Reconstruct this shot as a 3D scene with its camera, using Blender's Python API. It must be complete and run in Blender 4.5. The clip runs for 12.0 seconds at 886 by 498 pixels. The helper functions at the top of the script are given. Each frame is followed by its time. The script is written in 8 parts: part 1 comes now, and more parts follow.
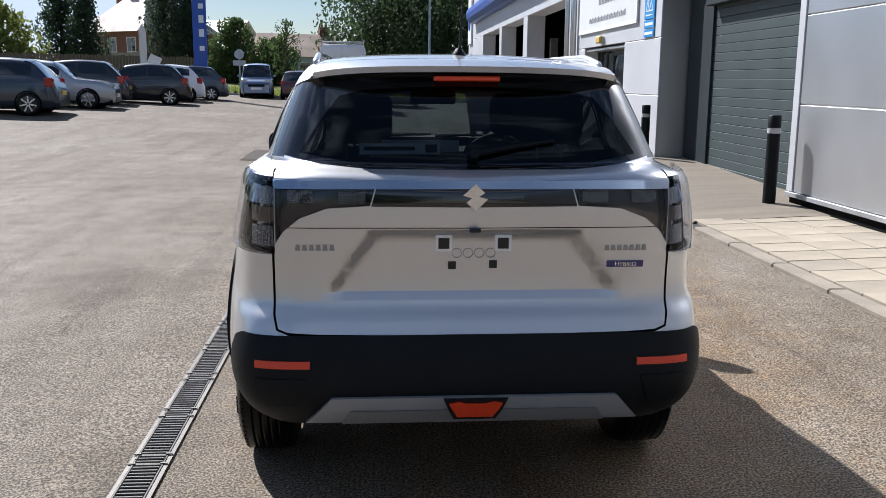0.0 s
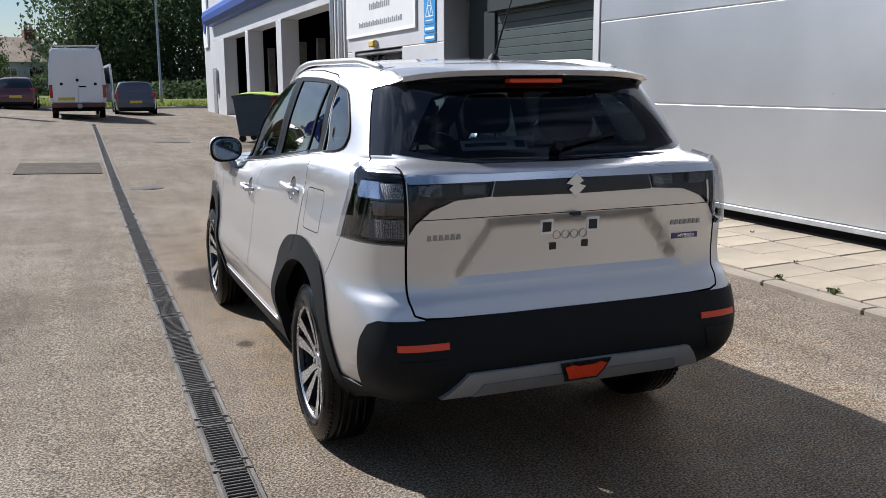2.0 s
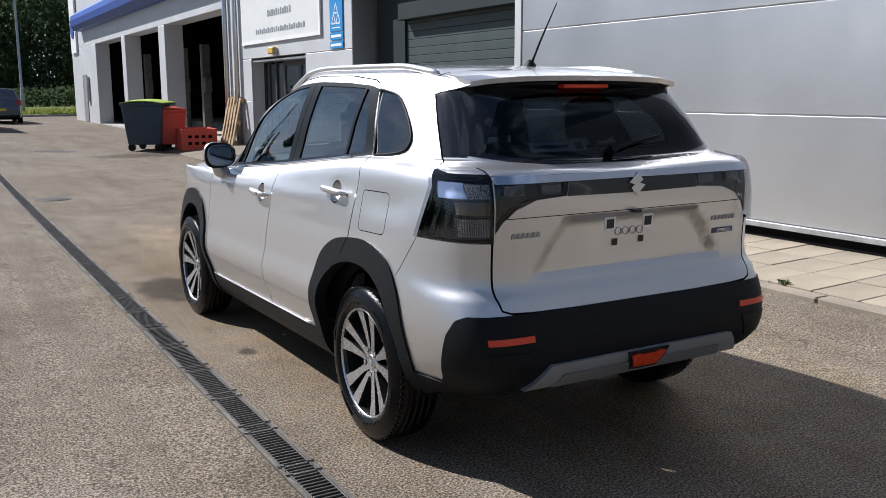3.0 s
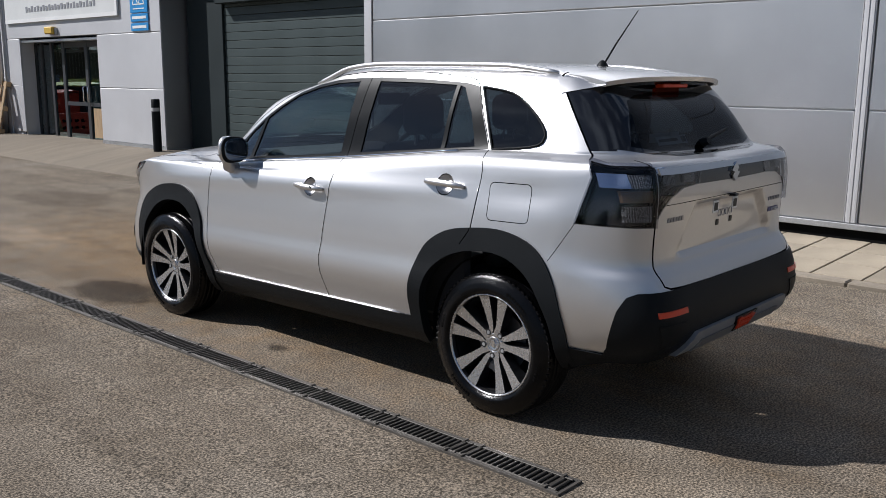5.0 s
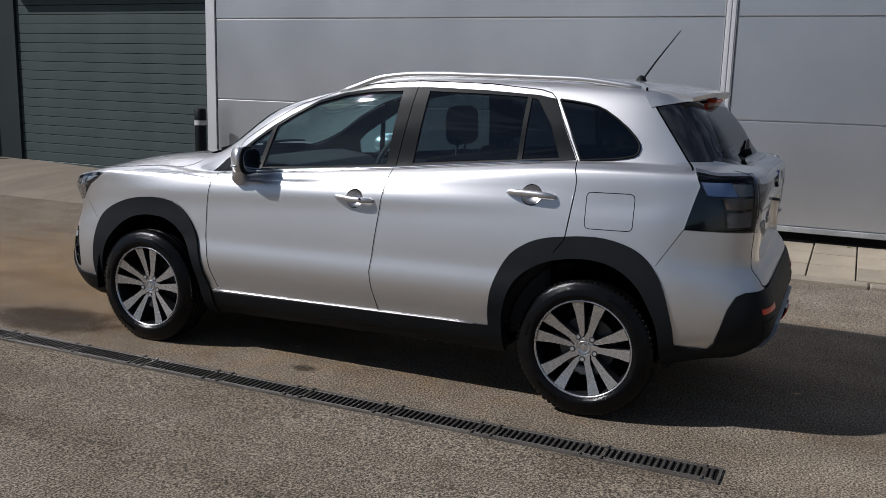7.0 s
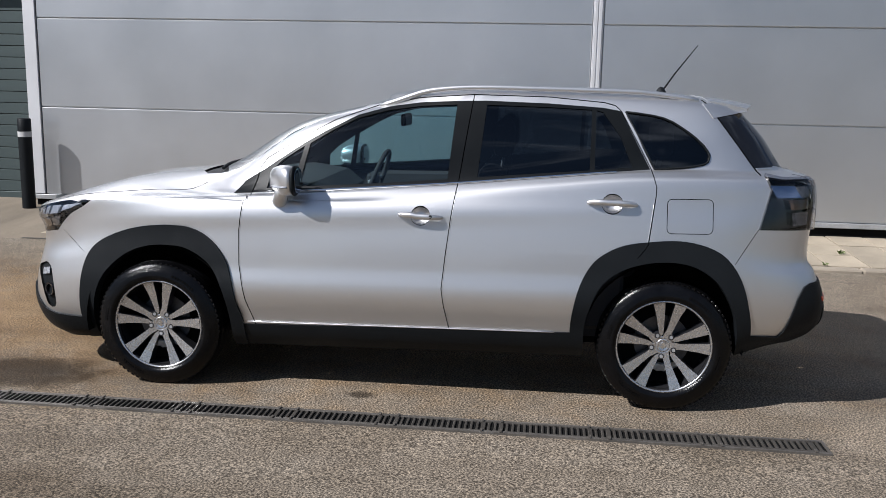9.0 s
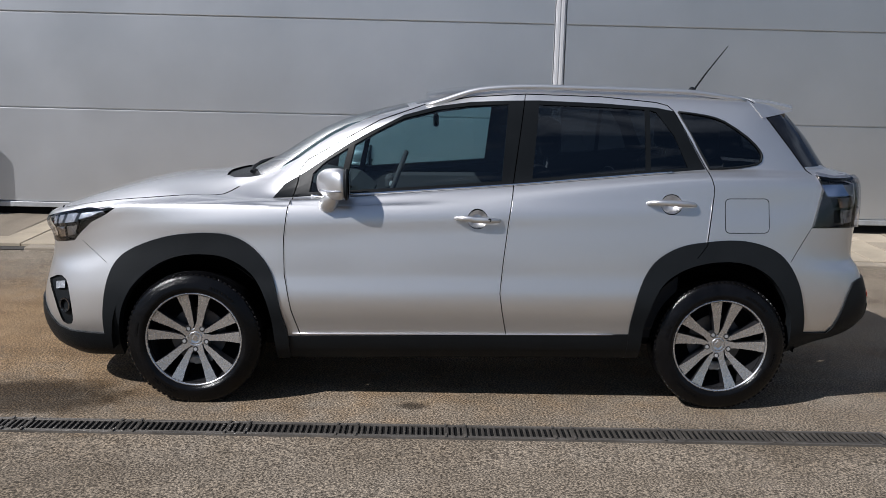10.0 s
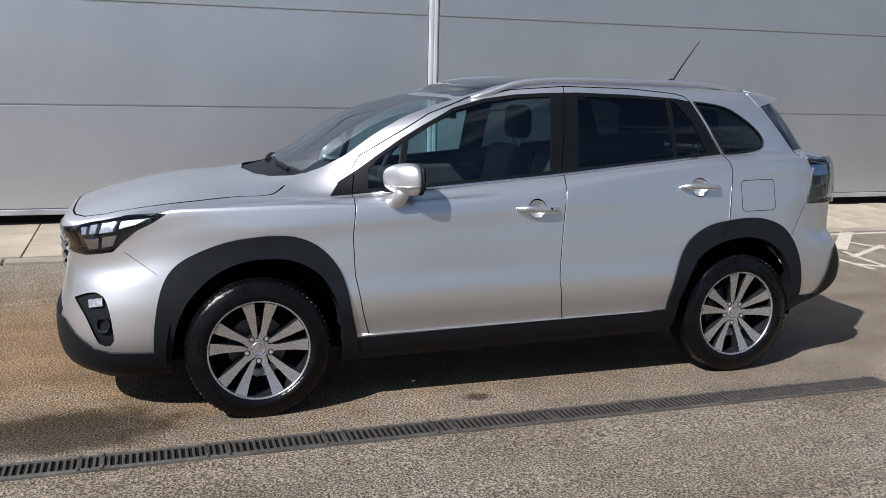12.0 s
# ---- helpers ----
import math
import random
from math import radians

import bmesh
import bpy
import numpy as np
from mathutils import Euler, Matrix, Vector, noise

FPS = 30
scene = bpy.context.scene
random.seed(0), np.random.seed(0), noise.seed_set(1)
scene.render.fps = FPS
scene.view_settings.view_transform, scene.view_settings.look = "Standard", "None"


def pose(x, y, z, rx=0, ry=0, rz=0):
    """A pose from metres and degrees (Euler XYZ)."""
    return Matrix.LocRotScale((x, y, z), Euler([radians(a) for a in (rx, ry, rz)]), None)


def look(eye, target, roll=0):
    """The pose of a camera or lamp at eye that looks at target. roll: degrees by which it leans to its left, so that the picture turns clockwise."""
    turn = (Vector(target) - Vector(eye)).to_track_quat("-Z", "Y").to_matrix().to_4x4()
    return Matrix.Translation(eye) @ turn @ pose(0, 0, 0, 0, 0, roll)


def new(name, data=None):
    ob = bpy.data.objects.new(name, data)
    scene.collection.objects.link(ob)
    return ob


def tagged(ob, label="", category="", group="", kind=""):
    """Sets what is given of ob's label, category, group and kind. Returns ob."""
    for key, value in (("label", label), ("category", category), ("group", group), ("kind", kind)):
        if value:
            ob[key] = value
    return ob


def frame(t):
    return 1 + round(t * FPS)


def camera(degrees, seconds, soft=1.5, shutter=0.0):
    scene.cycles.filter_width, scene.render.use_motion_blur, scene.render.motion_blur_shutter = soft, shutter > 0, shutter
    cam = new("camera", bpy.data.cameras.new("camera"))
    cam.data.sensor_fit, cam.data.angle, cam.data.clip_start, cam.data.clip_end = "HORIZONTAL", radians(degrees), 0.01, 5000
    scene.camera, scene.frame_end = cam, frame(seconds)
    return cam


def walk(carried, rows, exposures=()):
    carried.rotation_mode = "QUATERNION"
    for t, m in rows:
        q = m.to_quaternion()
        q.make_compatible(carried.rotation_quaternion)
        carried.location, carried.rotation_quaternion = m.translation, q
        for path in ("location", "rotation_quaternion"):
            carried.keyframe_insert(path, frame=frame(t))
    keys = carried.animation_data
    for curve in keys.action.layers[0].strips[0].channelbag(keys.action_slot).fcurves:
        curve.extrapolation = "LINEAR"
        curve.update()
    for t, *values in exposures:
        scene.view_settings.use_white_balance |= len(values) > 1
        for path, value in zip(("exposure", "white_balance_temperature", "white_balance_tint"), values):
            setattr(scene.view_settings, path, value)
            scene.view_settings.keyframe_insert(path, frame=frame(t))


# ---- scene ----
cam = camera(52.8, 12.0, soft=0.7)
PATH = [
    (0, (0.124, -0.239, 1.447), (0.265, 1.722, 1.077), 0.5),
    (0.5, (-0.153, -0.24, 1.428), (0.139, 1.705, 1.067), 0.1),
    (1, (-0.463, -0.204, 1.424), (-0.076, 1.725, 1.067), -0.6),
    (1.5, (-0.852, -0.257, 1.433), (-0.288, 1.627, 1.069), -0.2),
    (2, (-1.215, -0.248, 1.442), (-0.486, 1.579, 1.08), -0.3),
    (2.5, (-1.58, -0.132, 1.445), (-0.69, 1.623, 1.091), -0.0),
    (2.7, (-1.728, -0.09, 1.432), (-0.799, 1.647, 1.084), -0.1),
    (4.3, (-2.941, 0.447, 1.475), (-1.629, 1.909, 1.1), 0.2),
    (4.5, (-3.116, 0.555, 1.493), (-1.76, 1.976, 1.119), 0.1),
    (5, (-3.405, 0.848, 1.491), (-1.952, 2.169, 1.111), 0.4),
    (5.5, (-3.642, 1.168, 1.506), (-2.084, 2.364, 1.126), 0.6),
    (6, (-3.939, 1.49, 1.513), (-2.303, 2.577, 1.137), -0.2),
    (6.5, (-4.152, 1.868, 1.502), (-2.443, 2.838, 1.128), 0.5),
    (7, (-4.325, 2.223, 1.514), (-2.538, 3.042, 1.145), 1.6),
    (7.2, (-4.411, 2.362, 1.501), (-2.599, 3.128, 1.143), 1.9),
    (8.8, (-4.762, 3.744, 1.563), (-2.815, 4.016, 1.197), 1.1),
    (9, (-4.77, 3.899, 1.56), (-2.816, 4.125, 1.198), 1.2),
    (9.5, (-4.681, 4.314, 1.548), (-2.714, 4.391, 1.192), 1.4),
    (10, (-4.674, 4.744, 1.541), (-2.706, 4.716, 1.183), 1.4),
    (10.5, (-4.649, 5.171, 1.542), (-2.695, 5.012, 1.147), 1.1),
    (11, (-4.543, 5.546, 1.55), (-2.604, 5.234, 1.172), 0.1),
    (11.5, (-4.506, 5.948, 1.537), (-2.601, 5.471, 1.161), 1.3),
    (12, (-4.439, 6.328, 1.528), (-2.571, 5.716, 1.158), 1.3),
]
walk(cam, [(t, look(eye, target, roll)) for t, eye, target, roll in PATH],
     [(0.0, 0.90, 5855, 12.5), (1.5, 0.90, 5975, 12.5), (2.5, 0.66, 6005, 12.5), (4.5, 0.66, 6005, 12.5), (5.0, 0.22, 6035, 12.5), (5.5, 0.13, 6110, 12.5), (6.5, -0.10, 6020, 12.5), (7.0, -0.06, 6020, 12.5), (9.0, 0.55, 6030, 12.5), (10.0, 0.39, 6030, 12.5), (11.0, 0.44, 5930, 12.5), (11.5, 0.60, 5940, 12.5), (12.0, 0.66, 5960, 12.5)])

# ---- world and light ----
SUN = Vector((-0.62, 0.93, 1.0)).normalized()
world = bpy.data.worlds.new("sky")
scene.world = world
world.use_nodes = True
wn = world.node_tree
sky = wn.nodes.new("ShaderNodeTexSky")
sky.sky_type = "NISHITA"
sky.sun_disc = False
sky.sun_elevation = math.asin(SUN.z)
sky.sun_rotation = math.atan2(SUN.x, SUN.y)
sky.dust_density = 0.35
sky.ozone_density = 2.2
wn.nodes["Background"].inputs["Strength"].default_value = 0.043
# fair-weather cloud all round, thicker towards the horizon
w_at = wn.nodes.new("ShaderNodeTexCoord")
w_map = wn.nodes.new("ShaderNodeMapping")
w_map.inputs["Scale"].default_value = (1.6, 1.6, 4.5)
cloud = wn.nodes.new("ShaderNodeTexNoise")
cloud.inputs["Scale"].default_value = 1.7
cloud.inputs["Detail"].default_value = 7
cloud.inputs["Roughness"].default_value = 0.58
w_fac = wn.nodes.new("ShaderNodeValToRGB")
w_fac.color_ramp.elements[0].position, w_fac.color_ramp.elements[0].color = 0.50, (0, 0, 0, 1)
w_fac.color_ramp.elements[1].position, w_fac.color_ramp.elements[1].color = 0.66, (0.8, 0.8, 0.8, 1)
w_mix = wn.nodes.new("ShaderNodeMix")
w_mix.data_type = "RGBA"
w_mix.inputs[7].default_value = (9.2, 10.5, 12.4, 1)
wn.links.new(w_at.outputs["Generated"], w_map.inputs["Vector"])
wn.links.new(w_map.outputs[0], cloud.inputs["Vector"])
wn.links.new(cloud.outputs["Fac"], w_fac.inputs[0])
wn.links.new(w_fac.outputs[0], w_mix.inputs[0])
wn.links.new(sky.outputs[0], w_mix.inputs[6])
wn.links.new(w_mix.outputs[2], wn.nodes["Background"].inputs["Color"])
sun_data = bpy.data.lights.new("sun", "SUN")
sun_data.energy = 5.0
sun_data.angle = radians(0.55)
sun_data.color = (1.0, 0.955, 0.885)
sun = new("sun", sun_data)
sun.matrix_world = look(SUN * 60, (0, 0, 0))
scene.view_settings.exposure = 0.0

# ---- materials ----
def material(name, base, rough=0.6, metal=0.0, coat=0.0, spec=0.5):
    m = bpy.data.materials.new(name)
    m.use_nodes = True
    b = m.node_tree.nodes["Principled BSDF"]
    b.inputs["Base Color"].default_value = (*base, 1)
    b.inputs["Roughness"].default_value = rough
    b.inputs["Metallic"].default_value = metal
    b.inputs["Coat Weight"].default_value = coat
    b.inputs["Coat Roughness"].default_value = 0.03
    b.inputs["Specular IOR Level"].default_value = spec
    return m


def nodes_of(m):
    t = m.node_tree
    return t, t.nodes, t.links, t.nodes["Principled BSDF"]


def noise_node(t, scale, detail=4.0, rough=0.6, coord="Object", stretch=None):
    c = t.nodes.new("ShaderNodeTexCoord")
    n = t.nodes.new("ShaderNodeTexNoise")
    n.inputs["Scale"].default_value = scale
    n.inputs["Detail"].default_value = detail
    n.inputs["Roughness"].default_value = rough
    src = c.outputs[coord]
    if stretch:
        mp = t.nodes.new("ShaderNodeMapping")
        mp.inputs["Scale"].default_value = stretch
        t.links.new(src, mp.inputs["Vector"])
        src = mp.outputs[0]
    t.links.new(src, n.inputs["Vector"])
    return n


def ramp(t, fac, stops):
    r = t.nodes.new("ShaderNodeValToRGB")
    e = r.color_ramp.elements
    while len(e) < len(stops):
        e.new(0.5)
    for i, (p, c) in enumerate(stops):
        e[i].position = p
        e[i].color = (*c, 1) if len(c) == 3 else c
    t.links.new(fac, r.inputs[0])
    return r


def mix_colour(t, a, b, fac, blend="MIX"):
    m = t.nodes.new("ShaderNodeMix")
    m.data_type, m.blend_type = "RGBA", blend
    for k, v in ((6, a), (7, b), (0, fac)):
        if isinstance(v, (int, float)):
            m.inputs[k].default_value = v
        elif isinstance(v, tuple):
            m.inputs[k].default_value = (*v, 1)
        else:
            t.links.new(v, m.inputs[k])
    return m.outputs[2]


def varied(name, base, rough=0.6, amount=0.15, scale=3.0, fine=60.0, bump=0.0, metal=0.0, coat=0.0, spec=0.5, stretch=None, coord="Object"):
    """A base colour with broad stains and fine grain, and a little relief."""
    m = material(name, base, rough, metal, coat, spec)
    t, n, l, b = nodes_of(m)
    broad = noise_node(t, scale, 5, 0.65, coord, stretch)
    grain = noise_node(t, fine, 3, 0.6, coord, stretch)
    lo = tuple(c * (1 - amount) for c in base)
    hi = tuple(min(1, c * (1 + amount)) for c in base)
    r1 = ramp(t, broad.outputs["Fac"], [(0.3, lo), (0.7, hi)])
    r2 = ramp(t, grain.outputs["Fac"], [(0.3, (1 - amount,) * 3), (0.7, (1 + amount * 0.4,) * 3)])
    l.new(mix_colour(t, r1.outputs[0], r2.outputs[0], 0.7, "MULTIPLY"), b.inputs["Base Color"])
    rr = t.nodes.new("ShaderNodeMapRange")
    rr.inputs["To Min"].default_value = max(0.02, rough * 0.85)
    rr.inputs["To Max"].default_value = min(1, rough * 1.15)
    l.new(broad.outputs["Fac"], rr.inputs["Value"])
    l.new(rr.outputs[0], b.inputs["Roughness"])
    if bump:
        bn = t.nodes.new("ShaderNodeBump")
        bn.inputs["Strength"].default_value = bump
        bn.inputs["Distance"].default_value = 0.004
        l.new(grain.outputs["Fac"], bn.inputs["Height"])
        l.new(bn.outputs[0], b.inputs["Normal"])
    return m


def glass_material(name, tint, gloss_rough=0.0, ior=1.85, power=3.1):
    m = bpy.data.materials.new(name)
    m.use_nodes = True
    t = m.node_tree
    t.nodes.remove(t.nodes["Principled BSDF"])
    tr = t.nodes.new("ShaderNodeBsdfTransparent")
    tr.inputs[0].default_value = (*tint, 1)
    gl = t.nodes.new("ShaderNodeBsdfGlossy")
    gl.inputs["Roughness"].default_value = gloss_rough
    lw = t.nodes.new("ShaderNodeLayerWeight")
    lw.inputs["Blend"].default_value = 0.5
    pw = t.nodes.new("ShaderNodeMath")
    pw.operation, pw.inputs[1].default_value = "POWER", power
    fr = t.nodes.new("ShaderNodeMapRange")
    fr.inputs["To Min"].default_value = ((ior - 1) / (ior + 1)) ** 2
    fr.inputs["To Max"].default_value = 0.9
    t.links.new(lw.outputs["Facing"], pw.inputs[0])
    t.links.new(pw.outputs[0], fr.inputs["Value"])
    mx = t.nodes.new("ShaderNodeMixShader")
    t.links.new(fr.outputs["Result"], mx.inputs[0])
    t.links.new(tr.outputs[0], mx.inputs[1])
    t.links.new(gl.outputs[0], mx.inputs[2])
    t.links.new(mx.outputs[0], t.nodes["Material Output"].inputs[0])
    return m


def spot(t, x, y, rx, ry, soft):
    """1 inside an uneven round patch of the ground, 0 outside it."""
    c = t.nodes.new("ShaderNodeTexCoord")
    mp = t.nodes.new("ShaderNodeMapping")
    mp.vector_type = "TEXTURE"
    mp.inputs["Location"].default_value = (x, y, 0)
    mp.inputs["Scale"].default_value = (rx, ry, 1e6)
    t.links.new(c.outputs["Object"], mp.inputs["Vector"])
    n = noise_node(t, 5.0, 4, 0.6)
    ad = t.nodes.new("ShaderNodeVectorMath")
    ad.operation = "LENGTH"
    t.links.new(mp.outputs[0], ad.inputs[0])
    sm = t.nodes.new("ShaderNodeMath")
    sm.operation = "MULTIPLY_ADD"
    sm.inputs[1].default_value = 0.9
    t.links.new(n.outputs["Fac"], sm.inputs[0])
    t.links.new(ad.outputs["Value"], sm.inputs[2])
    mr = t.nodes.new("ShaderNodeMapRange")
    mr.interpolation_type = "SMOOTHSTEP"
    mr.inputs["From Min"].default_value, mr.inputs["From Max"].default_value = 1.45, 1.45 - soft
    t.links.new(sm.outputs[0], mr.inputs["Value"])
    return mr.outputs[0]


def asphalt_material():
    m = material("asphalt", (0.2, 0.18, 0.16), 0.85)
    t, n, l, b = nodes_of(m)
    broad = noise_node(t, 0.35, 6, 0.65)
    mid = noise_node(t, 2.6, 5, 0.65)
    grit = noise_node(t, 98, 1.8, 0.62)
    fine = noise_node(t, 170, 2, 0.6)
    r1 = ramp(t, broad.outputs["Fac"], [(0.3, (0.134, 0.110, 0.083)), (0.52, (0.172, 0.147, 0.118)), (0.72, (0.205, 0.185, 0.159))])
    r2 = ramp(t, mid.outputs["Fac"], [(0.3, (0.80, 0.775, 0.74)), (0.65, (1.1, 1.1, 1.1))])
    r3 = ramp(t, grit.outputs["Fac"], [(0.36, (0.31, 0.30, 0.285)), (0.5, (0.90, 0.90, 0.90)), (0.64, (1.88, 1.83, 1.74))])
    r4 = ramp(t, fine.outputs["Fac"], [(0.35, (0.45, 0.45, 0.45)), (0.65, (1.45, 1.45, 1.45))])
    c = mix_colour(t, r1.outputs[0], r2.outputs[0], 1.0, "MULTIPLY")
    # rusty tint where the cars are washed, beside the drain
    c = mix_colour(t, c, mix_colour(t, c, (1.10, 0.89, 0.64), 1.0, "MULTIPLY"), spot(t, 0.95, 6.2, 2.1, 5.6, 0.8))
    # faint tyre tracks along the yard
    track = noise_node(t, 1.0, 5, 0.7, stretch=(3.2, 0.22, 1.0))
    r5 = ramp(t, track.outputs["Fac"], [(0.36, (0.80, 0.79, 0.78)), (0.5, (1.0, 1.0, 1.0)), (0.68, (1.12, 1.12, 1.12))])
    c = mix_colour(t, c, r5.outputs[0], 0.8, "MULTIPLY")
    c = mix_colour(t, c, r3.outputs[0], 1.0, "MULTIPLY")
    c = mix_colour(t, c, r4.outputs[0], 0.6, "MULTIPLY")
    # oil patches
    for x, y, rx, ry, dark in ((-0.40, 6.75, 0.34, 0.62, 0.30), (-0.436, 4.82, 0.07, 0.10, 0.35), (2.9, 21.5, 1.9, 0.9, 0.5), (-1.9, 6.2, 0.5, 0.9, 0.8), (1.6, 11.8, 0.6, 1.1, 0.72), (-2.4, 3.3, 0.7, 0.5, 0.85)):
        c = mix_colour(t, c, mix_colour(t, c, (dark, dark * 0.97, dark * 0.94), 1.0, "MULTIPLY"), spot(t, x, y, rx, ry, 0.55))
    # a pale scuffed patch past the drain's end
    c = mix_colour(t, c, mix_colour(t, c, (1.3, 1.3, 1.3), 1.0, "MULTIPLY"), spot(t, -0.6, 2.2, 0.4, 0.45, 0.7))
    c = mix_colour(t, c, mix_colour(t, c, (1.35, 1.35, 1.35), 1.0, "MULTIPLY"), spot(t, 0.1, 9.6, 0.35, 1.5, 0.7))
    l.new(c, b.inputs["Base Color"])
    bn = t.nodes.new("ShaderNodeBump")
    bn.inputs["Strength"].default_value = 0.7
    bn.inputs["Distance"].default_value = 0.006
    l.new(grit.outputs["Fac"], bn.inputs["Height"])
    l.new(bn.outputs[0], b.inputs["Normal"])
    b.inputs["Roughness"].default_value = 0.78
    b.inputs["Specular IOR Level"].default_value = 0.12
    return m


def paint_material(name, base, metal=0.0, rough=0.35):
    m = material(name, base, rough, metal, 1.0)
    t, n, l, b = nodes_of(m)
    flake = noise_node(t, 900, 2, 0.5)
    r = ramp(t, flake.outputs["Fac"], [(0.3, tuple(c * 0.9 for c in base)), (0.7, tuple(min(1, c * 1.08) for c in base))])
    l.new(r.outputs[0], b.inputs["Base Color"])
    dust = noise_node(t, 6, 4, 0.6)
    mr = t.nodes.new("ShaderNodeMapRange")
    mr.inputs["To Min"].default_value, mr.inputs["To Max"].default_value = 0.02, 0.09
    l.new(dust.outputs["Fac"], mr.inputs["Value"])
    l.new(mr.outputs[0], b.inputs["Coat Roughness"])
    return m


ASPHALT = asphalt_material()
SILVER = paint_material("silver_paint", (0.65, 0.644, 0.645), 0.93, 0.40)
WALL_GREY = varied("grey_cladding", (0.605, 0.611, 0.624), 0.385, 0.05, 0.8, 140, 0.03, metal=0.93)
WALL_LIGHT = varied("pale_cladding", (0.57, 0.572, 0.585), 0.56, 0.05, 0.8, 140, 0.03, metal=0.5)
CONCRETE = varied("concrete", (0.36, 0.345, 0.32), 0.9, 0.22, 2.0, 70, 0.4)
SLAB = varied("paving_slab", (0.29, 0.245, 0.18), 0.88, 0.2, 1.6, 110, 0.5)
# near-black of the painted shutter shade and the guide rail
SHUTTER_DARK = varied("shutter_shade_and_rail", (0.016, 0.024, 0.026), 0.6, 0.12, 1.5, 90, 0.1, spec=0.25)
DARK_SLAT = varied("roller_slat", (0.058, 0.076, 0.076), 0.5, 0.12, 1.5, 90, 0.1, metal=0.25, spec=0.35)
BLACK_PLASTIC = varied("textured_black_plastic", (0.007, 0.0085, 0.010), 0.5, 0.12, 5, 420, 0.25, spec=0.15)
GLOSS_BLACK = material("gloss_black", (0.008, 0.008, 0.009), 0.08, 0, 0.6)
PILLAR_BLACK = varied("satin_black_film", (0.005, 0.006, 0.007), 0.4, 0.1, 5, 300, 0.05, spec=0.12)
# near-black that stands in for unlit depth inside bays, gaps and recesses
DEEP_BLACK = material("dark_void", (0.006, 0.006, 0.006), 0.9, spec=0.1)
CHROME = material("chrome", (0.75, 0.76, 0.78), 0.12, 1.0)
GLASS_CLEAR = glass_material("car_glass", (0.52, 0.70, 0.73), ior=1.66)
GLASS_TINT = glass_material("privacy_glass", (0.12, 0.145, 0.165), ior=1.64)
GLASS_QUARTER = glass_material("dark_privacy_glass", (0.11, 0.13, 0.15), ior=1.66)
GLASS_REAR = glass_material("rear_glass", (0.17, 0.20, 0.215), ior=1.45, power=5.0)
GLASS_SCREEN = glass_material("windscreen_glass", (0.70, 0.82, 0.81), ior=1.62, power=2.5)
GLASS_LAMP = glass_material("lamp_lens", (0.78, 0.79, 0.82), ior=1.55)
CLEAR_PANES = (GLASS_CLEAR, GLASS_SCREEN, GLASS_TINT, GLASS_QUARTER, GLASS_REAR, GLASS_LAMP)
RUBBER = varied("tyre_rubber", (0.003, 0.003, 0.0035), 0.2, 0.5, 14, 160, 0.3, spec=0.2)
ALLOY = varied("machined_alloy", (0.58, 0.58, 0.59), 0.27, 0.06, 30, 300, 0.0, metal=0.92)
ALLOY_DARK = material("black_alloy", (0.018, 0.018, 0.02), 0.3, 0.2, 0.3)
SKID = varied("satin_silver_plastic", (0.34, 0.35, 0.37), 0.42, 0.06, 6, 200, metal=0.4)
RED_LENS = material("red_reflector", (0.70, 0.06, 0.015), 0.3, 0, 0.1)
GUIDE = varied("pale_light_guide", (0.46, 0.48, 0.52), 0.22, 0.5, 60, 260, 0.3, metal=0.55)
SEAT = varied("dark_fabric", (0.018, 0.018, 0.02), 0.85, 0.2, 10, 300, 0.2)
STEEL = varied("galvanised_steel", (0.42, 0.43, 0.44), 0.45, 0.2, 4, 60, metal=0.6)
CAST_IRON = varied("cast_iron_grate", (0.070, 0.063, 0.055), 0.58, 0.3, 8, 120, 0.3, metal=0.45)
WHITE = varied("white_plastic", (0.78, 0.78, 0.77), 0.4, 0.05, 2, 60)
BLUE = varied("blue_panel", (0.02, 0.07, 0.34), 0.35, 0.06, 2, 60)

# ---- building helpers ----
def mesh_object(name, bm, mat, smooth=False):
    me = bpy.data.meshes.new(name)
    bm.normal_update()
    bm.to_mesh(me)
    bm.free()
    if mat is not None:
        for m in (mat if isinstance(mat, (list, tuple)) else (mat,)):
            me.materials.append(m)
    if smooth:
        for p in me.polygons:
            p.use_smooth = True
    return new(name, me)


def part(name, bm, mat, parent, label="", smooth=False):
    ob = mesh_object(name, bm, mat, smooth)
    ob.parent = parent
    if mat in CLEAR_PANES:
        ob.visible_shadow = False
    return tagged(ob, label) if label else ob


def empty(name, m, label, category, group="", kind=""):
    e = new(name)
    e.matrix_world = m
    e.empty_display_size = 0.1
    return tagged(e, label, category, group, kind)


def thing(name, bm, mat, label, category, m=None, group="", kind="", smooth=False):
    ob = mesh_object(name, bm, mat, smooth)
    if m is not None:
        ob.matrix_world = m
    return tagged(ob, label, category, group, kind)


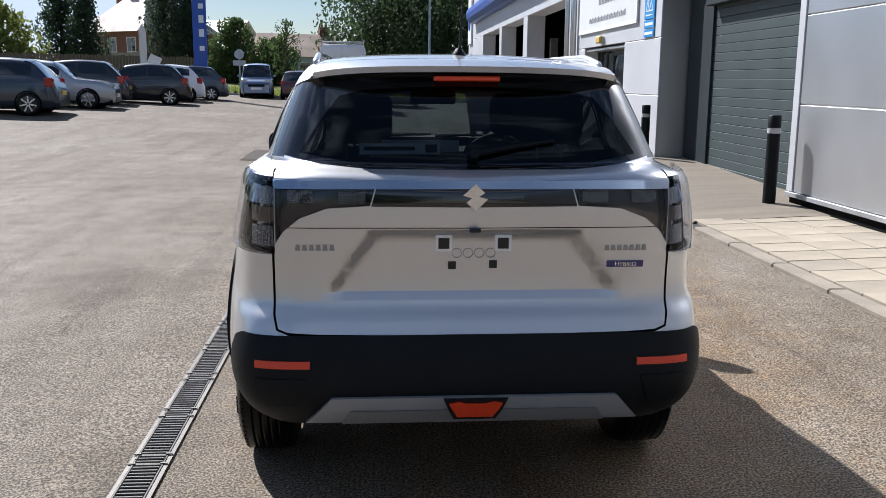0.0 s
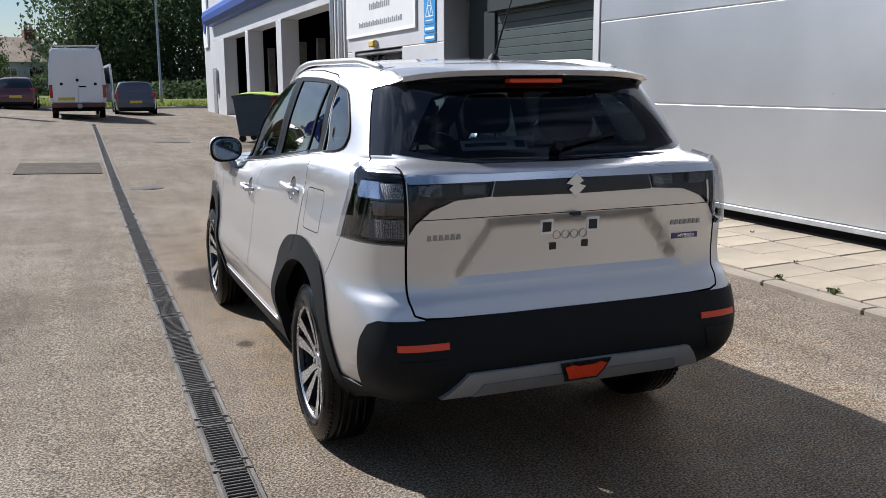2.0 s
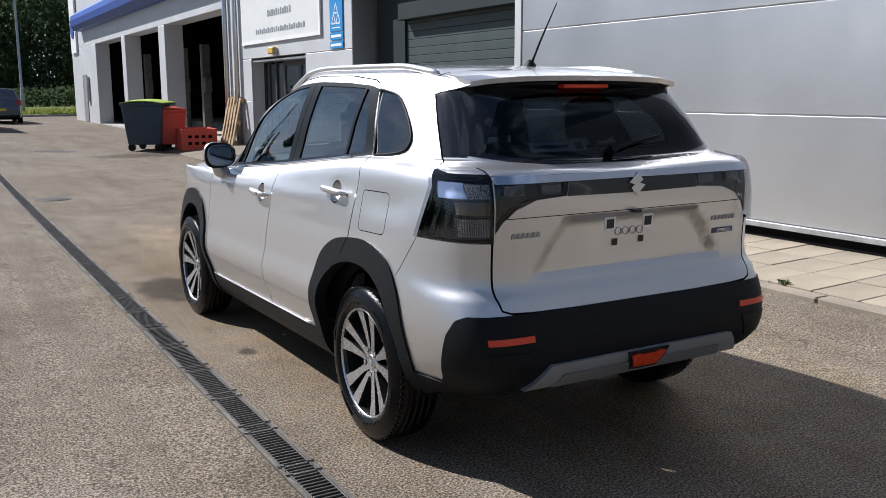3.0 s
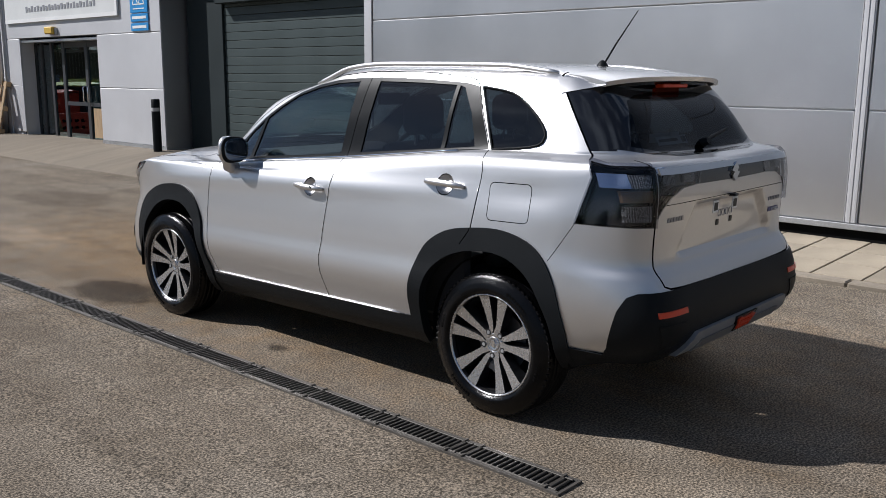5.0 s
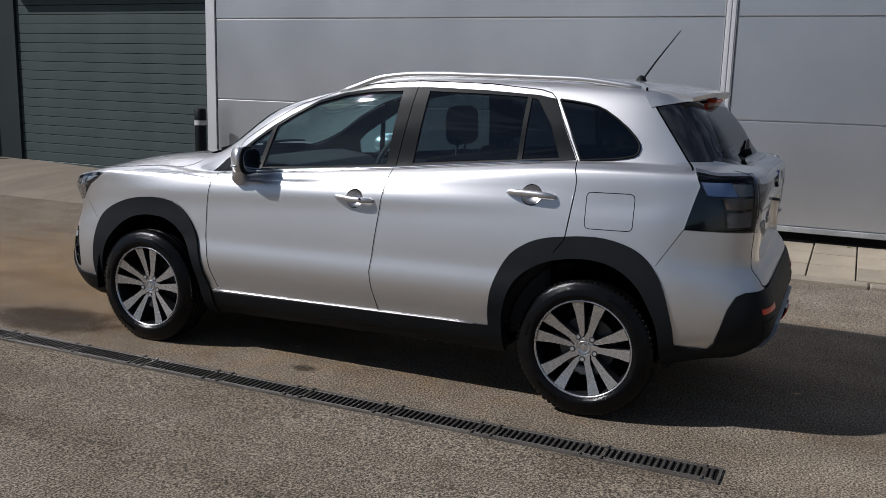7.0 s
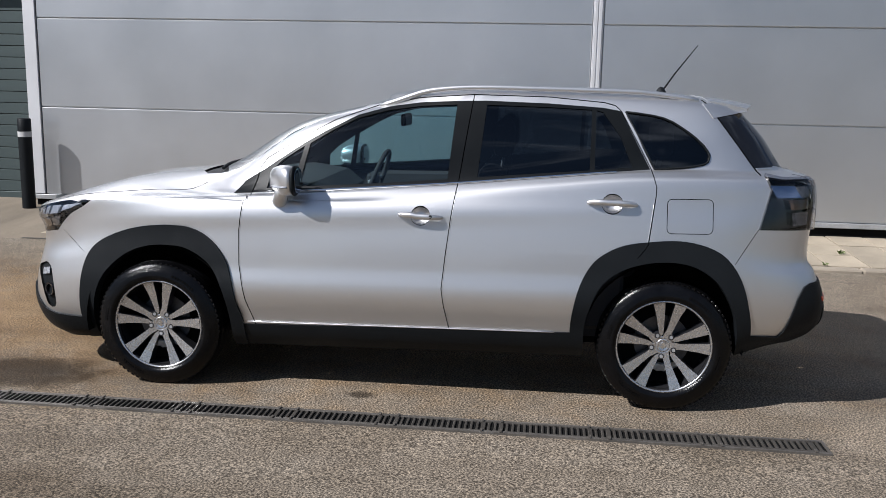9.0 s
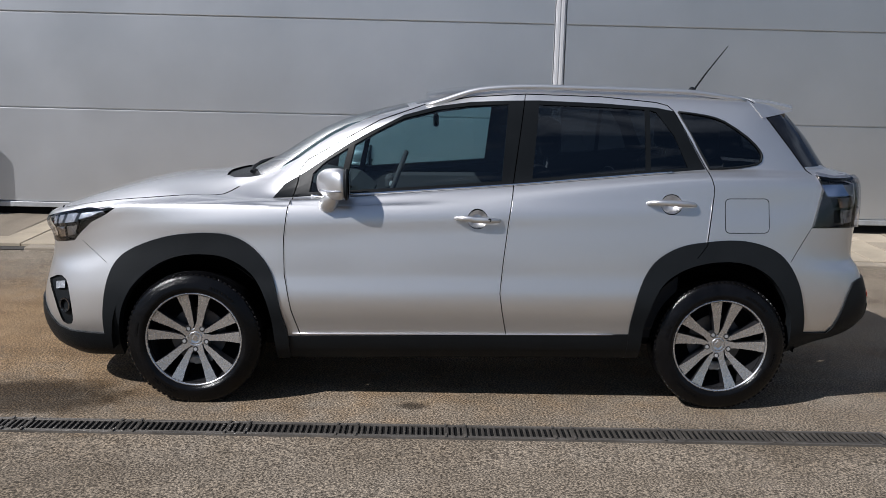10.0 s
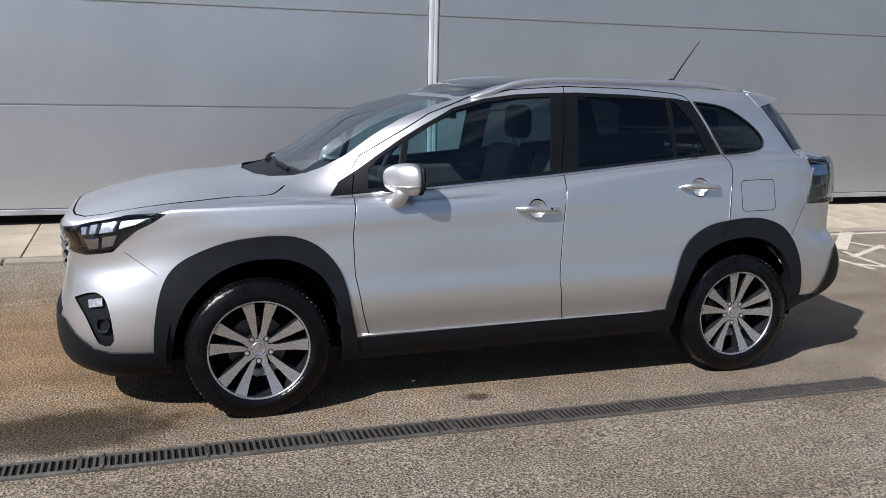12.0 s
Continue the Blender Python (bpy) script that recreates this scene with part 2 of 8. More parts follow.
def box(bm, x0, x1, y0, y1, z0, z1, bevel=0.0, m=None, steps=1):
    """Adds a box, with bevelled edges if asked."""
    r = bmesh.ops.create_cube(bm, size=1.0)
    vs = r["verts"]
    for v in vs:
        v.co = Vector(((x0 + x1) / 2 + v.co.x * (x1 - x0), (y0 + y1) / 2 + v.co.y * (y1 - y0), (z0 + z1) / 2 + v.co.z * (z1 - z0)))
    if bevel:
        es = list({e for v in vs for e in v.link_edges})
        b = bmesh.ops.bevel(bm, geom=es, offset=bevel, segments=steps, profile=0.5, affect="EDGES", clamp_overlap=True)
        vs = list({v for f in b["faces"] for v in f.verts} | {v for v in vs if v.is_valid})
    if m is not None:
        bmesh.ops.transform(bm, matrix=m, verts=vs)
    return vs


def boxed(*a, **k):
    bm = bmesh.new()
    box(bm, *a, **k)
    return bm


def cyl(bm, p, q, r0, r1=None, seg=16, caps=True):
    """A round bar from p to q."""
    p, q = Vector(p), Vector(q)
    r1 = r0 if r1 is None else r1
    d = q - p
    rot = d.to_track_quat("Z", "Y").to_matrix().to_4x4()
    bmesh.ops.create_cone(bm, cap_ends=caps, segments=seg, radius1=r0, radius2=r1, depth=d.length, matrix=Matrix.Translation((p + q) / 2) @ rot)


def lathe(bm, profile, seg=48, axis="X"):
    """Turns a profile of (radius, offset) about an axis."""
    rings = []
    for r, o in profile:
        ring = []
        for i in range(seg):
            a = 2 * math.pi * i / seg
            if axis == "X":
                ring.append(bm.verts.new((o, r * math.cos(a), r * math.sin(a))))
            else:
                ring.append(bm.verts.new((r * math.cos(a), r * math.sin(a), o)))
        rings.append(ring)
    for a, b in zip(rings, rings[1:]):
        for i in range(seg):
            bm.faces.new((a[i], a[(i + 1) % seg], b[(i + 1) % seg], b[i]))
    return rings


def prism(bm, pts, axis, lo, hi):
    """Extrudes a flat outline along an axis: X takes (y, z), Y takes (x, z), Z takes (x, y)."""
    def at(p, v):
        return {"X": (v, p[0], p[1]), "Y": (p[0], v, p[1]), "Z": (p[0], p[1], v)}[axis]
    a = [bm.verts.new(at(p, lo)) for p in pts]
    b = [bm.verts.new(at(p, hi)) for p in pts]
    n = len(pts)
    bm.faces.new(a)
    bm.faces.new(b[::-1])
    for i in range(n):
        bm.faces.new((a[i], b[i], b[(i + 1) % n], a[(i + 1) % n]))
    bmesh.ops.recalc_face_normals(bm, faces=bm.faces)


def tube(bm, pts, r, seg=8):
    """A round tube along a line of points."""
    pts = [Vector(p) for p in pts]
    rings = []
    for i, p in enumerate(pts):
        d = (pts[min(i + 1, len(pts) - 1)] - pts[max(i - 1, 0)]).normalized()
        u = d.orthogonal().normalized() if i == 0 else (u - d * u.dot(d)).normalized()
        w = d.cross(u)
        rr = r[i] if isinstance(r, (list, tuple)) else r
        rings.append([bm.verts.new(p + rr * (math.cos(2 * math.pi * k / seg) * u + math.sin(2 * math.pi * k / seg) * w)) for k in range(seg)])
    for a, b in zip(rings, rings[1:]):
        for k in range(seg):
            bm.faces.new((a[k], a[(k + 1) % seg], b[(k + 1) % seg], b[k]))
    bm.faces.new(rings[0][::-1])
    bm.faces.new(rings[-1])


def through_points(pts):
    """A smooth curve v(y) through a few (y, v) pairs, with no overshoot."""
    p = sorted(pts)
    xs, vs = np.array([a for a, b in p], float), np.array([b for a, b in p], float)
    h, d = np.diff(xs), np.diff(vs) / np.diff(xs)
    g = np.zeros(len(xs))
    g[0], g[-1] = d[0], d[-1]
    for i in range(1, len(xs) - 1):
        if d[i - 1] * d[i] > 0:
            w1, w2 = 2 * h[i] + h[i - 1], h[i] + 2 * h[i - 1]
            g[i] = (w1 + w2) / (w1 / d[i - 1] + w2 / d[i])

    def f(y):
        if y <= xs[0]:
            return float(vs[0])
        if y >= xs[-1]:
            return float(vs[-1])
        i = int(np.searchsorted(xs, y) - 1)
        s = (y - xs[i]) / h[i]
        return float((2 * s**3 - 3 * s**2 + 1) * vs[i] + (s**3 - 2 * s**2 + s) * h[i] * g[i] + (3 * s**2 - 2 * s**3) * vs[i + 1] + (s**3 - s**2) * h[i] * g[i + 1])
    return f


def smoothstep(a, b, v):
    s = min(1.0, max(0.0, (v - a) / (b - a)))
    return s * s * (3 - 2 * s)


def ground_z(x, y):
    """The yard is almost level round the car and climbs gently to the car park on the far left."""
    near = -0.030 + 0.032 * smoothstep(-0.75, -2.2, x)
    near += 0.045 * smoothstep(1.9, 3.25, x)
    near -= 0.25 * smoothstep(3.36, 3.9, x) * smoothstep(25.0, 23.0, y)
    far = -0.05 * max(-12.0, min(1.5, x)) + 0.0056 * min(y, 95.0) - 0.03
    s = smoothstep(10.0, 28.0, y)
    return near * (1 - s) + far * s

# ---- ground ----
WALL_X, ROLL_X = 4.849, 5.365
SIGN_X = WALL_X
KERB_X = 3.27


def axis_steps(a, b, fine_a, fine_b, fine, coarse):
    out, v = [], a
    while v < b:
        out.append(v)
        v += fine if fine_a <= v < fine_b else coarse
    return out + [b]


apron_rise = through_points([(8.0, 0.085), (9.6, 0.10), (11.0, 0.11), (13.6, 0.18), (15.0, 0.20), (30.0, 0.20)])


def pavement_z(x, y):
    low = 0.035 + 0.032 * (x - KERB_X)
    if y < 8.0:
        return low
    edge = ground_z(KERB_X - 0.1, y) + 0.012
    k = smoothstep(KERB_X, WALL_X - 0.2, x)
    high = edge + (apron_rise(y) - edge) * k
    return low + (high - low) * smoothstep(8.0, 9.6, y)


def ground_sheet():
    bm = bmesh.new()
    xs = axis_steps(-260, 260, -14, 10, 0.4, 10)
    ys = axis_steps(-60, 420, -6, 46, 0.4, 12)
    grid = [[bm.verts.new((x, y, ground_z(x, y))) for y in ys] for x in xs]
    for a, b in zip(grid, grid[1:]):
        for j in range(len(ys) - 1):
            bm.faces.new((a[j], b[j], b[j + 1], a[j + 1]))
    return thing("ground", bm, ASPHALT, "worn grey-brown tarmac yard with oil stains", "ground", kind="structure", smooth=True)


ground_sheet()

# ---- the long grey wall ----
def wall_panels():
    """Horizontal cladding panels with shadow-gap joints, on a solid backing."""
    bm = bmesh.new()
    box(bm, WALL_X + 0.035, WALL_X + 0.30, -22.0, 9.76, 0.0, 6.2)
    wall = thing("wall_east", bm, WALL_GREY, "pale grey metal-clad workshop wall with horizontal panels", "wall", kind="structure")
    spans = [(-22.0, -9.66), (-9.54, -3.11), (-2.99, 3.385), (3.505, 9.62)]
    levels = [(0.235, 1.217), (1.229, 2.195), (2.207, 3.173), (3.185, 4.151), (4.163, 6.2)]
    for y0, y1 in spans:
        for z0, z1 in levels:
            part("panel", boxed(WALL_X, WALL_X + 0.034, y0, y1, z0, z1, bevel=0.006), WALL_GREY, wall)
    for y0, y1 in ((-9.65, -9.55), (-3.10, -3.00), (3.395, 3.495)):
        bm = bmesh.new()
        box(bm, WALL_X - 0.012, WALL_X + 0.033, y0, y1, 0.235, 6.2, bevel=0.004)
        for k in range(2):
            box(bm, WALL_X - 0.018, WALL_X - 0.0125, y0 + 0.012 + 0.045 * k, y0 + 0.042 + 0.045 * k, 0.235, 6.2, bevel=0.002)
        part("joint_cover", bm, WALL_LIGHT, wall)
    part("jamb", boxed(WALL_X - 0.015, WALL_X + 0.033, 9.63, 9.775, 0.235, 6.2, bevel=0.005), WALL_LIGHT, wall)
    part("base_flashing", boxed(WALL_X - 0.03, WALL_X + 0.03, -22.0, 9.78, 0.175, 0.228, bevel=0.004), STEEL, wall, "pale metal drip flashing")
    part("plinth", boxed(WALL_X + 0.02, WALL_X + 0.25, -22.0, 9.75, -0.6, 0.174), DEEP_BLACK, wall, "black recessed plinth")
    # small dents knocked into the second panel
    rnd = random.Random(8)
    for i in range(22):
        y = rnd.uniform(2.2, 8.6) if i % 3 else rnd.uniform(4.2, 6.6)
        z = 1.31 + rnd.gauss(0, 0.012) if i < 20 else rnd.uniform(1.4, 1.85)
        bm = bmesh.new()
        lathe(bm, [(0.011, 0.0002), (0.009, -0.0003), (0.004, -0.0004), (0.0, -0.0005)], 8)
        for v in bm.verts:
            v.co.y *= rnd.uniform(1.0, 2.2)
        bmesh.ops.translate(bm, verts=bm.verts, vec=(WALL_X, y, z))
        part("dent", bm, WALL_GREY, wall, smooth=True)
    return wall


wall_panels()


def roller_door():
    root = empty("roller_door", Matrix.Translation((ROLL_X, 12.2, 0)), "dark grey-green roller shutter door, closed, half in shade", "roller shutter", kind="structure")
    slat = bmesh.new()
    prof = [(0.0, 0.0), (-0.016, 0.002), (-0.020, 0.007), (-0.0205, 0.066), (-0.020, 0.125), (-0.014, 0.129), (0.0, 0.131)]
    y0, y1 = -2.40, 1.50
    for y in (y0, y1):
        for x, z in prof:
            slat.verts.new((x, y, z))
    slat.verts.ensure_lookup_table()
    n = len(prof)
    for i in range(n - 1):
        slat.faces.new((slat.verts[i], slat.verts[i + 1], slat.verts[n + i + 1], slat.verts[n + i]))
    first = part("slat", slat, DARK_SLAT, root)
    first.location = (0, 0, 0.18)
    for i in range(1, 25):
        o = new("slat", first.data)
        o.parent = root
        o.location = (0, 0, 0.18 + 0.133 * i)
    part("backing", boxed(0.004, 0.06, y0, 2.6, -0.3, 4.3), DEEP_BLACK, root)
    part("bottom_rail", boxed(-0.03, 0.002, y0, y1, 0.06, 0.178, bevel=0.005), DARK_SLAT, root)
    # dark panel put where shade hides the shutter's far end
    part("guide_panel", boxed(-0.06, 0.003, y1 + 0.002, 2.55, -0.1, 4.2, bevel=0.006), SHUTTER_DARK, root, "dark green panel standing in for the shade at the shutter's far end")
    part("guide_rail", boxed(-0.07, 0.003, y0 - 0.09, y0 - 0.002, -0.1, 4.2, bevel=0.006), SHUTTER_DARK, root)
    # dark box put for the shade across the shutter's top
    part("shutter_box", boxed(-0.20, 0.003, y0 - 0.09, y1, 2.62, 4.2, bevel=0.01), SHUTTER_DARK, root, "dark green box standing in for the shade across the shutter's top")
    return root


roller_door()


def lintel():
    thing("lintel", boxed(SIGN_X, ROLL_X + 0.3, 9.79, 14.82, 3.4, 6.2), WALL_GREY, "grey cladding above the shutter", "wall", kind="structure")
    thing("wall_return", boxed(WALL_X + 0.31, ROLL_X + 0.3, 9.60, 9.76, -0.5, 6.2), WALL_GREY, "short wall return beside the shutter", "wall", kind="structure")


lintel()


def sign_wall():
    """The workshop front with entrance door, sign panels and three vehicle bays."""
    x = SIGN_X
    top = 6.2
    root = empty("wall_workshop", Matrix.Translation((0, 0, 0)), "pale grey clad workshop front with open vehicle bays", "wall", kind="structure")
    part("return_face", boxed(x + 0.02, ROLL_X + 0.3, 14.83, 15.1, -0.6, top), WALL_GREY, root)
    levels = [(0.26, 1.232), (1.244, 2.198), (2.21, 4.4)]
    for z0, z1 in levels:
        part("panel", boxed(x - 0.01, x + 0.02, 14.83, 17.08 if z1 < 2.3 else 21.1, z0, z1, bevel=0.006), WALL_LIGHT, root)
    for z0, z1 in levels[:2]:
        part("panel", boxed(x - 0.01, x + 0.02, 20.45, 21.1, z0, z1, bevel=0.006), WALL_LIGHT, root)
    part("panel", boxed(x - 0.01, x + 0.02, 14.83, 47.6, 4.412, top, bevel=0.006), WALL_LIGHT, root)
    part("backing", boxed(x + 0.021, x + 0.3, 15.11, 17.05, -0.6, top), WALL_LIGHT, root)
    part("backing", boxed(x + 0.021, x + 0.3, 17.05, 22.2, 2.21, top), WALL_LIGHT, root)
    part("backing", boxed(x + 0.021, x + 0.3, 20.48, 22.2, -0.6, 2.209), WALL_LIGHT, root)
    part("base_trim", boxed(x - 0.02, x + 0.03, 14.81, 17.08, 0.19, 0.255), STEEL, root)
    # piers and heads of the three vehicle bays
    for y0, y1 in ((21.11, 22.4), (28.66, 29.47), (34.75, 35.4), (41.0, 47.6)):
        part("pier", boxed(x - 0.02, x + 0.55, y0, y1, -0.9, 3.5, bevel=0.01), WALL_LIGHT, root)
    part("head", boxed(x - 0.02, x + 0.55, 21.11, 47.6, 3.501, 4.4, bevel=0.01), WALL_LIGHT, root)
    # black walls put the darkness of the unlit bays into their colour
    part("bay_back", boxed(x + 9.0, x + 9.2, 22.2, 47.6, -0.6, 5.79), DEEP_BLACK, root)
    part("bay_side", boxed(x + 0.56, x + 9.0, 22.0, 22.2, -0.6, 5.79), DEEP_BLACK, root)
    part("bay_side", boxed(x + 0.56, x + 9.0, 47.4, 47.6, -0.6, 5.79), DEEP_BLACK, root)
    part("roof_deck", boxed(x + 0.31, x + 30, -22.0, 47.6, 5.8, 6.1), WALL_GREY, root)
    return root


sign_wall()


APRON_Y = 8.75


def pavement():
    """Kerb stones and paving slabs along the grey wall, and the concrete apron before the shutter."""
    root = empty("pavement", Matrix.Identity(4), "buff paving slabs with a concrete kerb along the wall", "pavement", kind="structure")
    bm = bmesh.new()
    ys = [i * 0.75 for i in range(-24, 13)]
    grid = [[bm.verts.new((x, y, pavement_z(x, y) - 0.03)) for y in ys] for x in (KERB_X + 0.02, 4.0, WALL_X + 0.04)]
    for a, b in zip(grid, grid[1:]):
        for j in range(len(ys) - 1):
            bm.faces.new((a[j], b[j], b[j + 1], a[j + 1]))
    part("bedding", bm, varied("joint_sand", (0.035, 0.032, 0.027), 0.95, 0.3, 4, 90), root)
    return root


def apron():
    bm = bmesh.new()
    ys = [APRON_Y + i * 0.6 for i in range(26)]
    xs = [KERB_X - 0.02, KERB_X + 0.14, 3.7, 4.1, 4.5, WALL_X + 0.05, 5.4, 6.8]
    cols = [[bm.verts.new((x, y, pavement_z(x, y) - (0.0 if x > KERB_X else 0.06))) for y in ys] for x in xs]
    for a, b in zip(cols, cols[1:]):
        for j in range(len(ys) - 1):
            bm.faces.new((a[j], b[j], b[j + 1], a[j + 1]))
    return thing("apron", bm, APRON, "brushed buff concrete apron before the shutter", "pavement", kind="structure", smooth=True)


APRON = varied("brushed_concrete", (0.165, 0.136, 0.100), 0.9, 0.22, 1.2, 45, 0.5, stretch=(0.35, 3.0, 1.0))
pavement_root = pavement()
apron()

# ---- the silver car ----
CAR = pose(0.425, 3.291, 0.016, -0.97, 0, 0.25)

belt_z = through_points([(-0.6, 1.168), (0.085, 1.16), (0.6, 1.123), (1.03, 1.086), (1.4, 1.06), (2.0, 1.022), (2.45, 1.0)])
bonnet_z = through_points([(2.2, 1.12), (2.45, 1.117), (2.65, 1.098), (2.92, 1.047), (3.22, 0.972), (3.45, 0.90)])
fender_z = through_points([(2.0, 1.01), (2.4, 0.995), (2.9, 0.965), (3.2, 0.935), (3.45, 0.86)])
cant_z = through_points([(-0.42, 1.436), (-0.15, 1.470), (0.3, 1.490), (0.97, 1.51), (1.25, 1.50), (1.5, 1.478)])
crown_z = through_points([(-0.42, 1.478), (0.0, 1.533), (0.55, 1.557), (0.95, 1.560), (1.25, 1.550), (1.48, 1.518)])


def shoulder_z(x, y, drop):
    """Height of the shoulder: the belt on the flanks, the bonnet at the front, the tail at the back."""
    side = belt_z(y) - drop
    if y > 2.0:
        k = smoothstep(2.0, 2.5, y)
        front = bonnet_z(y) - (bonnet_z(y) - fender_z(y)) * min(1.0, abs(x) / 0.72) ** 3.2
        return side * (1 - k) + front * k
    if y < -0.35:
        k = smoothstep(-0.35, -0.55, y)
        return side * (1 - k) + (side - 0.02 * (1 - abs(x) / 0.6)) * k
    return side


rear_taper = through_points([(1.3, 1.0), (0.7, 1.0), (0.1, 0.998), (-0.3, 0.982), (-0.5, 0.958), (-0.84, 0.922)])


def rail(w, yr, yf, ym, nr, nf, z):
    def at(th):
        s = math.sin(th)
        n = nr if s < 0 else nf
        along = min(1.0, abs(s) ** (2 / (5.2 if s < 0 else nf)))
        y = ym + (yr - ym if s < 0 else yf - ym) * along
        x = -w * max(0.0, 1 - along ** n) ** (1 / n)
        if nr > 7 and w > 0.73:
            x *= rear_taper(y)
        return Vector((x, y, z(x, y)))
    return at


def flat_z(side, rear, front):
    def z(x, y):
        return side + (rear - side) * smoothstep(-0.2, -0.6, y) + (front - side) * smoothstep(2.9, 3.3, y)
    return z


RAILS = [
    rail(0.778, -0.69, 3.36, 1.3, 12, 5, flat_z(0.217, 0.300, 0.185)),
    rail(0.824, -0.755, 3.46, 1.3, 12, 4.6, flat_z(0.282, 0.348, 0.240)),
    rail(0.856, -0.798, 3.49, 1.3, 12, 5, flat_z(0.402, 0.418, 0.360)),
    rail(0.872, -0.798, 3.485, 1.3, 12, 4.9, flat_z(0.543, 0.521, 0.500)),
    rail(0.866, -0.755, 3.455, 1.3, 11.5, 4.8, flat_z(0.652, 0.655, 0.62)),
    rail(0.851, -0.722, 3.44, 1.3, 11, 4.6, flat_z(0.780, 0.714, 0.707)),
    rail(0.832, -0.726, 3.43, 1.3, 12, 5, flat_z(0.900, 0.900, 0.790)),
    rail(0.812, -0.734, 3.45, 1.3, 12, 5.5, flat_z(0.980, 1.030, 0.860)),
    rail(0.792, -0.72, 3.42, 1.3, 11, 5.5, lambda x, y: shoulder_z(x, y, 0.055)),
    rail(0.757, -0.645, 3, 1.3, 7.2, 4.2, lambda x, y: shoulder_z(x, y, 0.018)),
    rail(0.724, -0.59, 2.42, 1.2, 8, 5, lambda x, y: shoulder_z(x, y, 0.0)),
    rail(0.66, -0.495, 1.95, 0.9, 8, 5, lambda x, y: 0.5 * belt_z(y) + 0.5 * cant_z(y) + (0.097 if y > 1.5 else 0.0) * smoothstep(1.5, 1.95, y) + 0.01),
    rail(0.574, -0.375, 1.49, 0.6, 9.5, 4.6, lambda x, y: cant_z(y)),
    rail(0.5, -0.365, 1.475, 0.6, 8, 4.4, lambda x, y: 0.45 * cant_z(y) + 0.55 * crown_z(y)),
    rail(0.28, -0.36, 1.47, 0.6, 12, 4.4, lambda x, y: crown_z(y) - 0.006),
    rail(0, -0.36, 1.47, 0.6, 12, 4.4, lambda x, y: crown_z(y)),
]
ROWS = [3, 4, 5, 4, 5, 6, 4, 4, 8, 8, 7, 7, 4, 4, 4]


RECESS_OUT = [(0.03, 0.950), (-0.345, 0.948), (-0.50, 0.722), (0.03, 0.722)]
RECESS_TOP = [(0.03, 0.930), (-0.40, 0.930), (-0.40, 0.949), (0.03, 0.949)]
RECESS_IN = [(0.03, 0.950), (-0.285, 0.948), (-0.44, 0.743), (0.03, 0.743)]


def press_recess(bm):
    """Presses the number-plate hollow into the tailgate: slanting cheeks and a sharp shelf at the bottom."""
    for v in bm.verts:
        x, y, z = v.co
        if y > -0.5 or not 0.722 < z < 0.949:
            continue
        outer, inner = 0.345 + (0.948 - z) * 0.686, 0.285 + (0.948 - z) * 0.755
        k = min(1.0, max(0.0, (outer - abs(x)) / max(outer - inner, 0.004)))
        v.co.y += 0.023 * min(k, 1.0, (z - 0.722) / 0.020, max(0.0, (0.949 - z) / 0.019))


def flank_form(p):
    """A crease through the handles and a hollow low on the doors."""
    if -0.3 < p.y < 3.1 and p.x < -0.7:
        k = smoothstep(-0.3, 0.4, p.y) * smoothstep(3.1, 2.4, p.y)
        p.x -= 0.016 * k * (smoothstep(0.66, 0.505, p.z) if p.z >= 0.505 else smoothstep(0.36, 0.505, p.z))
        p.x -= 0.008 * k * math.exp(-((p.z - (0.93 + 0.035 * (1.5 - p.y))) / 0.05) ** 2)
    return p


def spaced_angles(count):
    """Angles that step evenly along the widest rail."""
    th = np.linspace(-math.pi / 2, math.pi / 2, 4001)
    pts = np.array([RAILS[3](t) for t in th])
    d = np.r_[0, np.cumsum(np.linalg.norm(np.diff(pts, axis=0), axis=1))]
    return [float(v) for v in np.interp(np.linspace(0, d[-1], count), d, th)]


def body_shell():
    """Half of the body skin (x below zero) as one grid: rows climb from the sill to the roof's middle line."""
    angles = spaced_angles(150)
    bm = bmesh.new()
    cols = []
    for th in angles:
        k = [r(th) for r in RAILS]
        col = []
        for i in range(len(k) - 1):
            p0, p1, p2, p3 = k[max(i - 1, 0)], k[i], k[i + 1], k[min(i + 2, len(k) - 1)]
            d1, d2, d0 = max((p2 - p1).length, 1e-4), max((p3 - p2).length, 1e-4), max((p1 - p0).length, 1e-4)
            m1 = ((p2 - p0) * (d1 / (d0 + d1))) if i else p2 - p1
            m2 = ((p3 - p1) * (d1 / (d1 + d2))) if i < len(k) - 2 else p2 - p1
            for s in range(ROWS[i]):
                u = s / ROWS[i]
                col.append((2 * u**3 - 3 * u**2 + 1) * p1 + (u**3 - 2 * u**2 + u) * m1 + (3 * u**2 - 2 * u**3) * p2 + (u**3 - u**2) * m2)
        col.append(k[-1].copy())
        cols.append([bm.verts.new(flank_form(p)) for p in col])
    for a, b in zip(cols, cols[1:]):
        for j in range(len(a) - 1):
            bm.faces.new((a[j], a[j + 1], b[j + 1], b[j]))
    bmesh.ops.remove_doubles(bm, verts=bm.verts, dist=1e-5)
    bm.normal_update()
    return bm


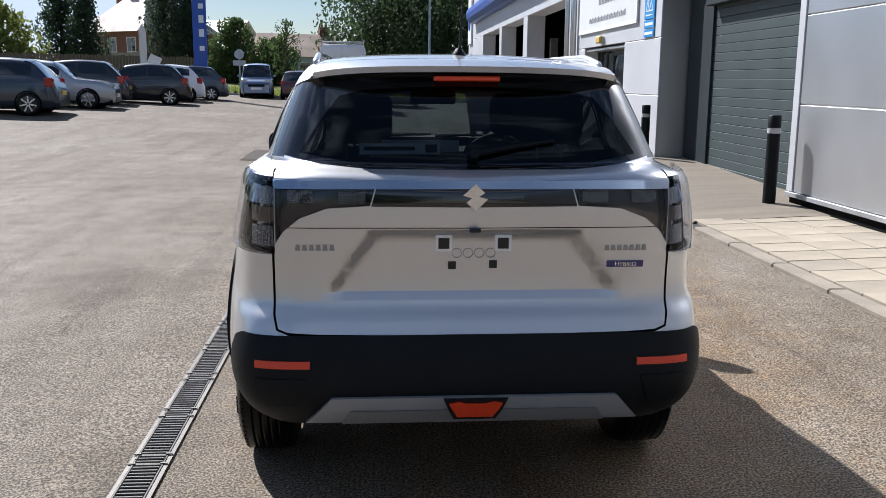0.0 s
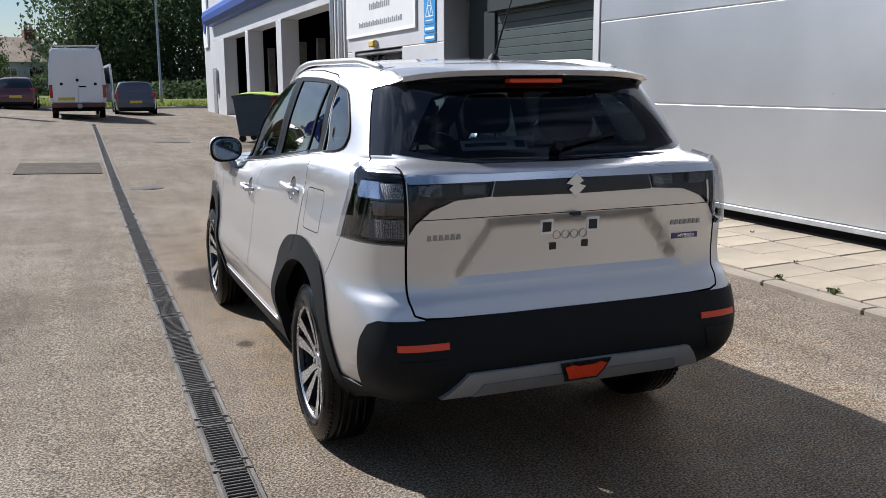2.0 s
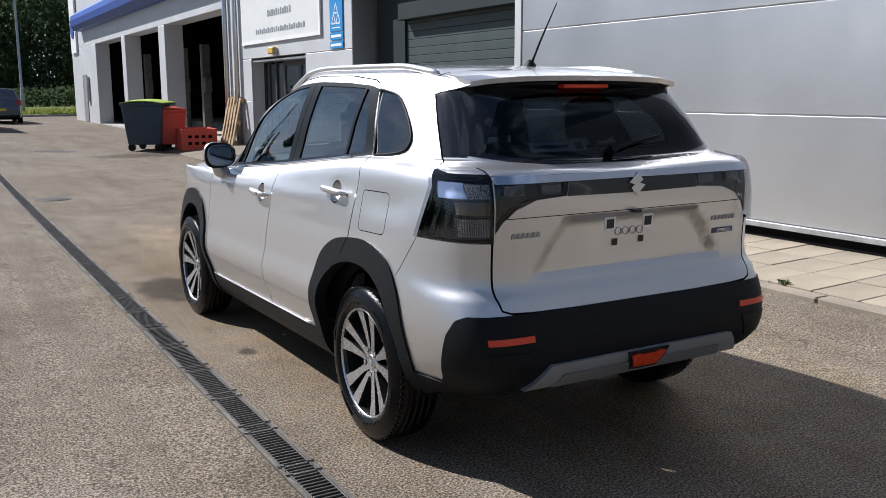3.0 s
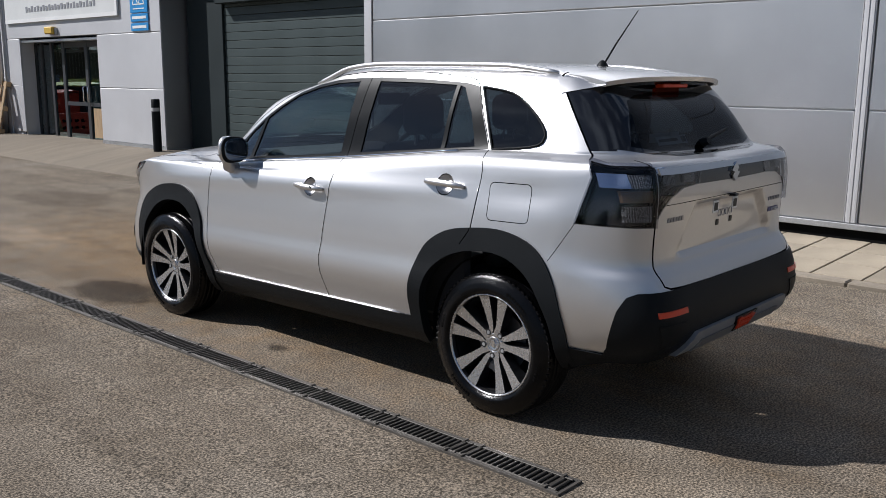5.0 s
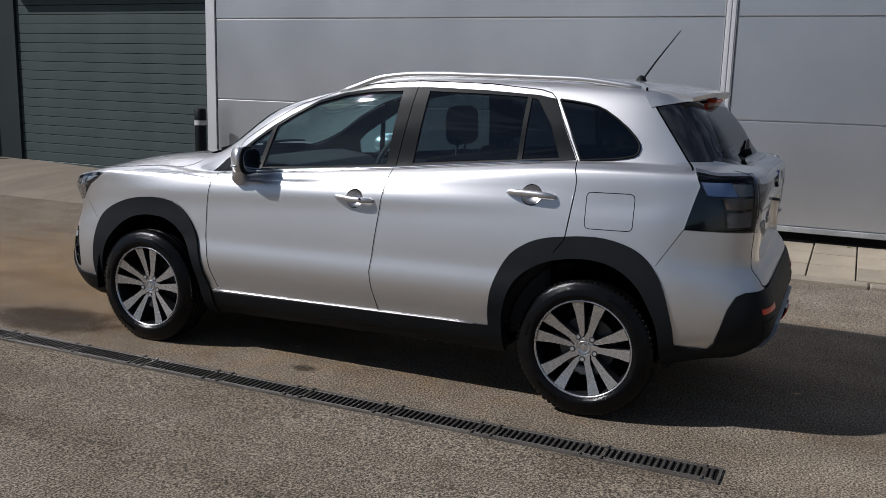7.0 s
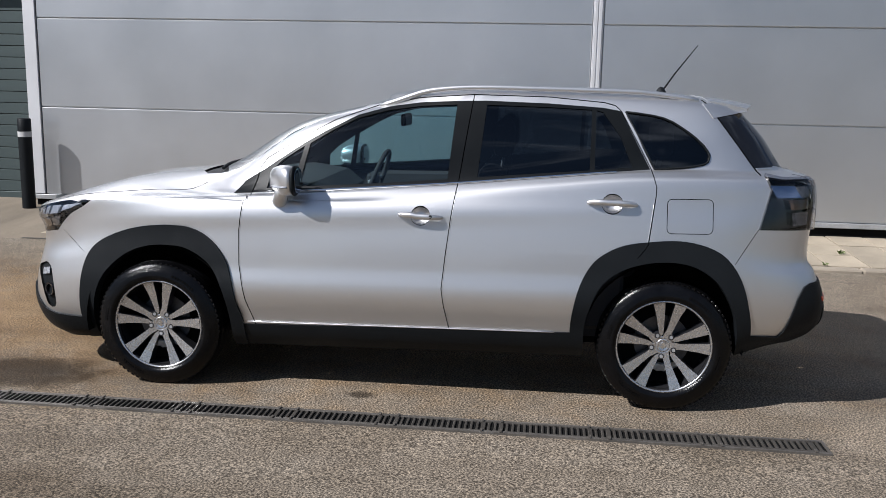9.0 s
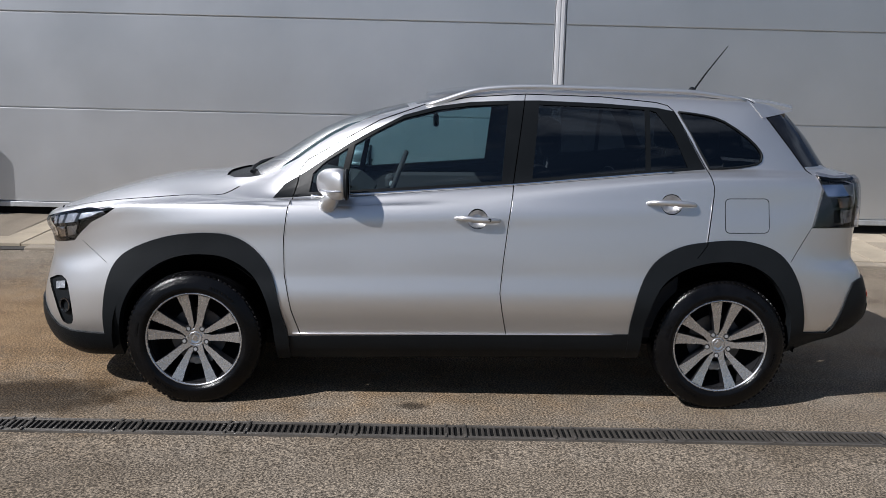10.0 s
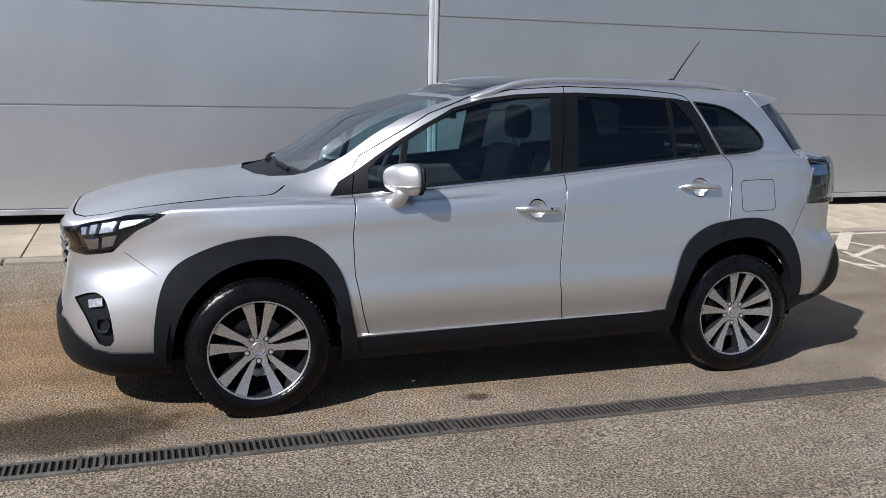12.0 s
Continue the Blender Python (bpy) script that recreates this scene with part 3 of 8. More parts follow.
def mirrored(bm):
    """Adds the other half across the middle plane."""
    g = bmesh.ops.duplicate(bm, geom=bm.verts[:] + bm.edges[:] + bm.faces[:])
    vs = [e for e in g["geom"] if isinstance(e, bmesh.types.BMVert)]
    for v in vs:
        v.co.x = -v.co.x
    bmesh.ops.reverse_faces(bm, faces=[e for e in g["geom"] if isinstance(e, bmesh.types.BMFace)])
    bmesh.ops.remove_doubles(bm, verts=bm.verts, dist=1e-5)




# ---- cutting the skin into panels ----
SIDE, REAR, TOP = (1, 2, 0), (0, 2, 1), (0, 1, 2)


def inside(poly, a, b):
    hit = False
    n = len(poly)
    for i in range(n):
        (x1, y1), (x2, y2) = poly[i], poly[(i + 1) % n]
        if (y1 > b) != (y2 > b) and a < (x2 - x1) * (b - y1) / (y2 - y1) + x1:
            hit = not hit
    return hit


def cut(bm, poly, view, where, closed=True):
    """Scores the skin along an outline seen from the side, the rear or above, so that faces end on it."""
    i, j, k = view
    n = len(poly)
    for s in range(n if closed else n - 1):
        (a0, b0), (a1, b1) = poly[s], poly[(s + 1) % n]
        lo_a, hi_a, lo_b, hi_b = min(a0, a1) - 0.03, max(a0, a1) + 0.03, min(b0, b1) - 0.03, max(b0, b1) + 0.03
        near = []
        for f in bm.faces:
            if not where(f):
                continue
            c = f.calc_center_median()
            if lo_a < c[i] < hi_a and lo_b < c[j] < hi_b:
                near.append(f)
        if not near:
            continue
        no = Vector((0, 0, 0))
        no[i], no[j] = b1 - b0, a0 - a1
        if no.length < 1e-6:
            continue
        co = Vector((0, 0, 0))
        co[i], co[j] = a0, b0
        geom = near + list({e for f in near for e in f.edges}) + list({v for f in near for v in f.verts})
        bmesh.ops.bisect_plane(bm, geom=geom, dist=1e-6, plane_co=co, plane_no=no.normalized())


def ribbon(line, half):
    """A thin strip along a line, as an outline."""
    left, right = [], []
    n = len(line)
    for s in range(n):
        p, q = Vector(line[max(s - 1, 0)]), Vector(line[min(s + 1, n - 1)])
        d = (q - p).normalized()
        o = Vector((-d.y, d.x)) * half
        c = Vector(line[s])
        left.append(tuple(c + o))
        right.append(tuple(c - o))
    return left + right[::-1]


def rounded(y0, y1, z0, z1, r):
    out = []
    for cy, cz, a0 in ((y1 - r, z1 - r, 0), (y0 + r, z1 - r, 90), (y0 + r, z0 + r, 180), (y1 - r, z0 + r, 270)):
        for a in (0, 30, 60, 90):
            out.append((cy + r * math.cos(radians(a0 + a)), cz + r * math.sin(radians(a0 + a))))
    return out


A_LINE = [(2.075, 0.322), (2.118, 0.472), (2.15, 0.652), (2.152, 0.83), (2.134, 0.97), (2.105, 1.075), (2.1, 1.13), (2.065, 1.18), (1.92, 1.262), (1.7, 1.382), (1.475, 1.459), (1.25, 1.498), (0.972, 1.515)]
B_LINE = [(1.066, 0.322), (1.095, 0.476), (1.107, 0.5634), (1.091, 0.7176), (1.066, 0.912), (1.038, 1.08), (0.972, 1.515)]
C_LINE = [(0.26, 0.6465), (0.15, 0.7336), (0.1, 0.8), (0.086, 0.899), (0.068, 1.034), (0.066, 1.076), (0.088, 1.158), (0.234, 1.437), (0.262, 1.463), (0.317, 1.478), (0.589, 1.504), (0.972, 1.515)]
DLO = [(2.225, 1.0), (2.12, 1.006), (1.98, 1.018), (1.79, 1.031), (1.4, 1.055), (1.03, 1.08), (0.6, 1.116), (0.2, 1.149), (0.093, 1.157), (0.236, 1.436),
       (0.32, 1.452), (0.593, 1.472), (0.906, 1.484), (1.06, 1.482), (1.245, 1.474), (1.41, 1.452), (1.577, 1.408), (1.746, 1.325), (1.86, 1.262), (1.976, 1.188), (2.07, 1.125), (2.17, 1.064)]
FRONT_GLASS = [(1.872, 1.041), (1.79, 1.047), (1.4, 1.071), (1.095, 1.094), (1.058, 1.464), (1.245, 1.456), (1.41, 1.434), (1.577, 1.392), (1.70, 1.332), (1.822, 1.262)]
FRONT_LIGHT = [(2.045, 1.03), (1.905, 1.039), (1.853, 1.247), (1.97, 1.175), (2.03, 1.12)]
REAR_GLASS = [(0.944, 1.106), (0.906, 1.464), (0.593, 1.454), (0.378, 1.442), (0.386, 1.148)]
REAR_LIGHT = [(0.362, 1.150), (0.356, 1.44), (0.322, 1.43), (0.238, 1.314), (0.178, 1.165)]
QUARTER_GLASS = [(0.212, 1.432), (0.079, 1.414), (-0.014, 1.385), (-0.127, 1.308), (-0.186, 1.243), (-0.190, 1.208), (-0.168, 1.183), (-0.071, 1.167), (0.072, 1.158)]
FRONT_ARCH = [(3.06, 0.082), (3.06, 0.322), (3.045, 0.494), (3.0, 0.6576), (2.91, 0.7545), (2.74, 0.823), (2.6, 0.845), (2.5, 0.848), (2.4, 0.834), (2.295, 0.775), (2.21, 0.652), (2.165, 0.452), (2.14, 0.334), (2.14, 0.082)]
FRONT_HOLE = [(2.985, 0.082), (2.985, 0.282), (2.962, 0.44), (2.9, 0.573), (2.786, 0.6795), (2.66, 0.7336), (2.53, 0.7441), (2.42, 0.7261), (2.308, 0.6542), (2.238, 0.5275), (2.212, 0.382), (2.2, 0.082)]
REAR_ARCH = [(0.466, 0.082), (0.466, 0.352), (0.454, 0.48), (0.423, 0.5981), (0.356, 0.7154), (0.239, 0.788), (0.109, 0.814), (-0.049, 0.823), (-0.181, 0.797), (-0.277, 0.7408), (-0.35, 0.6339), (-0.392, 0.496), (-0.4127, 0.3655), (-0.4193, 0.0648)]
REAR_HOLE = [(0.4, 0.082), (0.398, 0.346), (0.381, 0.461), (0.334, 0.5785), (0.256, 0.6542), (0.151, 0.7003), (0.019, 0.7197), (-0.114, 0.7025), (-0.225, 0.6342), (-0.298, 0.5262), (-0.344, 0.3811), (-0.35, 0.0725)]
SILL = [(2.2, 0.337), (1.066, 0.347), (0.4, 0.352), (0.4, 0.082), (2.2, 0.082)]
REAR_BUMPER = [(-0.36, 0.3594), (-0.5511, 0.3443), (-0.577, 0.377), (-0.602, 0.452), (-0.63, 0.5445), (-0.66, 0.598), (-0.695, 0.6145), (-0.975, 0.6145), (-0.975, 0.052), (-0.36, 0.0714)]
FLAP = rounded(-0.205, 0.013, 0.858, 1.022, 0.022)
TAIL_OUTER = [(-0.4504, 1.132), (-0.4777, 1.07), (-0.4239, 0.879), (-0.875, 0.868), (-0.875, 1.115), (-0.5376, 1.118)]
TAIL_INNER = [(-0.636, 1.086), (-0.318, 1.086), (-0.335, 1.028), (-0.472, 1.02), (-0.5579, 0.988), (-0.6106, 0.944), (-0.636, 0.905)]
TAIL_BAR = [(-0.314, 1.086), (0.03, 1.086), (0.03, 1.022), (-0.331, 1.026)]
CHROME_BAR = [(-0.64, 1.11), (-0.314, 1.105), (0.03, 1.102), (0.03, 1.088), (-0.64, 1.088)]
REAR_WINDOW = [(0.03, 1.134), (-0.334, 1.138), (-0.4988, 1.152), (-0.638, 1.178), (-0.5858, 1.297), (-0.5218, 1.406), (-0.43, 1.43), (-0.24, 1.44), (0.03, 1.447)]
REAR_CLEAR = [(0.03, 1.149), (-0.4, 1.155), (-0.5678, 1.184), (-0.5024, 1.29), (-0.44, 1.37), (-0.36, 1.392), (-0.2, 1.402), (0.03, 1.406)]
D_LINE = [(-0.165, 1.50), (-0.205, 1.452), (-0.250, 1.39), (-0.338, 1.269), (-0.405, 1.175), (-0.437, 1.135)]
HATCH_LINE = [(-0.645, 0.872), (-0.644, 0.6767), (-0.633, 0.6324), (-0.5978, 0.6196), (-0.4988, 0.6145), (0.03, 0.6056)]
HEADLAMP = [(2.972, 0.961), (3.139, 0.950), (3.30, 0.916), (3.44, 0.872), (3.46, 0.768), (3.327, 0.764), (3.21, 0.786), (3.168, 0.83), (3.104, 0.885), (3.03, 0.922)]
FOG_BEZEL = [(3.39, 0.5711), (3.318, 0.6024), (3.262, 0.5894), (3.236, 0.499), (3.228, 0.389), (3.242, 0.366), (3.293, 0.372), (3.34, 0.484)]
FRONT_LOWER = [(3.6, 0.5), (3.437, 0.465), (3.383, 0.405), (3.321, 0.352), (3.246, 0.333), (3.055, 0.33), (3.055, 0.1), (3.6, 0.1)]
FENDER_SEAM = [(3.165, 0.79), (3.03, 0.69)]
BONNET_LINE = [(0.03, 3.40), (-0.25, 3.395), (-0.40, 3.375), (-0.521, 3.328), (-0.60, 3.24), (-0.642, 3.12), (-0.655, 3.0), (-0.66, 2.85), (-0.655, 2.70), (-0.645, 2.58), (-0.61, 2.49), (-0.54, 2.42)]
WINDSCREEN = [(0.03, 2.40), (-0.33, 2.375), (-0.50, 2.315), (-0.522, 2.25), (-0.548, 2.116), (-0.548, 1.89), (-0.525, 1.70), (-0.490, 1.555), (-0.3, 1.573), (0.03, 1.58)]
COWL = [(0.03, 2.575), (-0.28, 2.54), (-0.40, 2.475), (-0.475, 2.37), (-0.50, 2.315), (-0.33, 2.375), (0.03, 2.40)]
def oval(cy, cz, ry, rz, n=20):
    return [(cy + ry * math.cos(2 * math.pi * i / n), cz + rz * math.sin(2 * math.pi * i / n)) for i in range(n)]


FRONT_CUP = oval(1.217, 0.921, 0.049, 0.049)
REAR_CUP = oval(0.275, 0.994, 0.052, 0.050)
SUNROOF = rounded(-0.47, 0.47, 0.55, 1.52, 0.04)
GRILLE = [(-0.46, 0.86), (0.03, 0.88), (0.03, 0.60), (-0.36, 0.62)]
INTAKE = [(-0.52, 0.50), (-0.40, 0.57), (0.03, 0.57), (0.03, 0.38), (-0.42, 0.38)]

def flow(poly):
    """The same outline with its curve drawn smoothly through the points."""
    p = [Vector(q) for q in poly]
    out = [tuple(p[0])]
    for i in range(len(p) - 1):
        a, b, c, d = p[max(i - 1, 0)], p[i], p[i + 1], p[min(i + 2, len(p) - 1)]
        if (c - b).length > 0.03:
            m1, m2 = (c - a) / 2, (d - b) / 2
            out.append(tuple(0.5 * (b + c) + 0.125 * (m1 - m2)))
        out.append(tuple(c))
    return out


FRONT_ARCH, FRONT_HOLE, REAR_ARCH, REAR_HOLE = (flow(flow(q)) for q in (FRONT_ARCH, FRONT_HOLE, REAR_ARCH, REAR_HOLE))
QUARTER_GLASS, FOG_BEZEL = flow(QUARTER_GLASS), flow(flow(FOG_BEZEL + FOG_BEZEL[:1]))[:-1]
LAMP_CELLS = [[(3.346, 0.893), (3.322, 0.900), (3.328, 0.858), (3.348, 0.853)], [(3.305, 0.905), (3.272, 0.914), (3.288, 0.869), (3.312, 0.862)], [(3.252, 0.917), (3.190, 0.926), (3.212, 0.880), (3.271, 0.869)],
              [(3.170, 0.927), (3.048, 0.949), (3.114, 0.915), (3.185, 0.893)], [(3.335, 0.834), (3.272, 0.848), (3.277, 0.797), (3.322, 0.786)], [(3.256, 0.851), (3.190, 0.864), (3.213, 0.812), (3.262, 0.800)]]
GAPS = [(ribbon(A_LINE, 0.0023), SIDE), (ribbon(B_LINE, 0.0023), SIDE), (ribbon(C_LINE, 0.0023), SIDE), (ribbon(D_LINE, 0.0035), SIDE),
        (ribbon(HATCH_LINE, 0.004), REAR), (ribbon([(-0.60, 0.957), (0.03, 0.955)], 0.0015), REAR), (ribbon(BONNET_LINE, 0.0045), TOP), (ribbon(FENDER_SEAM, 0.0012), SIDE), (ribbon(FLAP + FLAP[:1], 0.0018), SIDE), (ribbon([(-0.318, 0.715), (-0.424, 0.879)], 0.0015), SIDE)]


def on_side(f):
    return f.normal.x < -0.12 and f.calc_center_median().x < -0.3


def on_rear(f):
    return f.normal.y < -0.15 and f.calc_center_median().y < -0.2


def on_top(f):
    return f.normal.z > 0.2 and f.calc_center_median().z > 0.8


def on_front(f):
    return f.normal.y > 0.15 and f.calc_center_median().y > 3.0


def low_side(f):
    return f.calc_center_median().x < -0.3 and f.calc_center_median().z < 0.95 and f.normal.x < 0.3


skin = body_shell()
for poly in (FRONT_CUP, REAR_CUP, DLO, FRONT_GLASS, FRONT_LIGHT, REAR_GLASS, REAR_LIGHT, QUARTER_GLASS, HEADLAMP, TAIL_OUTER):
    cut(skin, poly, SIDE, on_side)
for poly in LAMP_CELLS:
    cut(skin, poly, SIDE, lambda f: f.calc_center_median().y > 2.95 and f.calc_center_median().x < -0.3)
for poly in (FRONT_ARCH, FRONT_HOLE, REAR_ARCH, REAR_HOLE, SILL, FOG_BEZEL, FRONT_LOWER):
    cut(skin, poly, SIDE, low_side)
cut(skin, REAR_BUMPER, SIDE, lambda f: f.calc_center_median().y < -0.3 and f.calc_center_median().z < 0.75)
for poly in (TAIL_INNER, TAIL_BAR, CHROME_BAR, REAR_WINDOW, REAR_CLEAR, RECESS_OUT, RECESS_IN, RECESS_TOP):
    cut(skin, poly, REAR, on_rear)
cut(skin, [(-0.6465, 0.86), (-0.6465, 1.13)], REAR, on_rear, closed=False)
cut(skin, [(-0.6395, 0.86), (-0.6395, 1.13)], REAR, on_rear, closed=False)
for poly in (WINDSCREEN, COWL, SUNROOF):
    cut(skin, poly, TOP, on_top)
for poly in (GRILLE, INTAKE):
    cut(skin, poly, REAR, on_front)
for poly, view in GAPS:
    cut(skin, poly, view, {SIDE: on_side, REAR: on_rear, TOP: on_top}[view])
press_recess(skin)
skin.normal_update()


def kind_of(f):
    """Which panel a face of the skin belongs to."""
    c = f.calc_center_median()
    x, y, z, n = c.x, c.y, c.z, f.normal
    if low_side(f) and z < 0.95:
        if inside(FRONT_HOLE, y, z) or inside(REAR_HOLE, y, z):
            return "hole"
        if z > 0.735 and inside(GAPS[2][0], y, z):
            return "gap"
        if inside(FRONT_ARCH, y, z):
            return "front_arch"
        if inside(REAR_ARCH, y, z):
            return "rear_arch"
        if inside(SILL, y, z):
            return "sill"
    if y < -0.3 and z < 0.75 and inside(REAR_BUMPER, y, z):
        return "rear_bumper"
    if y > 3.0 and inside(FRONT_LOWER, y, z):
        return "front_lower"
    if on_front(f) and inside(GRILLE, x, z):
        return "grille"
    if on_front(f) and inside(INTAKE, x, z):
        return "intake"
    if y > 2.9 and low_side(f) and inside(FOG_BEZEL, y, z):
        return "fog_bezel"
    if y > 2.9 and x < -0.36 and inside(HEADLAMP, y, z):
        return "headlamp"
    if y < -0.3 and 0.86 < z < 1.14:
        if on_rear(f) and x > -0.6465 and inside(TAIL_INNER, x, z):
            return "tail_inner"
        if x < -0.6465 and inside(TAIL_OUTER, y, z):
            return "tail_outer"
        if on_rear(f) and -0.6465 < x < -0.6395 and z > 0.87:
            return "gap"
        if on_rear(f) and inside(TAIL_BAR, x, z):
            return "tail_bar"
        if on_rear(f) and inside(CHROME_BAR, x, z):
            return "chrome_bar"
    if on_rear(f) and inside(REAR_WINDOW, x, z):
        return "rear_window" if inside(REAR_CLEAR, x, z) else "window_border"
    if on_side(f) and inside(GAPS[0][0], y, z) or on_side(f) and inside(GAPS[1][0], y, z) or on_side(f) and inside(GAPS[2][0], y, z):
        return "gap"
    if on_side(f):
        if inside(DLO, y, z):
            for poly, name in ((FRONT_GLASS, "front_glass"), (FRONT_LIGHT, "front_light"), (REAR_GLASS, "rear_glass"), (REAR_LIGHT, "rear_light")):
                if inside(poly, y, z):
                    return name
            return "pillar_front" if y > (B_LINE[-1][0] + (B_LINE[-2][0] - B_LINE[-1][0]) * (1.515 - z) / 0.435) and y < 2.11 else ("sail" if y >= 2.11 else "pillar_rear")
        if inside(QUARTER_GLASS, y, z):
            return "quarter_glass"
        if inside(GAPS[3][0], y, z) or inside(GAPS[7][0], y, z) or inside(GAPS[8][0], y, z) or inside(GAPS[9][0], y, z):
            return "gap"
        if inside(FLAP, y, z):
            return "flap"
        if inside(FRONT_CUP, y, z):
            return "front_cup"
        if inside(REAR_CUP, y, z):
            return "rear_cup"
        if inside(A_LINE + B_LINE[::-1], y, z):
            return "front_door"
        if inside(B_LINE[:-1] + C_LINE[::-1] + [(0.47, 0.34)], y, z):
            return "rear_door"
    if on_rear(f) and (inside(GAPS[4][0], x, z) or inside(GAPS[5][0], x, z)) or on_top(f) and inside(GAPS[6][0], x, y):
        return "gap"
    if on_top(f):
        if inside(WINDSCREEN, x, y):
            return "windscreen"
        if inside(COWL, x, y):
            return "cowl"
        if z > 1.4 and inside(SUNROOF, x, y):
            return "sunroof"
        if inside(BONNET_LINE + [(0.03, 2.44)], x, y) and y > 2.3:
            return "bonnet"
    if y < -0.2 and z > 1.14:
        line = through_points([(b, a) for a, b in D_LINE])
        if y < line(z):
            return "hatch_side" if z > 1.172 and x < -0.4 and z < 1.44 and n.y < 0.5 and n.z < 0.85 else "hatch"
    if y < -0.5 and x > -0.645 and z > 0.60 and (z < 1.15):
        return "hatch"
    return "body"


GROUPS = {}
for f in skin.faces:
    GROUPS.setdefault(kind_of(f), []).append(f)


def panel(faces, out=0.0, thick=0.012, centre=False):
    """A panel of given thickness from faces of the skin, moved outwards if asked."""
    bm = bmesh.new()
    top, low = {}, {}
    keep = set(faces)
    rim = set()
    for f in faces:
        for e in f.edges:
            if sum(g in keep for g in e.link_faces) == 1 and not (abs(e.verts[0].co.x) < 1e-4 and abs(e.verts[1].co.x) < 1e-4):
                rim.add(e)
    for f in faces:
        for v in f.verts:
            if v not in top:
                top[v] = bm.verts.new(v.co + v.normal * out)
    for e in rim:
        for v in e.verts:
            if v not in low:
                low[v] = bm.verts.new(v.co + v.normal * (out - thick))
    for f in faces:
        try:
            bm.faces.new([top[v] for v in f.verts]).smooth = True
        except ValueError:
            pass
    for e in rim:
        a, b = e.verts
        g = next(g for g in e.link_faces if g in keep)
        vs = list(g.verts)
        i = vs.index(a)
        if vs[(i + 1) % len(vs)] is not b:
            a, b = b, a
        try:
            q = bm.faces.new((top[b], top[a], low[a], low[b]))
            q.smooth = False
            q.material_index = 1
            ed = bm.edges.get((top[a], top[b]))
            if ed:
                ed.smooth = False
        except ValueError:
            pass
    if centre:
        mirrored(bm)
    return bm


def flipped(bm):
    for v in bm.verts:
        v.co.x = -v.co.x
    bmesh.ops.reverse_faces(bm, faces=bm.faces)
    return bm


def pair(name, key, mat, parents, out=0.0, thick=0.012, label=""):
    """The same panel on both flanks. Returns the two objects."""
    keys = key if isinstance(key, tuple) else (key,)
    faces = [f for k in keys for f in GROUPS.get(k, ())]
    got = []
    for side in (0, 1):
        bm = panel(faces, out, thick)
        if side:
            flipped(bm)
        got.append(part(name, bm, [mat, DEEP_BLACK] if mat is SILVER else mat, parents[side], label))
    return got


def middle(name, key, mat, parent, out=0.0, thick=0.012, label=""):
    keys = key if isinstance(key, tuple) else (key,)
    return part(name, panel([f for k in keys for f in GROUPS.get(k, ())], out, thick, centre=True), [mat, DEEP_BLACK] if mat is SILVER else mat, parent, label)


car = empty("car", CAR, "silver compact SUV with black wheel-arch cladding, parked", "car")
both = (car, car)
body = middle("body", "body", SILVER, car)
hatch = middle("tailgate", "hatch", SILVER, car)
pair("side_panel", "hatch_side", GLOSS_BLACK, (hatch, hatch), label="gloss black tailgate side panel")
middle("rear_window", "rear_window", GLASS_REAR, hatch, 0.001, 0.004, "dark tinted rear window")
middle("window_border", "window_border", GLOSS_BLACK, hatch, 0.001, 0.004, "black printed glass border")
middle("bonnet", "bonnet", SILVER, car)
middle("windscreen", "windscreen", GLASS_SCREEN, car, 0.0, 0.004)
middle("cowl", "cowl", BLACK_PLASTIC, car, -0.012)
middle("sunroof", "sunroof", GLOSS_BLACK, car, 0.001, 0.006, "dark glass sunroof")
middle("rear_bumper", "rear_bumper", BLACK_PLASTIC, car, 0.008, 0.03, "textured black plastic rear bumper")
middle("front_bumper", "front_lower", BLACK_PLASTIC, car, 0.010, 0.03, "textured black plastic lower bumper")
middle("grille", "grille", GLOSS_BLACK, car, -0.008)
middle("intake", "intake", BLACK_PLASTIC, car, -0.02)
middle("trim_bar", "tail_bar", GLOSS_BLACK, hatch, 0.003, 0.01, "gloss black bar across the tailgate")
middle("chrome_strip", "chrome_bar", CHROME, hatch, 0.006, 0.012)
front_doors = pair("front_door", "front_door", SILVER, both)
rear_doors = pair("rear_door", "rear_door", SILVER, both)
pair("pillar_trim", "pillar_front", PILLAR_BLACK, front_doors, 0.001, 0.01, "satin black window frame")
pair("pillar_trim", "pillar_rear", PILLAR_BLACK, rear_doors, 0.001, 0.01, "satin black window frame")
pair("sail_panel", "sail", PILLAR_BLACK, both, 0.003, 0.01)
pair("window", "front_glass", GLASS_CLEAR, front_doors, -0.004, 0.004)
pair("quarterlight", "front_light", GLASS_CLEAR, front_doors, -0.004, 0.004)
pair("window", "rear_glass", GLASS_TINT, rear_doors, -0.004, 0.004, "dark tinted window")
pair("quarterlight", "rear_light", GLASS_TINT, rear_doors, -0.004, 0.004, "dark tinted window")
pair("quarter_window", "quarter_glass", GLASS_QUARTER, both, -0.001, 0.004, "dark tinted window")
pair("arch_cladding", "front_arch", BLACK_PLASTIC, both, 0.013, 0.05, "textured black plastic arch")
pair("arch_cladding", "rear_arch", BLACK_PLASTIC, both, 0.009, 0.05, "textured black plastic arch")
pair("sill_cladding", "sill", BLACK_PLASTIC, both, 0.006, 0.03, "textured black plastic sill")
pair("fuel_flap", "flap", SILVER, both)
pair("headlamp", "headlamp", GLASS_LAMP, both, 0.002, 0.004)
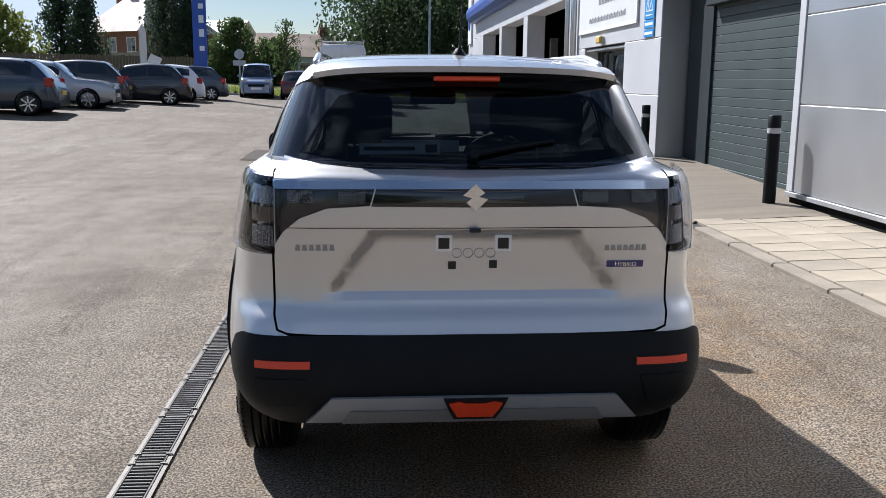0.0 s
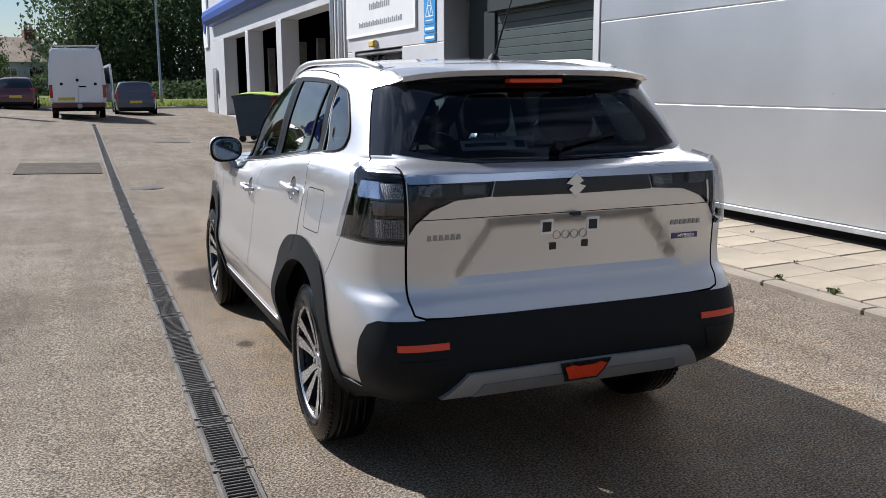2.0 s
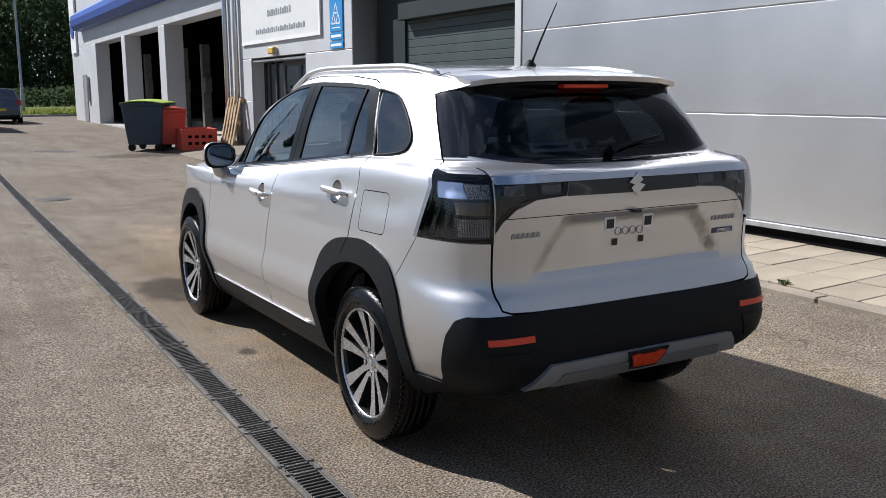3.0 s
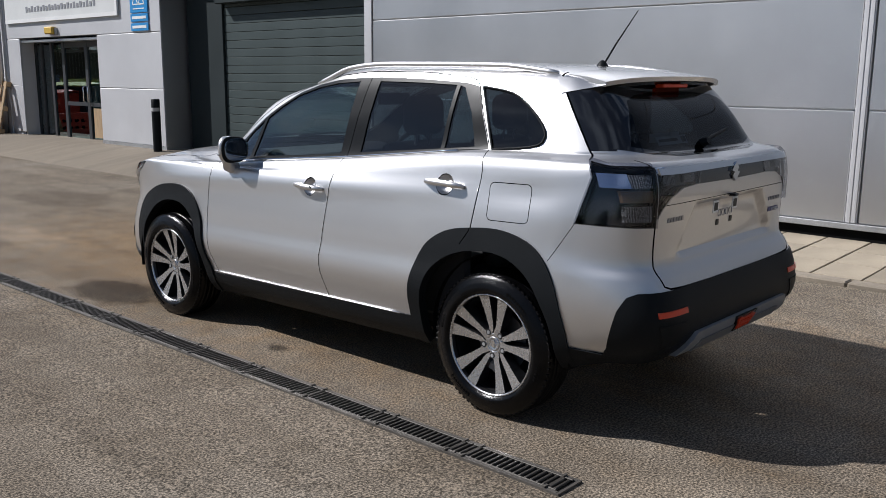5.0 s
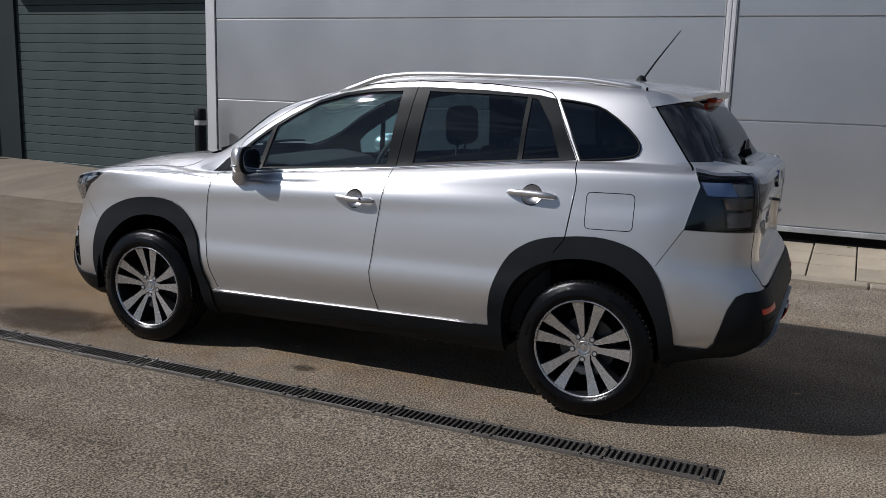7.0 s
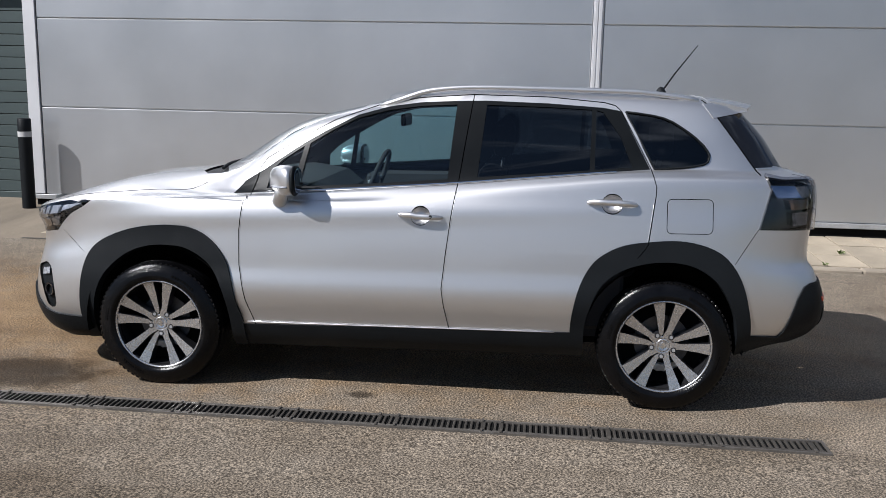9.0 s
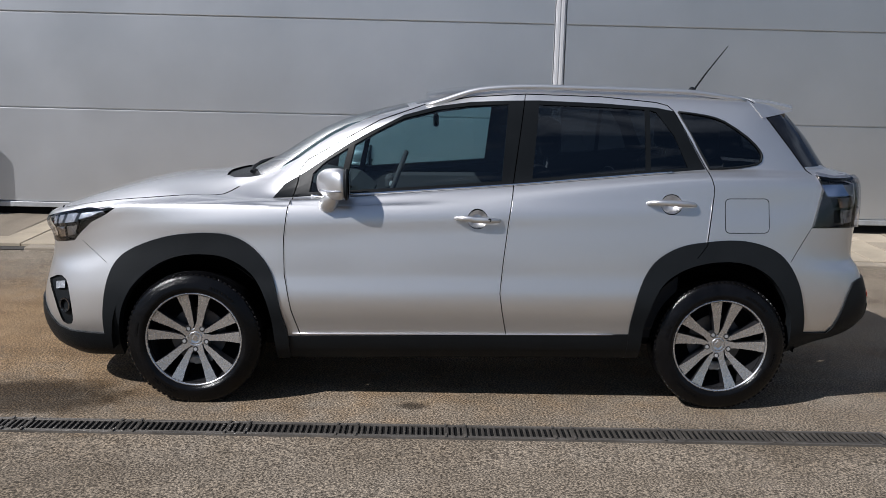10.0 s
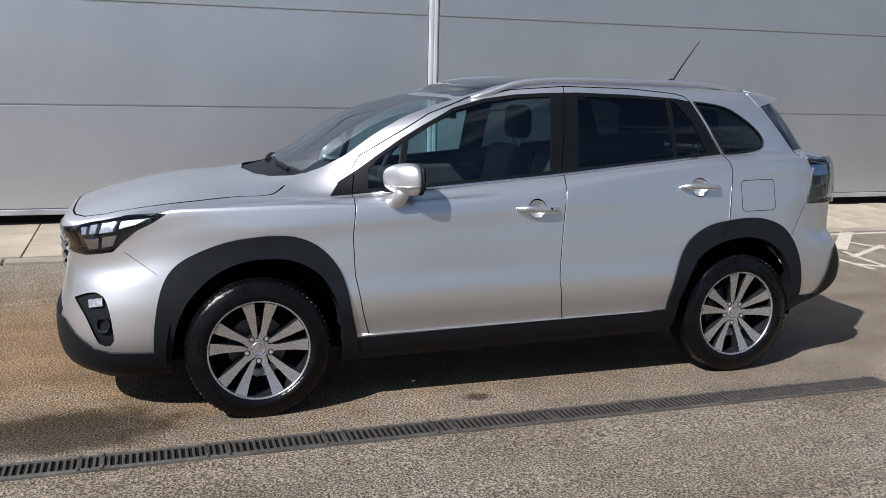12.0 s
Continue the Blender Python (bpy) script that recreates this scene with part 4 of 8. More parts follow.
pair("fog_bezel", "fog_bezel", BLACK_PLASTIC, both, -0.012, 0.02)

# ---- smaller parts of the silver car ----
from mathutils.bvhtree import BVHTree
SKIN = BVHTree.FromBMesh(skin)


def flank(y, z, out=0.0):
    """The point of the left flank at a height, moved outwards."""
    p, n, i, d = SKIN.ray_cast(Vector((-2, y, z)), Vector((1, 0, 0)))
    return p + n * out if p else Vector((-0.8, y, z))


def tail(x, z, out=0.0):
    """The point of the tail at a height, moved outwards."""
    p, n, i, d = SKIN.ray_cast(Vector((-max(abs(x), 0.002), -2, z)), Vector((0, 1, 0)))
    p = p + n * out if p else Vector((-abs(x), -0.7, z))
    if abs(x) < 0.002:
        p.x = 0.0
    return Vector((-p.x if x > 0 else p.x, p.y, p.z))


def over(x, y, out=0.0):
    """The point of the bonnet, glass or roof above a place, raised."""
    p, n, i, d = SKIN.ray_cast(Vector((-max(abs(x), 0.002), y, 3)), Vector((0, 0, -1)))
    return Vector((x, y, (p.z if p else 1.1) + out))


def slab(rows, depth):
    """A plate from a grid of points (rows of equal length), with its back set forward by depth."""
    bm = bmesh.new()
    front = [[bm.verts.new(p) for p in r] for r in rows]
    back = [[bm.verts.new(Vector(p) + Vector(depth)) for p in r] for r in rows]
    m, n = len(rows), len(rows[0])
    for g, rev in ((front, False), (back, True)):
        for i in range(m - 1):
            for j in range(n - 1):
                q = (g[i][j], g[i][j + 1], g[i + 1][j + 1], g[i + 1][j])
                f = bm.faces.new(q[::-1] if rev else q)
                f.smooth = not rev
    loop = [(0, j) for j in range(n)] + [(i, n - 1) for i in range(1, m)] + [(m - 1, j) for j in range(n - 2, -1, -1)] + [(i, 0) for i in range(m - 2, 0, -1)]
    for (i, j), (k, l) in zip(loop, loop[1:] + loop[:1]):
        bm.faces.new((front[i][j], front[k][l], back[k][l], back[i][j]))
        e = bm.edges.get((front[i][j], front[k][l]))
        e.smooth = False
    bmesh.ops.recalc_face_normals(bm, faces=bm.faces)
    return bm


def tail_plate(x0, x1, z0, z1, out, deep=0.02, nx=8, nz=3, taper0=0.0, taper1=0.0):
    """A plate lying on the tail between two heights; the tapers pull its lower or upper corners in."""
    rows = []
    for i in range(nz + 1):
        v = i / nz
        z = z0 + (z1 - z0) * v
        a = x0 + taper0 * (1 - v) + taper1 * v
        b = x1 - taper0 * (1 - v) - taper1 * v
        rows.append([tail(a + (b - a) * j / nx, z, out) for j in range(nx + 1)])
    return slab(rows, (0, deep, 0))


def lettering(text, size, mat, parent, m, name="lettering", depth=0.001):
    cu = bpy.data.curves.new(name, "FONT")
    cu.body, cu.size, cu.align_x, cu.align_y, cu.extrude = text, size, "CENTER", "CENTER", depth
    tmp = bpy.data.objects.new(name, cu)
    scene.collection.objects.link(tmp)
    me = bpy.data.meshes.new_from_object(tmp)
    bpy.data.objects.remove(tmp)
    me.materials.clear()
    me.materials.append(mat)
    o = new(name, me)
    o.parent = parent
    o.matrix_basis = m
    return o


# dark lining behind every gap and under the panels
lining = [f for k, fs in GROUPS.items() if k not in ("hole", "front_glass", "front_light", "rear_glass", "rear_light", "quarter_glass", "windscreen", "rear_window", "headlamp", "tail_outer", "tail_inner", "front_cup", "rear_cup", "sunroof") for f in fs]
part("lining", panel(lining, -0.018, 0.002, centre=True), DEEP_BLACK, car, "black inner lining")
under = bmesh.new()
box(under, -0.66, 0.66, -0.42, 3.1, 0.25, 0.32)
part("underbody", under, DEEP_BLACK, car)
for wy in (0.0, 2.6):
    for sgn in (-1, 1):
        bm = bmesh.new()
        rr = 0.41 if wy else 0.395
        lathe(bm, [(rr, sgn * (0.83 if wy else 0.775)), (rr, sgn * 0.50), (0.01, sgn * 0.50)], 40)
        bmesh.ops.translate(bm, verts=bm.verts, vec=(0, wy, 0.33 if wy else 0.30))
        bmesh.ops.delete(bm, geom=[v for v in bm.verts if v.co.z < 0.22], context="VERTS")
        part("arch_liner", bm, DEEP_BLACK, car)

# door handles in their cups
def rim_at(cy, cz, ry, rz, q, a):
    """A point of the bowl behind a handle: q is 1 at the rim and 0 in the middle."""
    p = flank(cy + ry * 1.12 * math.cos(a), cz + rz * 1.12 * math.sin(a), -0.001)
    c = flank(cy + ry * 1.3, cz, -0.001)
    x = p.x * q + c.x * (1 - q) + 0.034 * (1 - q**4)
    return Vector((x, cy + ry * q * math.cos(a), cz + rz * q * math.sin(a)))


for key, mid, ext, door_pair in (("front_cup", (1.217, 0.919), 0.108, front_doors), ("rear_cup", (0.275, 0.994), 0.118, rear_doors)):
    for side in (0, 1):
        cy, cz = mid
        ry, rz = (0.0475, 0.0435) if key == "front_cup" else (0.0505, 0.0445)
        bm = bmesh.new()
        rings = []
        for k in range(7):
            q = 1 - k / 6.3
            rings.append([bm.verts.new(rim_at(cy, cz, ry, rz, q, 2 * math.pi * i / 28)) for i in range(28)])
        for a, b in zip(rings, rings[1:]):
            for i in range(28):
                bm.faces.new((a[i], a[(i + 1) % 28], b[(i + 1) % 28], b[i]))
        bm.faces.new(rings[-1])
        bmesh.ops.recalc_face_normals(bm, faces=bm.faces)
        if bm.faces[0].normal.x > 0:
            bmesh.ops.reverse_faces(bm, faces=bm.faces)
        if side:
            flipped(bm)
        part("handle_cup", bm, SILVER, door_pair[side], smooth=True)
        bm = bmesh.new()
        pts, rad = [], []
        for i in range(13):
            u = -1 + i / 6
            y = cy + ext * u
            pts.append(flank(y, cz + 0.004 * u, 0.030 * (1 - u**6) + 0.004))
            rad.append(0.0135 * (1 - 0.45 * u**4))
        tube(bm, pts, rad, 10)
        for v in bm.verts:
            v.co.z = cz + (v.co.z - cz) * 1.15
        if side:
            flipped(bm)
        hd = part("handle", bm, SILVER, door_pair[side], smooth=True)
        if key == "front_cup":
            bm = bmesh.new()
            c = flank(cy - 0.055, cz, 0.046)
            cyl(bm, c, c + Vector((0.02, 0, 0)), 0.0085, 0.0085, 14)
            if side:
                flipped(bm)
            part("key_button", bm, BLACK_PLASTIC, hd, "small black keyless button")

# black rubber seals round the fixed rear side windows
for side in (0, 1):
    bm = bmesh.new()
    ring = [flank(y, z, 0.003) for y, z in QUARTER_GLASS + QUARTER_GLASS[:1]]
    tube(bm, ring, 0.0055, 6)
    if side:
        flipped(bm)
    part("window_seal", bm, BLACK_PLASTIC, car, smooth=True)

# bright belt moulding, and a silver bead added for the lit lower body edge
for side in (0, 1):
    for name, mat, pts, r in (("belt_moulding", CHROME, [flank(2.03 - i * 0.0985, belt_z(2.03 - i * 0.0985) - 0.012, 0.006) for i in range(19)], 0.0065),
                              ("sill_strip", SILVER, [flank(2.12 - i * 0.083, 0.352, 0.005) for i in range(20)], 0.0036)):
        bm = bmesh.new()
        tube(bm, pts, r, 6)
        if side:
            flipped(bm)
        part(name, bm, mat, car, smooth=True)

# the folded edges of the doors, which catch the light beside the gaps
for line, off, lo, hi in ((A_LINE, -0.0045, 0.34, 1.0), (B_LINE, -0.0045, 0.36, 1.07), (C_LINE, 0.0045, 0.70, 1.03)):
    pts = [Vector(a).lerp(Vector(b), k / 4) for a, b in zip(line, line[1:]) for k in range(4)]
    pts = [q for q in pts if lo < q.y < hi]
    for side in (0, 1):
        bm = bmesh.new()
        tube(bm, [flank(q.x + off, q.y, -0.0005) for q in pts], 0.002, 6)
        if side:
            flipped(bm)
        part("door_edge", bm, SILVER, car, smooth=True)

# roof rails, spoiler, aerial
for side in (-1, 1):
    bm = bmesh.new()
    ys = [1.47 - i * 1.62 / 30 for i in range(31)]
    rise = [min(1.0, i / 5, (30 - i) / 6) for i in range(31)]
    tube(bm, [over(side * (0.548 - 0.014 * abs(y - 0.7)), y, 0.004 + 0.020 * smoothstep(0, 1, h)) for y, h in zip(ys, rise)], [0.008] + [0.0145] * 29 + [0.008], 10)
    part("roof_rail", bm, SILVER, car, smooth=True)
rows_top = []
for j in range(19):
    x = -0.531 + 0.059 * j
    k = (x / 0.531) ** 2
    rear = -0.458 + 0.068 * k * k
    zr = 1.474 - 0.010 * k - 0.014 * k ** 3
    front = over(x, -0.20, 0.003).z
    rows_top.append([Vector((x, -0.20 + (rear + 0.20) * u, front + (zr - front) * u + 0.006 * math.sin(math.pi * u))) for u in (0, 0.2, 0.4, 0.6, 0.8, 0.95, 1.0)])
spoiler = part("spoiler", slab(rows_top, (0, 0.010, -0.020)), SILVER, hatch)
for side in (0, 1):
    # the wedge that turns the spoiler down on to the black side panel
    rows = []
    for u in (0.0, 0.25, 0.5, 0.75, 1.0):
        y = -0.165 - 0.225 * u
        upper, lower = 1.478 - 0.026 * u, 1.405 + 0.032 * u
        rows.append([Vector((flank(max(y - 0.05 * (1 - v) * (1 - u), -0.33), lower + (upper - lower) * v).x - 0.005, y - 0.05 * (1 - v) * (1 - u), lower + (upper - lower) * v)) for v in (0.0, 0.5, 1.0)])
    bm = slab(rows, (0.03, 0, 0))
    if side:
        flipped(bm)
    part("end_piece", bm, SILVER, spoiler)
part("underside", slab([[q + Vector((0, 0.024 + 0.008 * u, -0.024)) for u, q in enumerate(r[3:])] for r in rows_top], (0, 0.012, -0.012)), GLOSS_BLACK, spoiler, "black spoiler underside")
part("brake_light", boxed(-0.115, 0.115, -0.436, -0.39, 1.424, 1.441, bevel=0.004), RED_LENS, hatch, "red high-level brake light")
bm = bmesh.new()
lathe(bm, [(0.034, 0.0), (0.032, 0.012), (0.022, 0.03), (0.012, 0.042), (0.004, 0.046)], 20, "Z")
base = part("aerial", bm, BLACK_PLASTIC, car, smooth=True)
base.location = (0.008, -0.03, 1.512)
bm = bmesh.new()
tube(bm, [(0.0, -0.012, 0.03), (0.0, -0.07, 0.115), (0.0, -0.19, 0.272)], [0.0055, 0.0045, 0.0022], 8)
part("mast", bm, BLACK_PLASTIC, base)

# door mirrors
for side in (0, 1):
    bm = bmesh.new()
    bmesh.ops.create_uvsphere(bm, u_segments=28, v_segments=18, radius=1.0)
    for v in bm.verts:
        q = [math.copysign(abs(c) ** 0.78, c) for c in v.co]
        q[1] = max(q[1], -0.72)
        v.co = Vector((-0.856 + 0.094 * q[0], 1.895 + 0.072 * q[1] + 0.060 * q[0] * smoothstep(-0.9, 0.8, q[1]), 1.090 + 0.075 * q[2] * (1 - 0.10 * q[0])))
    if side:
        flipped(bm)
    mirror = part("door_mirror", bm, SILVER, car, smooth=True)
    bm = bmesh.new()
    tube(bm, [(-0.790, 1.945, 0.985), (-0.812, 1.942, 0.984), (-0.835, 1.935, 0.992), (-0.852, 1.920, 1.02), (-0.862, 1.905, 1.06)], [0.040, 0.042, 0.040, 0.037, 0.034], 14)
    if side:
        flipped(bm)
    part("stalk", bm, SILVER, mirror, smooth=True)
    bm = bmesh.new()
    bmesh.ops.create_uvsphere(bm, u_segments=28, v_segments=12, radius=1.0)
    for v in bm.verts:
        q = [math.copysign(abs(c) ** 0.74, c) for c in v.co]
        v.co = Vector((-0.856 + 0.0935 * q[0], 1.843 - 0.014 * q[1] + 0.004 * q[0], 1.090 + 0.0745 * q[2] * (1 - 0.10 * q[0])))
    if side:
        flipped(bm)
    part("surround", bm, BLACK_PLASTIC, mirror, "black mirror surround", smooth=True)
    bm = bmesh.new()
    bmesh.ops.create_uvsphere(bm, u_segments=24, v_segments=12, radius=1.0)
    for v in bm.verts:
        q = [math.copysign(abs(c) ** 0.7, c) for c in v.co]
        v.co = Vector((-0.856 + 0.081 * q[0], 1.8295 - 0.003 * q[1] + 0.004 * q[0], 1.090 + 0.062 * q[2]))
    if side:
        flipped(bm)
    part("mirror_glass", bm, material("mirror_glass", (0.28, 0.31, 0.35), 0.02, 1.0), mirror, smooth=True)
    bm = bmesh.new()
    tube(bm, [(-0.84, 1.974, 1.058), (-0.88, 1.950, 1.058), (-0.925, 1.912, 1.060), (-0.948, 1.862, 1.064)], 0.0055, 8)
    if side:
        flipped(bm)
    part("indicator", bm, GUIDE, mirror, "clear indicator strip", smooth=True)
    bm = bmesh.new()
    prism(bm, [(1.99, 1.025), (1.86, 1.03), (1.82, 1.07), (1.88, 1.10)], "X", -0.80, -0.785)
    if side:
        flipped(bm)
    part("mirror_gusset", bm, BLACK_PLASTIC, mirror)

# ---- tail ----
CRYSTAL = material("clear_lamp_element", (0.62, 0.63, 0.66), 0.2, 0.25, 0.5)
_t, _n, _l, _b = nodes_of(CRYSTAL)
_c = _t.nodes.new("ShaderNodeTexCoord")
_v = _t.nodes.new("ShaderNodeTexVoronoi")
_v.distance, _v.inputs["Scale"].default_value, _v.inputs["Randomness"].default_value = "CHEBYCHEV", 190, 0.4
_l.new(_c.outputs["Object"], _v.inputs["Vector"])
_r = ramp(_t, _v.outputs["Distance"], [(0.2, (0.38, 0.39, 0.41)), (0.45, (0.02, 0.02, 0.023))])
_l.new(_r.outputs[0], _b.inputs["Base Color"])
_u = _t.nodes.new("ShaderNodeBump")
_u.inputs["Distance"].default_value = 0.004
_l.new(_v.outputs["Distance"], _u.inputs["Height"])
_l.new(_u.outputs[0], _b.inputs["Normal"])
LAMP_GREY = material("smoked_lamp_bowl", (0.020, 0.022, 0.027), 0.15, 0.4, 0.4)
AMBER_GREY = material("smoked_amber_element", (0.10, 0.065, 0.045), 0.25, 0.3, 0.4)
for side in (0, 1):
    s = -1 if side == 0 else 1
    bm = panel(GROUPS.get("tail_outer", ()), 0.018, 0.018)
    if side:
        flipped(bm)
    lamp = part("tail_lamp", bm, GLASS_LAMP, car, "smoked clear tail lamp")
    bm = panel(GROUPS.get("tail_outer", ()), -0.045, 0.002)
    if side:
        flipped(bm)
    part("housing", bm, LAMP_GREY, lamp)
    for z0, z1, mat in ((1.030, 1.085, CRYSTAL), (0.972, 1.020, AMBER_GREY), (0.892, 0.957, CRYSTAL)):
        rows = [[tail(-0.737 + 0.085 * i / 4, z0 + (z1 - z0) * j / 2, -0.016) for i in range(5)] for j in range(3)]
        bm = slab(rows, (0, 0.015, 0))
        if side:
            flipped(bm)
        part("lamp_element", bm, mat, lamp)
    # sky's reflection in the lamp put in as a pale blue metal panel
    rows = [[flank(-0.482 - 0.015 * j - 0.125 * i / 4, 1.030 + 0.06 * (1 - j / 2), -0.004 - 0.012 * (1 - j / 2)) for i in range(5)] for j in range(3)]
    bm = slab(rows, (0.01, 0, 0))
    if side:
        flipped(bm)
    part("light_guide", bm, material("sky_tinted_panel", (0.62, 0.68, 0.80), 0.16, 1.0, 0.6), lamp)
    bm = panel(GROUPS.get("tail_inner", ()), 0.006, 0.006)
    if side:
        flipped(bm)
    lamp = part("tailgate_lamp", bm, GLASS_LAMP, hatch, "smoked clear tail lamp")
    bm = panel(GROUPS.get("tail_inner", ()), -0.028, 0.002)
    if side:
        flipped(bm)
    part("housing", bm, LAMP_GREY, lamp)
    for x0 in (-0.60, -0.435):
        rows = [[tail(x0 + 0.085 * i / 3, 1.038 + 0.04 * j / 2, -0.012) for i in range(4)] for j in range(3)]
        bm = slab(rows, (0, 0.01, 0))
        if side:
            flipped(bm)
        part("lamp_element", bm, CRYSTAL, lamp)
    bm = tail_plate(-0.70, -0.527, 0.515, 0.537, 0.013, 0.02)
    if side:
        flipped(bm)
    part("reflector", bm, RED_LENS, car, "red bumper reflector")
    bm = tail_plate(-0.70, -0.54, 0.395, 0.482, 0.0125, 0.02, 8, 3, 0.03, 0.0)
    if side:
        flipped(bm)
    part("bumper_grille", bm, BLACK_PLASTIC, car)
part("skid_plate", tail_plate(-0.545, 0.545, 0.345, 0.427, 0.028, 0.05, 20, 3, 0.0, 0.085), SKID, car, "satin silver rear skid plate")
part("skid_relief", tail_plate(-0.43, 0.43, 0.347, 0.392, 0.034, 0.05, 20, 2, 0.0, 0.03), varied("darker_satin", (0.22, 0.225, 0.235), 0.5, 0.05, 6, 200, metal=0.3), car)
fog = part("fog_lamp", tail_plate(-0.104, 0.104, 0.363, 0.427, 0.039, 0.05, 6, 2, 0.036, 0.0), GLOSS_BLACK, car)
part("lens", tail_plate(-0.087, 0.087, 0.374, 0.418, 0.043, 0.02, 6, 2, 0.03, 0.0), RED_LENS, fog, "red fog lamp lens")
for k in range(7):
    part("ridge", tail_plate(-0.060 + 0.0185 * k, -0.053 + 0.0185 * k, 0.379, 0.413, 0.0455, 0.004, 1, 1), RED_LENS, fog)
PALE_CARD = material("pale_card", (0.62, 0.66, 0.72), 0.6)
INK = material("black_sticker", (0.01, 0.01, 0.012), 0.4)
for px, pz, w in ((-0.097, 0.902, 0.018), (0.097, 0.902, 0.018), (-0.07, 0.829, 0.013), (0.065, 0.832, 0.013)):
    if w > 0.015:
        part("sticker_frame", tail_plate(px - 0.027, px + 0.027, pz - 0.027, pz + 0.027, 0.0018, 0.002, 2, 2), WHITE, hatch)
    part("sticker", tail_plate(px - w, px + w, pz - w, pz + w, 0.003, 0.002, 2, 2), INK, hatch)
for px in (-0.055, -0.018, 0.019, 0.056):
    bm = bmesh.new()
    c = tail(px, 0.87, 0.002)
    lathe(bm, [(0.0165, -0.001), (0.0165, 0.001), (0.0145, 0.001), (0.0145, -0.001)], 20, "Z")
    bmesh.ops.transform(bm, matrix=Matrix.Translation(c) @ pose(0, 0, 0, 90, 0, 0), verts=bm.verts)
    part("plug", bm, material("grey_plug", (0.28, 0.28, 0.30), 0.5), hatch)
BADGE = material("badge_metal", (0.30, 0.30, 0.31), 0.4, 0.8)
part("lock_button", boxed(-0.018, 0.018, -0.757, -0.72, 0.944, 0.956, bevel=0.003), INK, hatch)
# bright moulding over the tail lamps, its face turned up to the sky
rows = [[tail(-0.635 + 1.27 * j / 24, 1.070) + Vector((0, -0.014 + 0.012 * v, 0.012 + 0.026 * v)) for j in range(25)] for v in (0.0, 0.5, 1.0)]
part("tail_moulding", slab(rows, (0, 0.012, 0)), CHROME, hatch, "bright chrome moulding")
# a pale card behind the rear window, its small print as bars
card = part("window_card", slab([[tail(-0.37 + 0.27 * j / 4, 1.185 + 0.035 * v, -0.010) for j in range(5)] for v in (0, 1)], (0, 0.001, 0)), PALE_CARD, hatch, "pale card behind the rear window")
part("print_bar", slab([[tail(-0.355 + 0.17 * j / 4, 1.197 + 0.012 * v, -0.008) for j in range(5)] for v in (0, 1)], (0, 0.001, 0)), INK, card)
part("print_square", slab([[tail(-0.150 + 0.04 * j, 1.190 + 0.026 * v, -0.008) for j in range(2)] for v in (0, 1)], (0, 0.001, 0)), INK, card)
# the maker's and the model's marks, as plain bars of letter size
for name, x0, x1, z0, z1, count in (("maker_badge", -0.574, -0.444, 0.884, 0.903, 6), ("model_badge", 0.428, 0.572, 0.880, 0.898, 7)):
    step = (x1 - x0) / count
    root = part(name, tail_plate(x0, x0 + step * 0.78, z0, z1, 0.004, 0.004, 1, 1, 0.0, 0.003), BADGE, hatch, "chrome badge in single bars")
    for k in range(1, count):
        part("bar", tail_plate(x0 + step * k, x0 + step * (k + 0.78), z0, z1, 0.004, 0.004, 1, 1, 0.0, 0.003), BADGE, root)
# parking sensors
for px in (-0.56, -0.20, 0.20, 0.56):
    bm = bmesh.new()
    c = tail(px, 0.565, 0.002)
    cyl(bm, c + Vector((0, -0.003, 0)), c + Vector((0, 0.012, 0)), 0.0115, 0.0125, 14)
    part("parking_sensor", bm, GLOSS_BLACK, car)
hyb = part("hybrid_badge", tail_plate(0.437, 0.56, 0.824, 0.846, 0.003, 0.004), material("badge_blue", (0.05, 0.05, 0.16), 0.3), hatch, "dark blue badge plate")
pt = tail(0.498, 0.835, 0.0095)
lettering("HYBRID", 0.0205, CHROME, hyb, Matrix.Translation(pt) @ pose(0, 0, 0, 90, 0, -6))
bm = bmesh.new()
cc = tail(0.0, 1.055, 0.008)
prism(bm, [(cc.x + a, cc.z + b) for a, b in ((0, 0.042), (0.030, 0.014), (0.012, 0.002), (0.040, -0.006), (0.0, -0.044), (-0.030, -0.016), (-0.012, -0.003), (-0.040, 0.006))], "Y", cc.y - 0.006, cc.y + 0.012)
part("emblem", bm, CHROME, hatch, "angular chrome emblem")
bm = bmesh.new()
tube(bm, [tail(0.02, 1.175, 0.016), tail(0.12, 1.195, 0.014), tail(0.285, 1.222, 0.010)], [0.010, 0.009, 0.006], 8)
wip = part("rear_wiper", bm, BLACK_PLASTIC, hatch)
bm = bmesh.new()
cw = tail(0.01, 1.17, 0.02)
cyl(bm, cw + Vector((0, 0.02, -0.008)), cw + Vector((0, -0.012, 0.006)), 0.022, 0.016, 16)
part("wiper_cap", bm, BLACK_PLASTIC, wip)

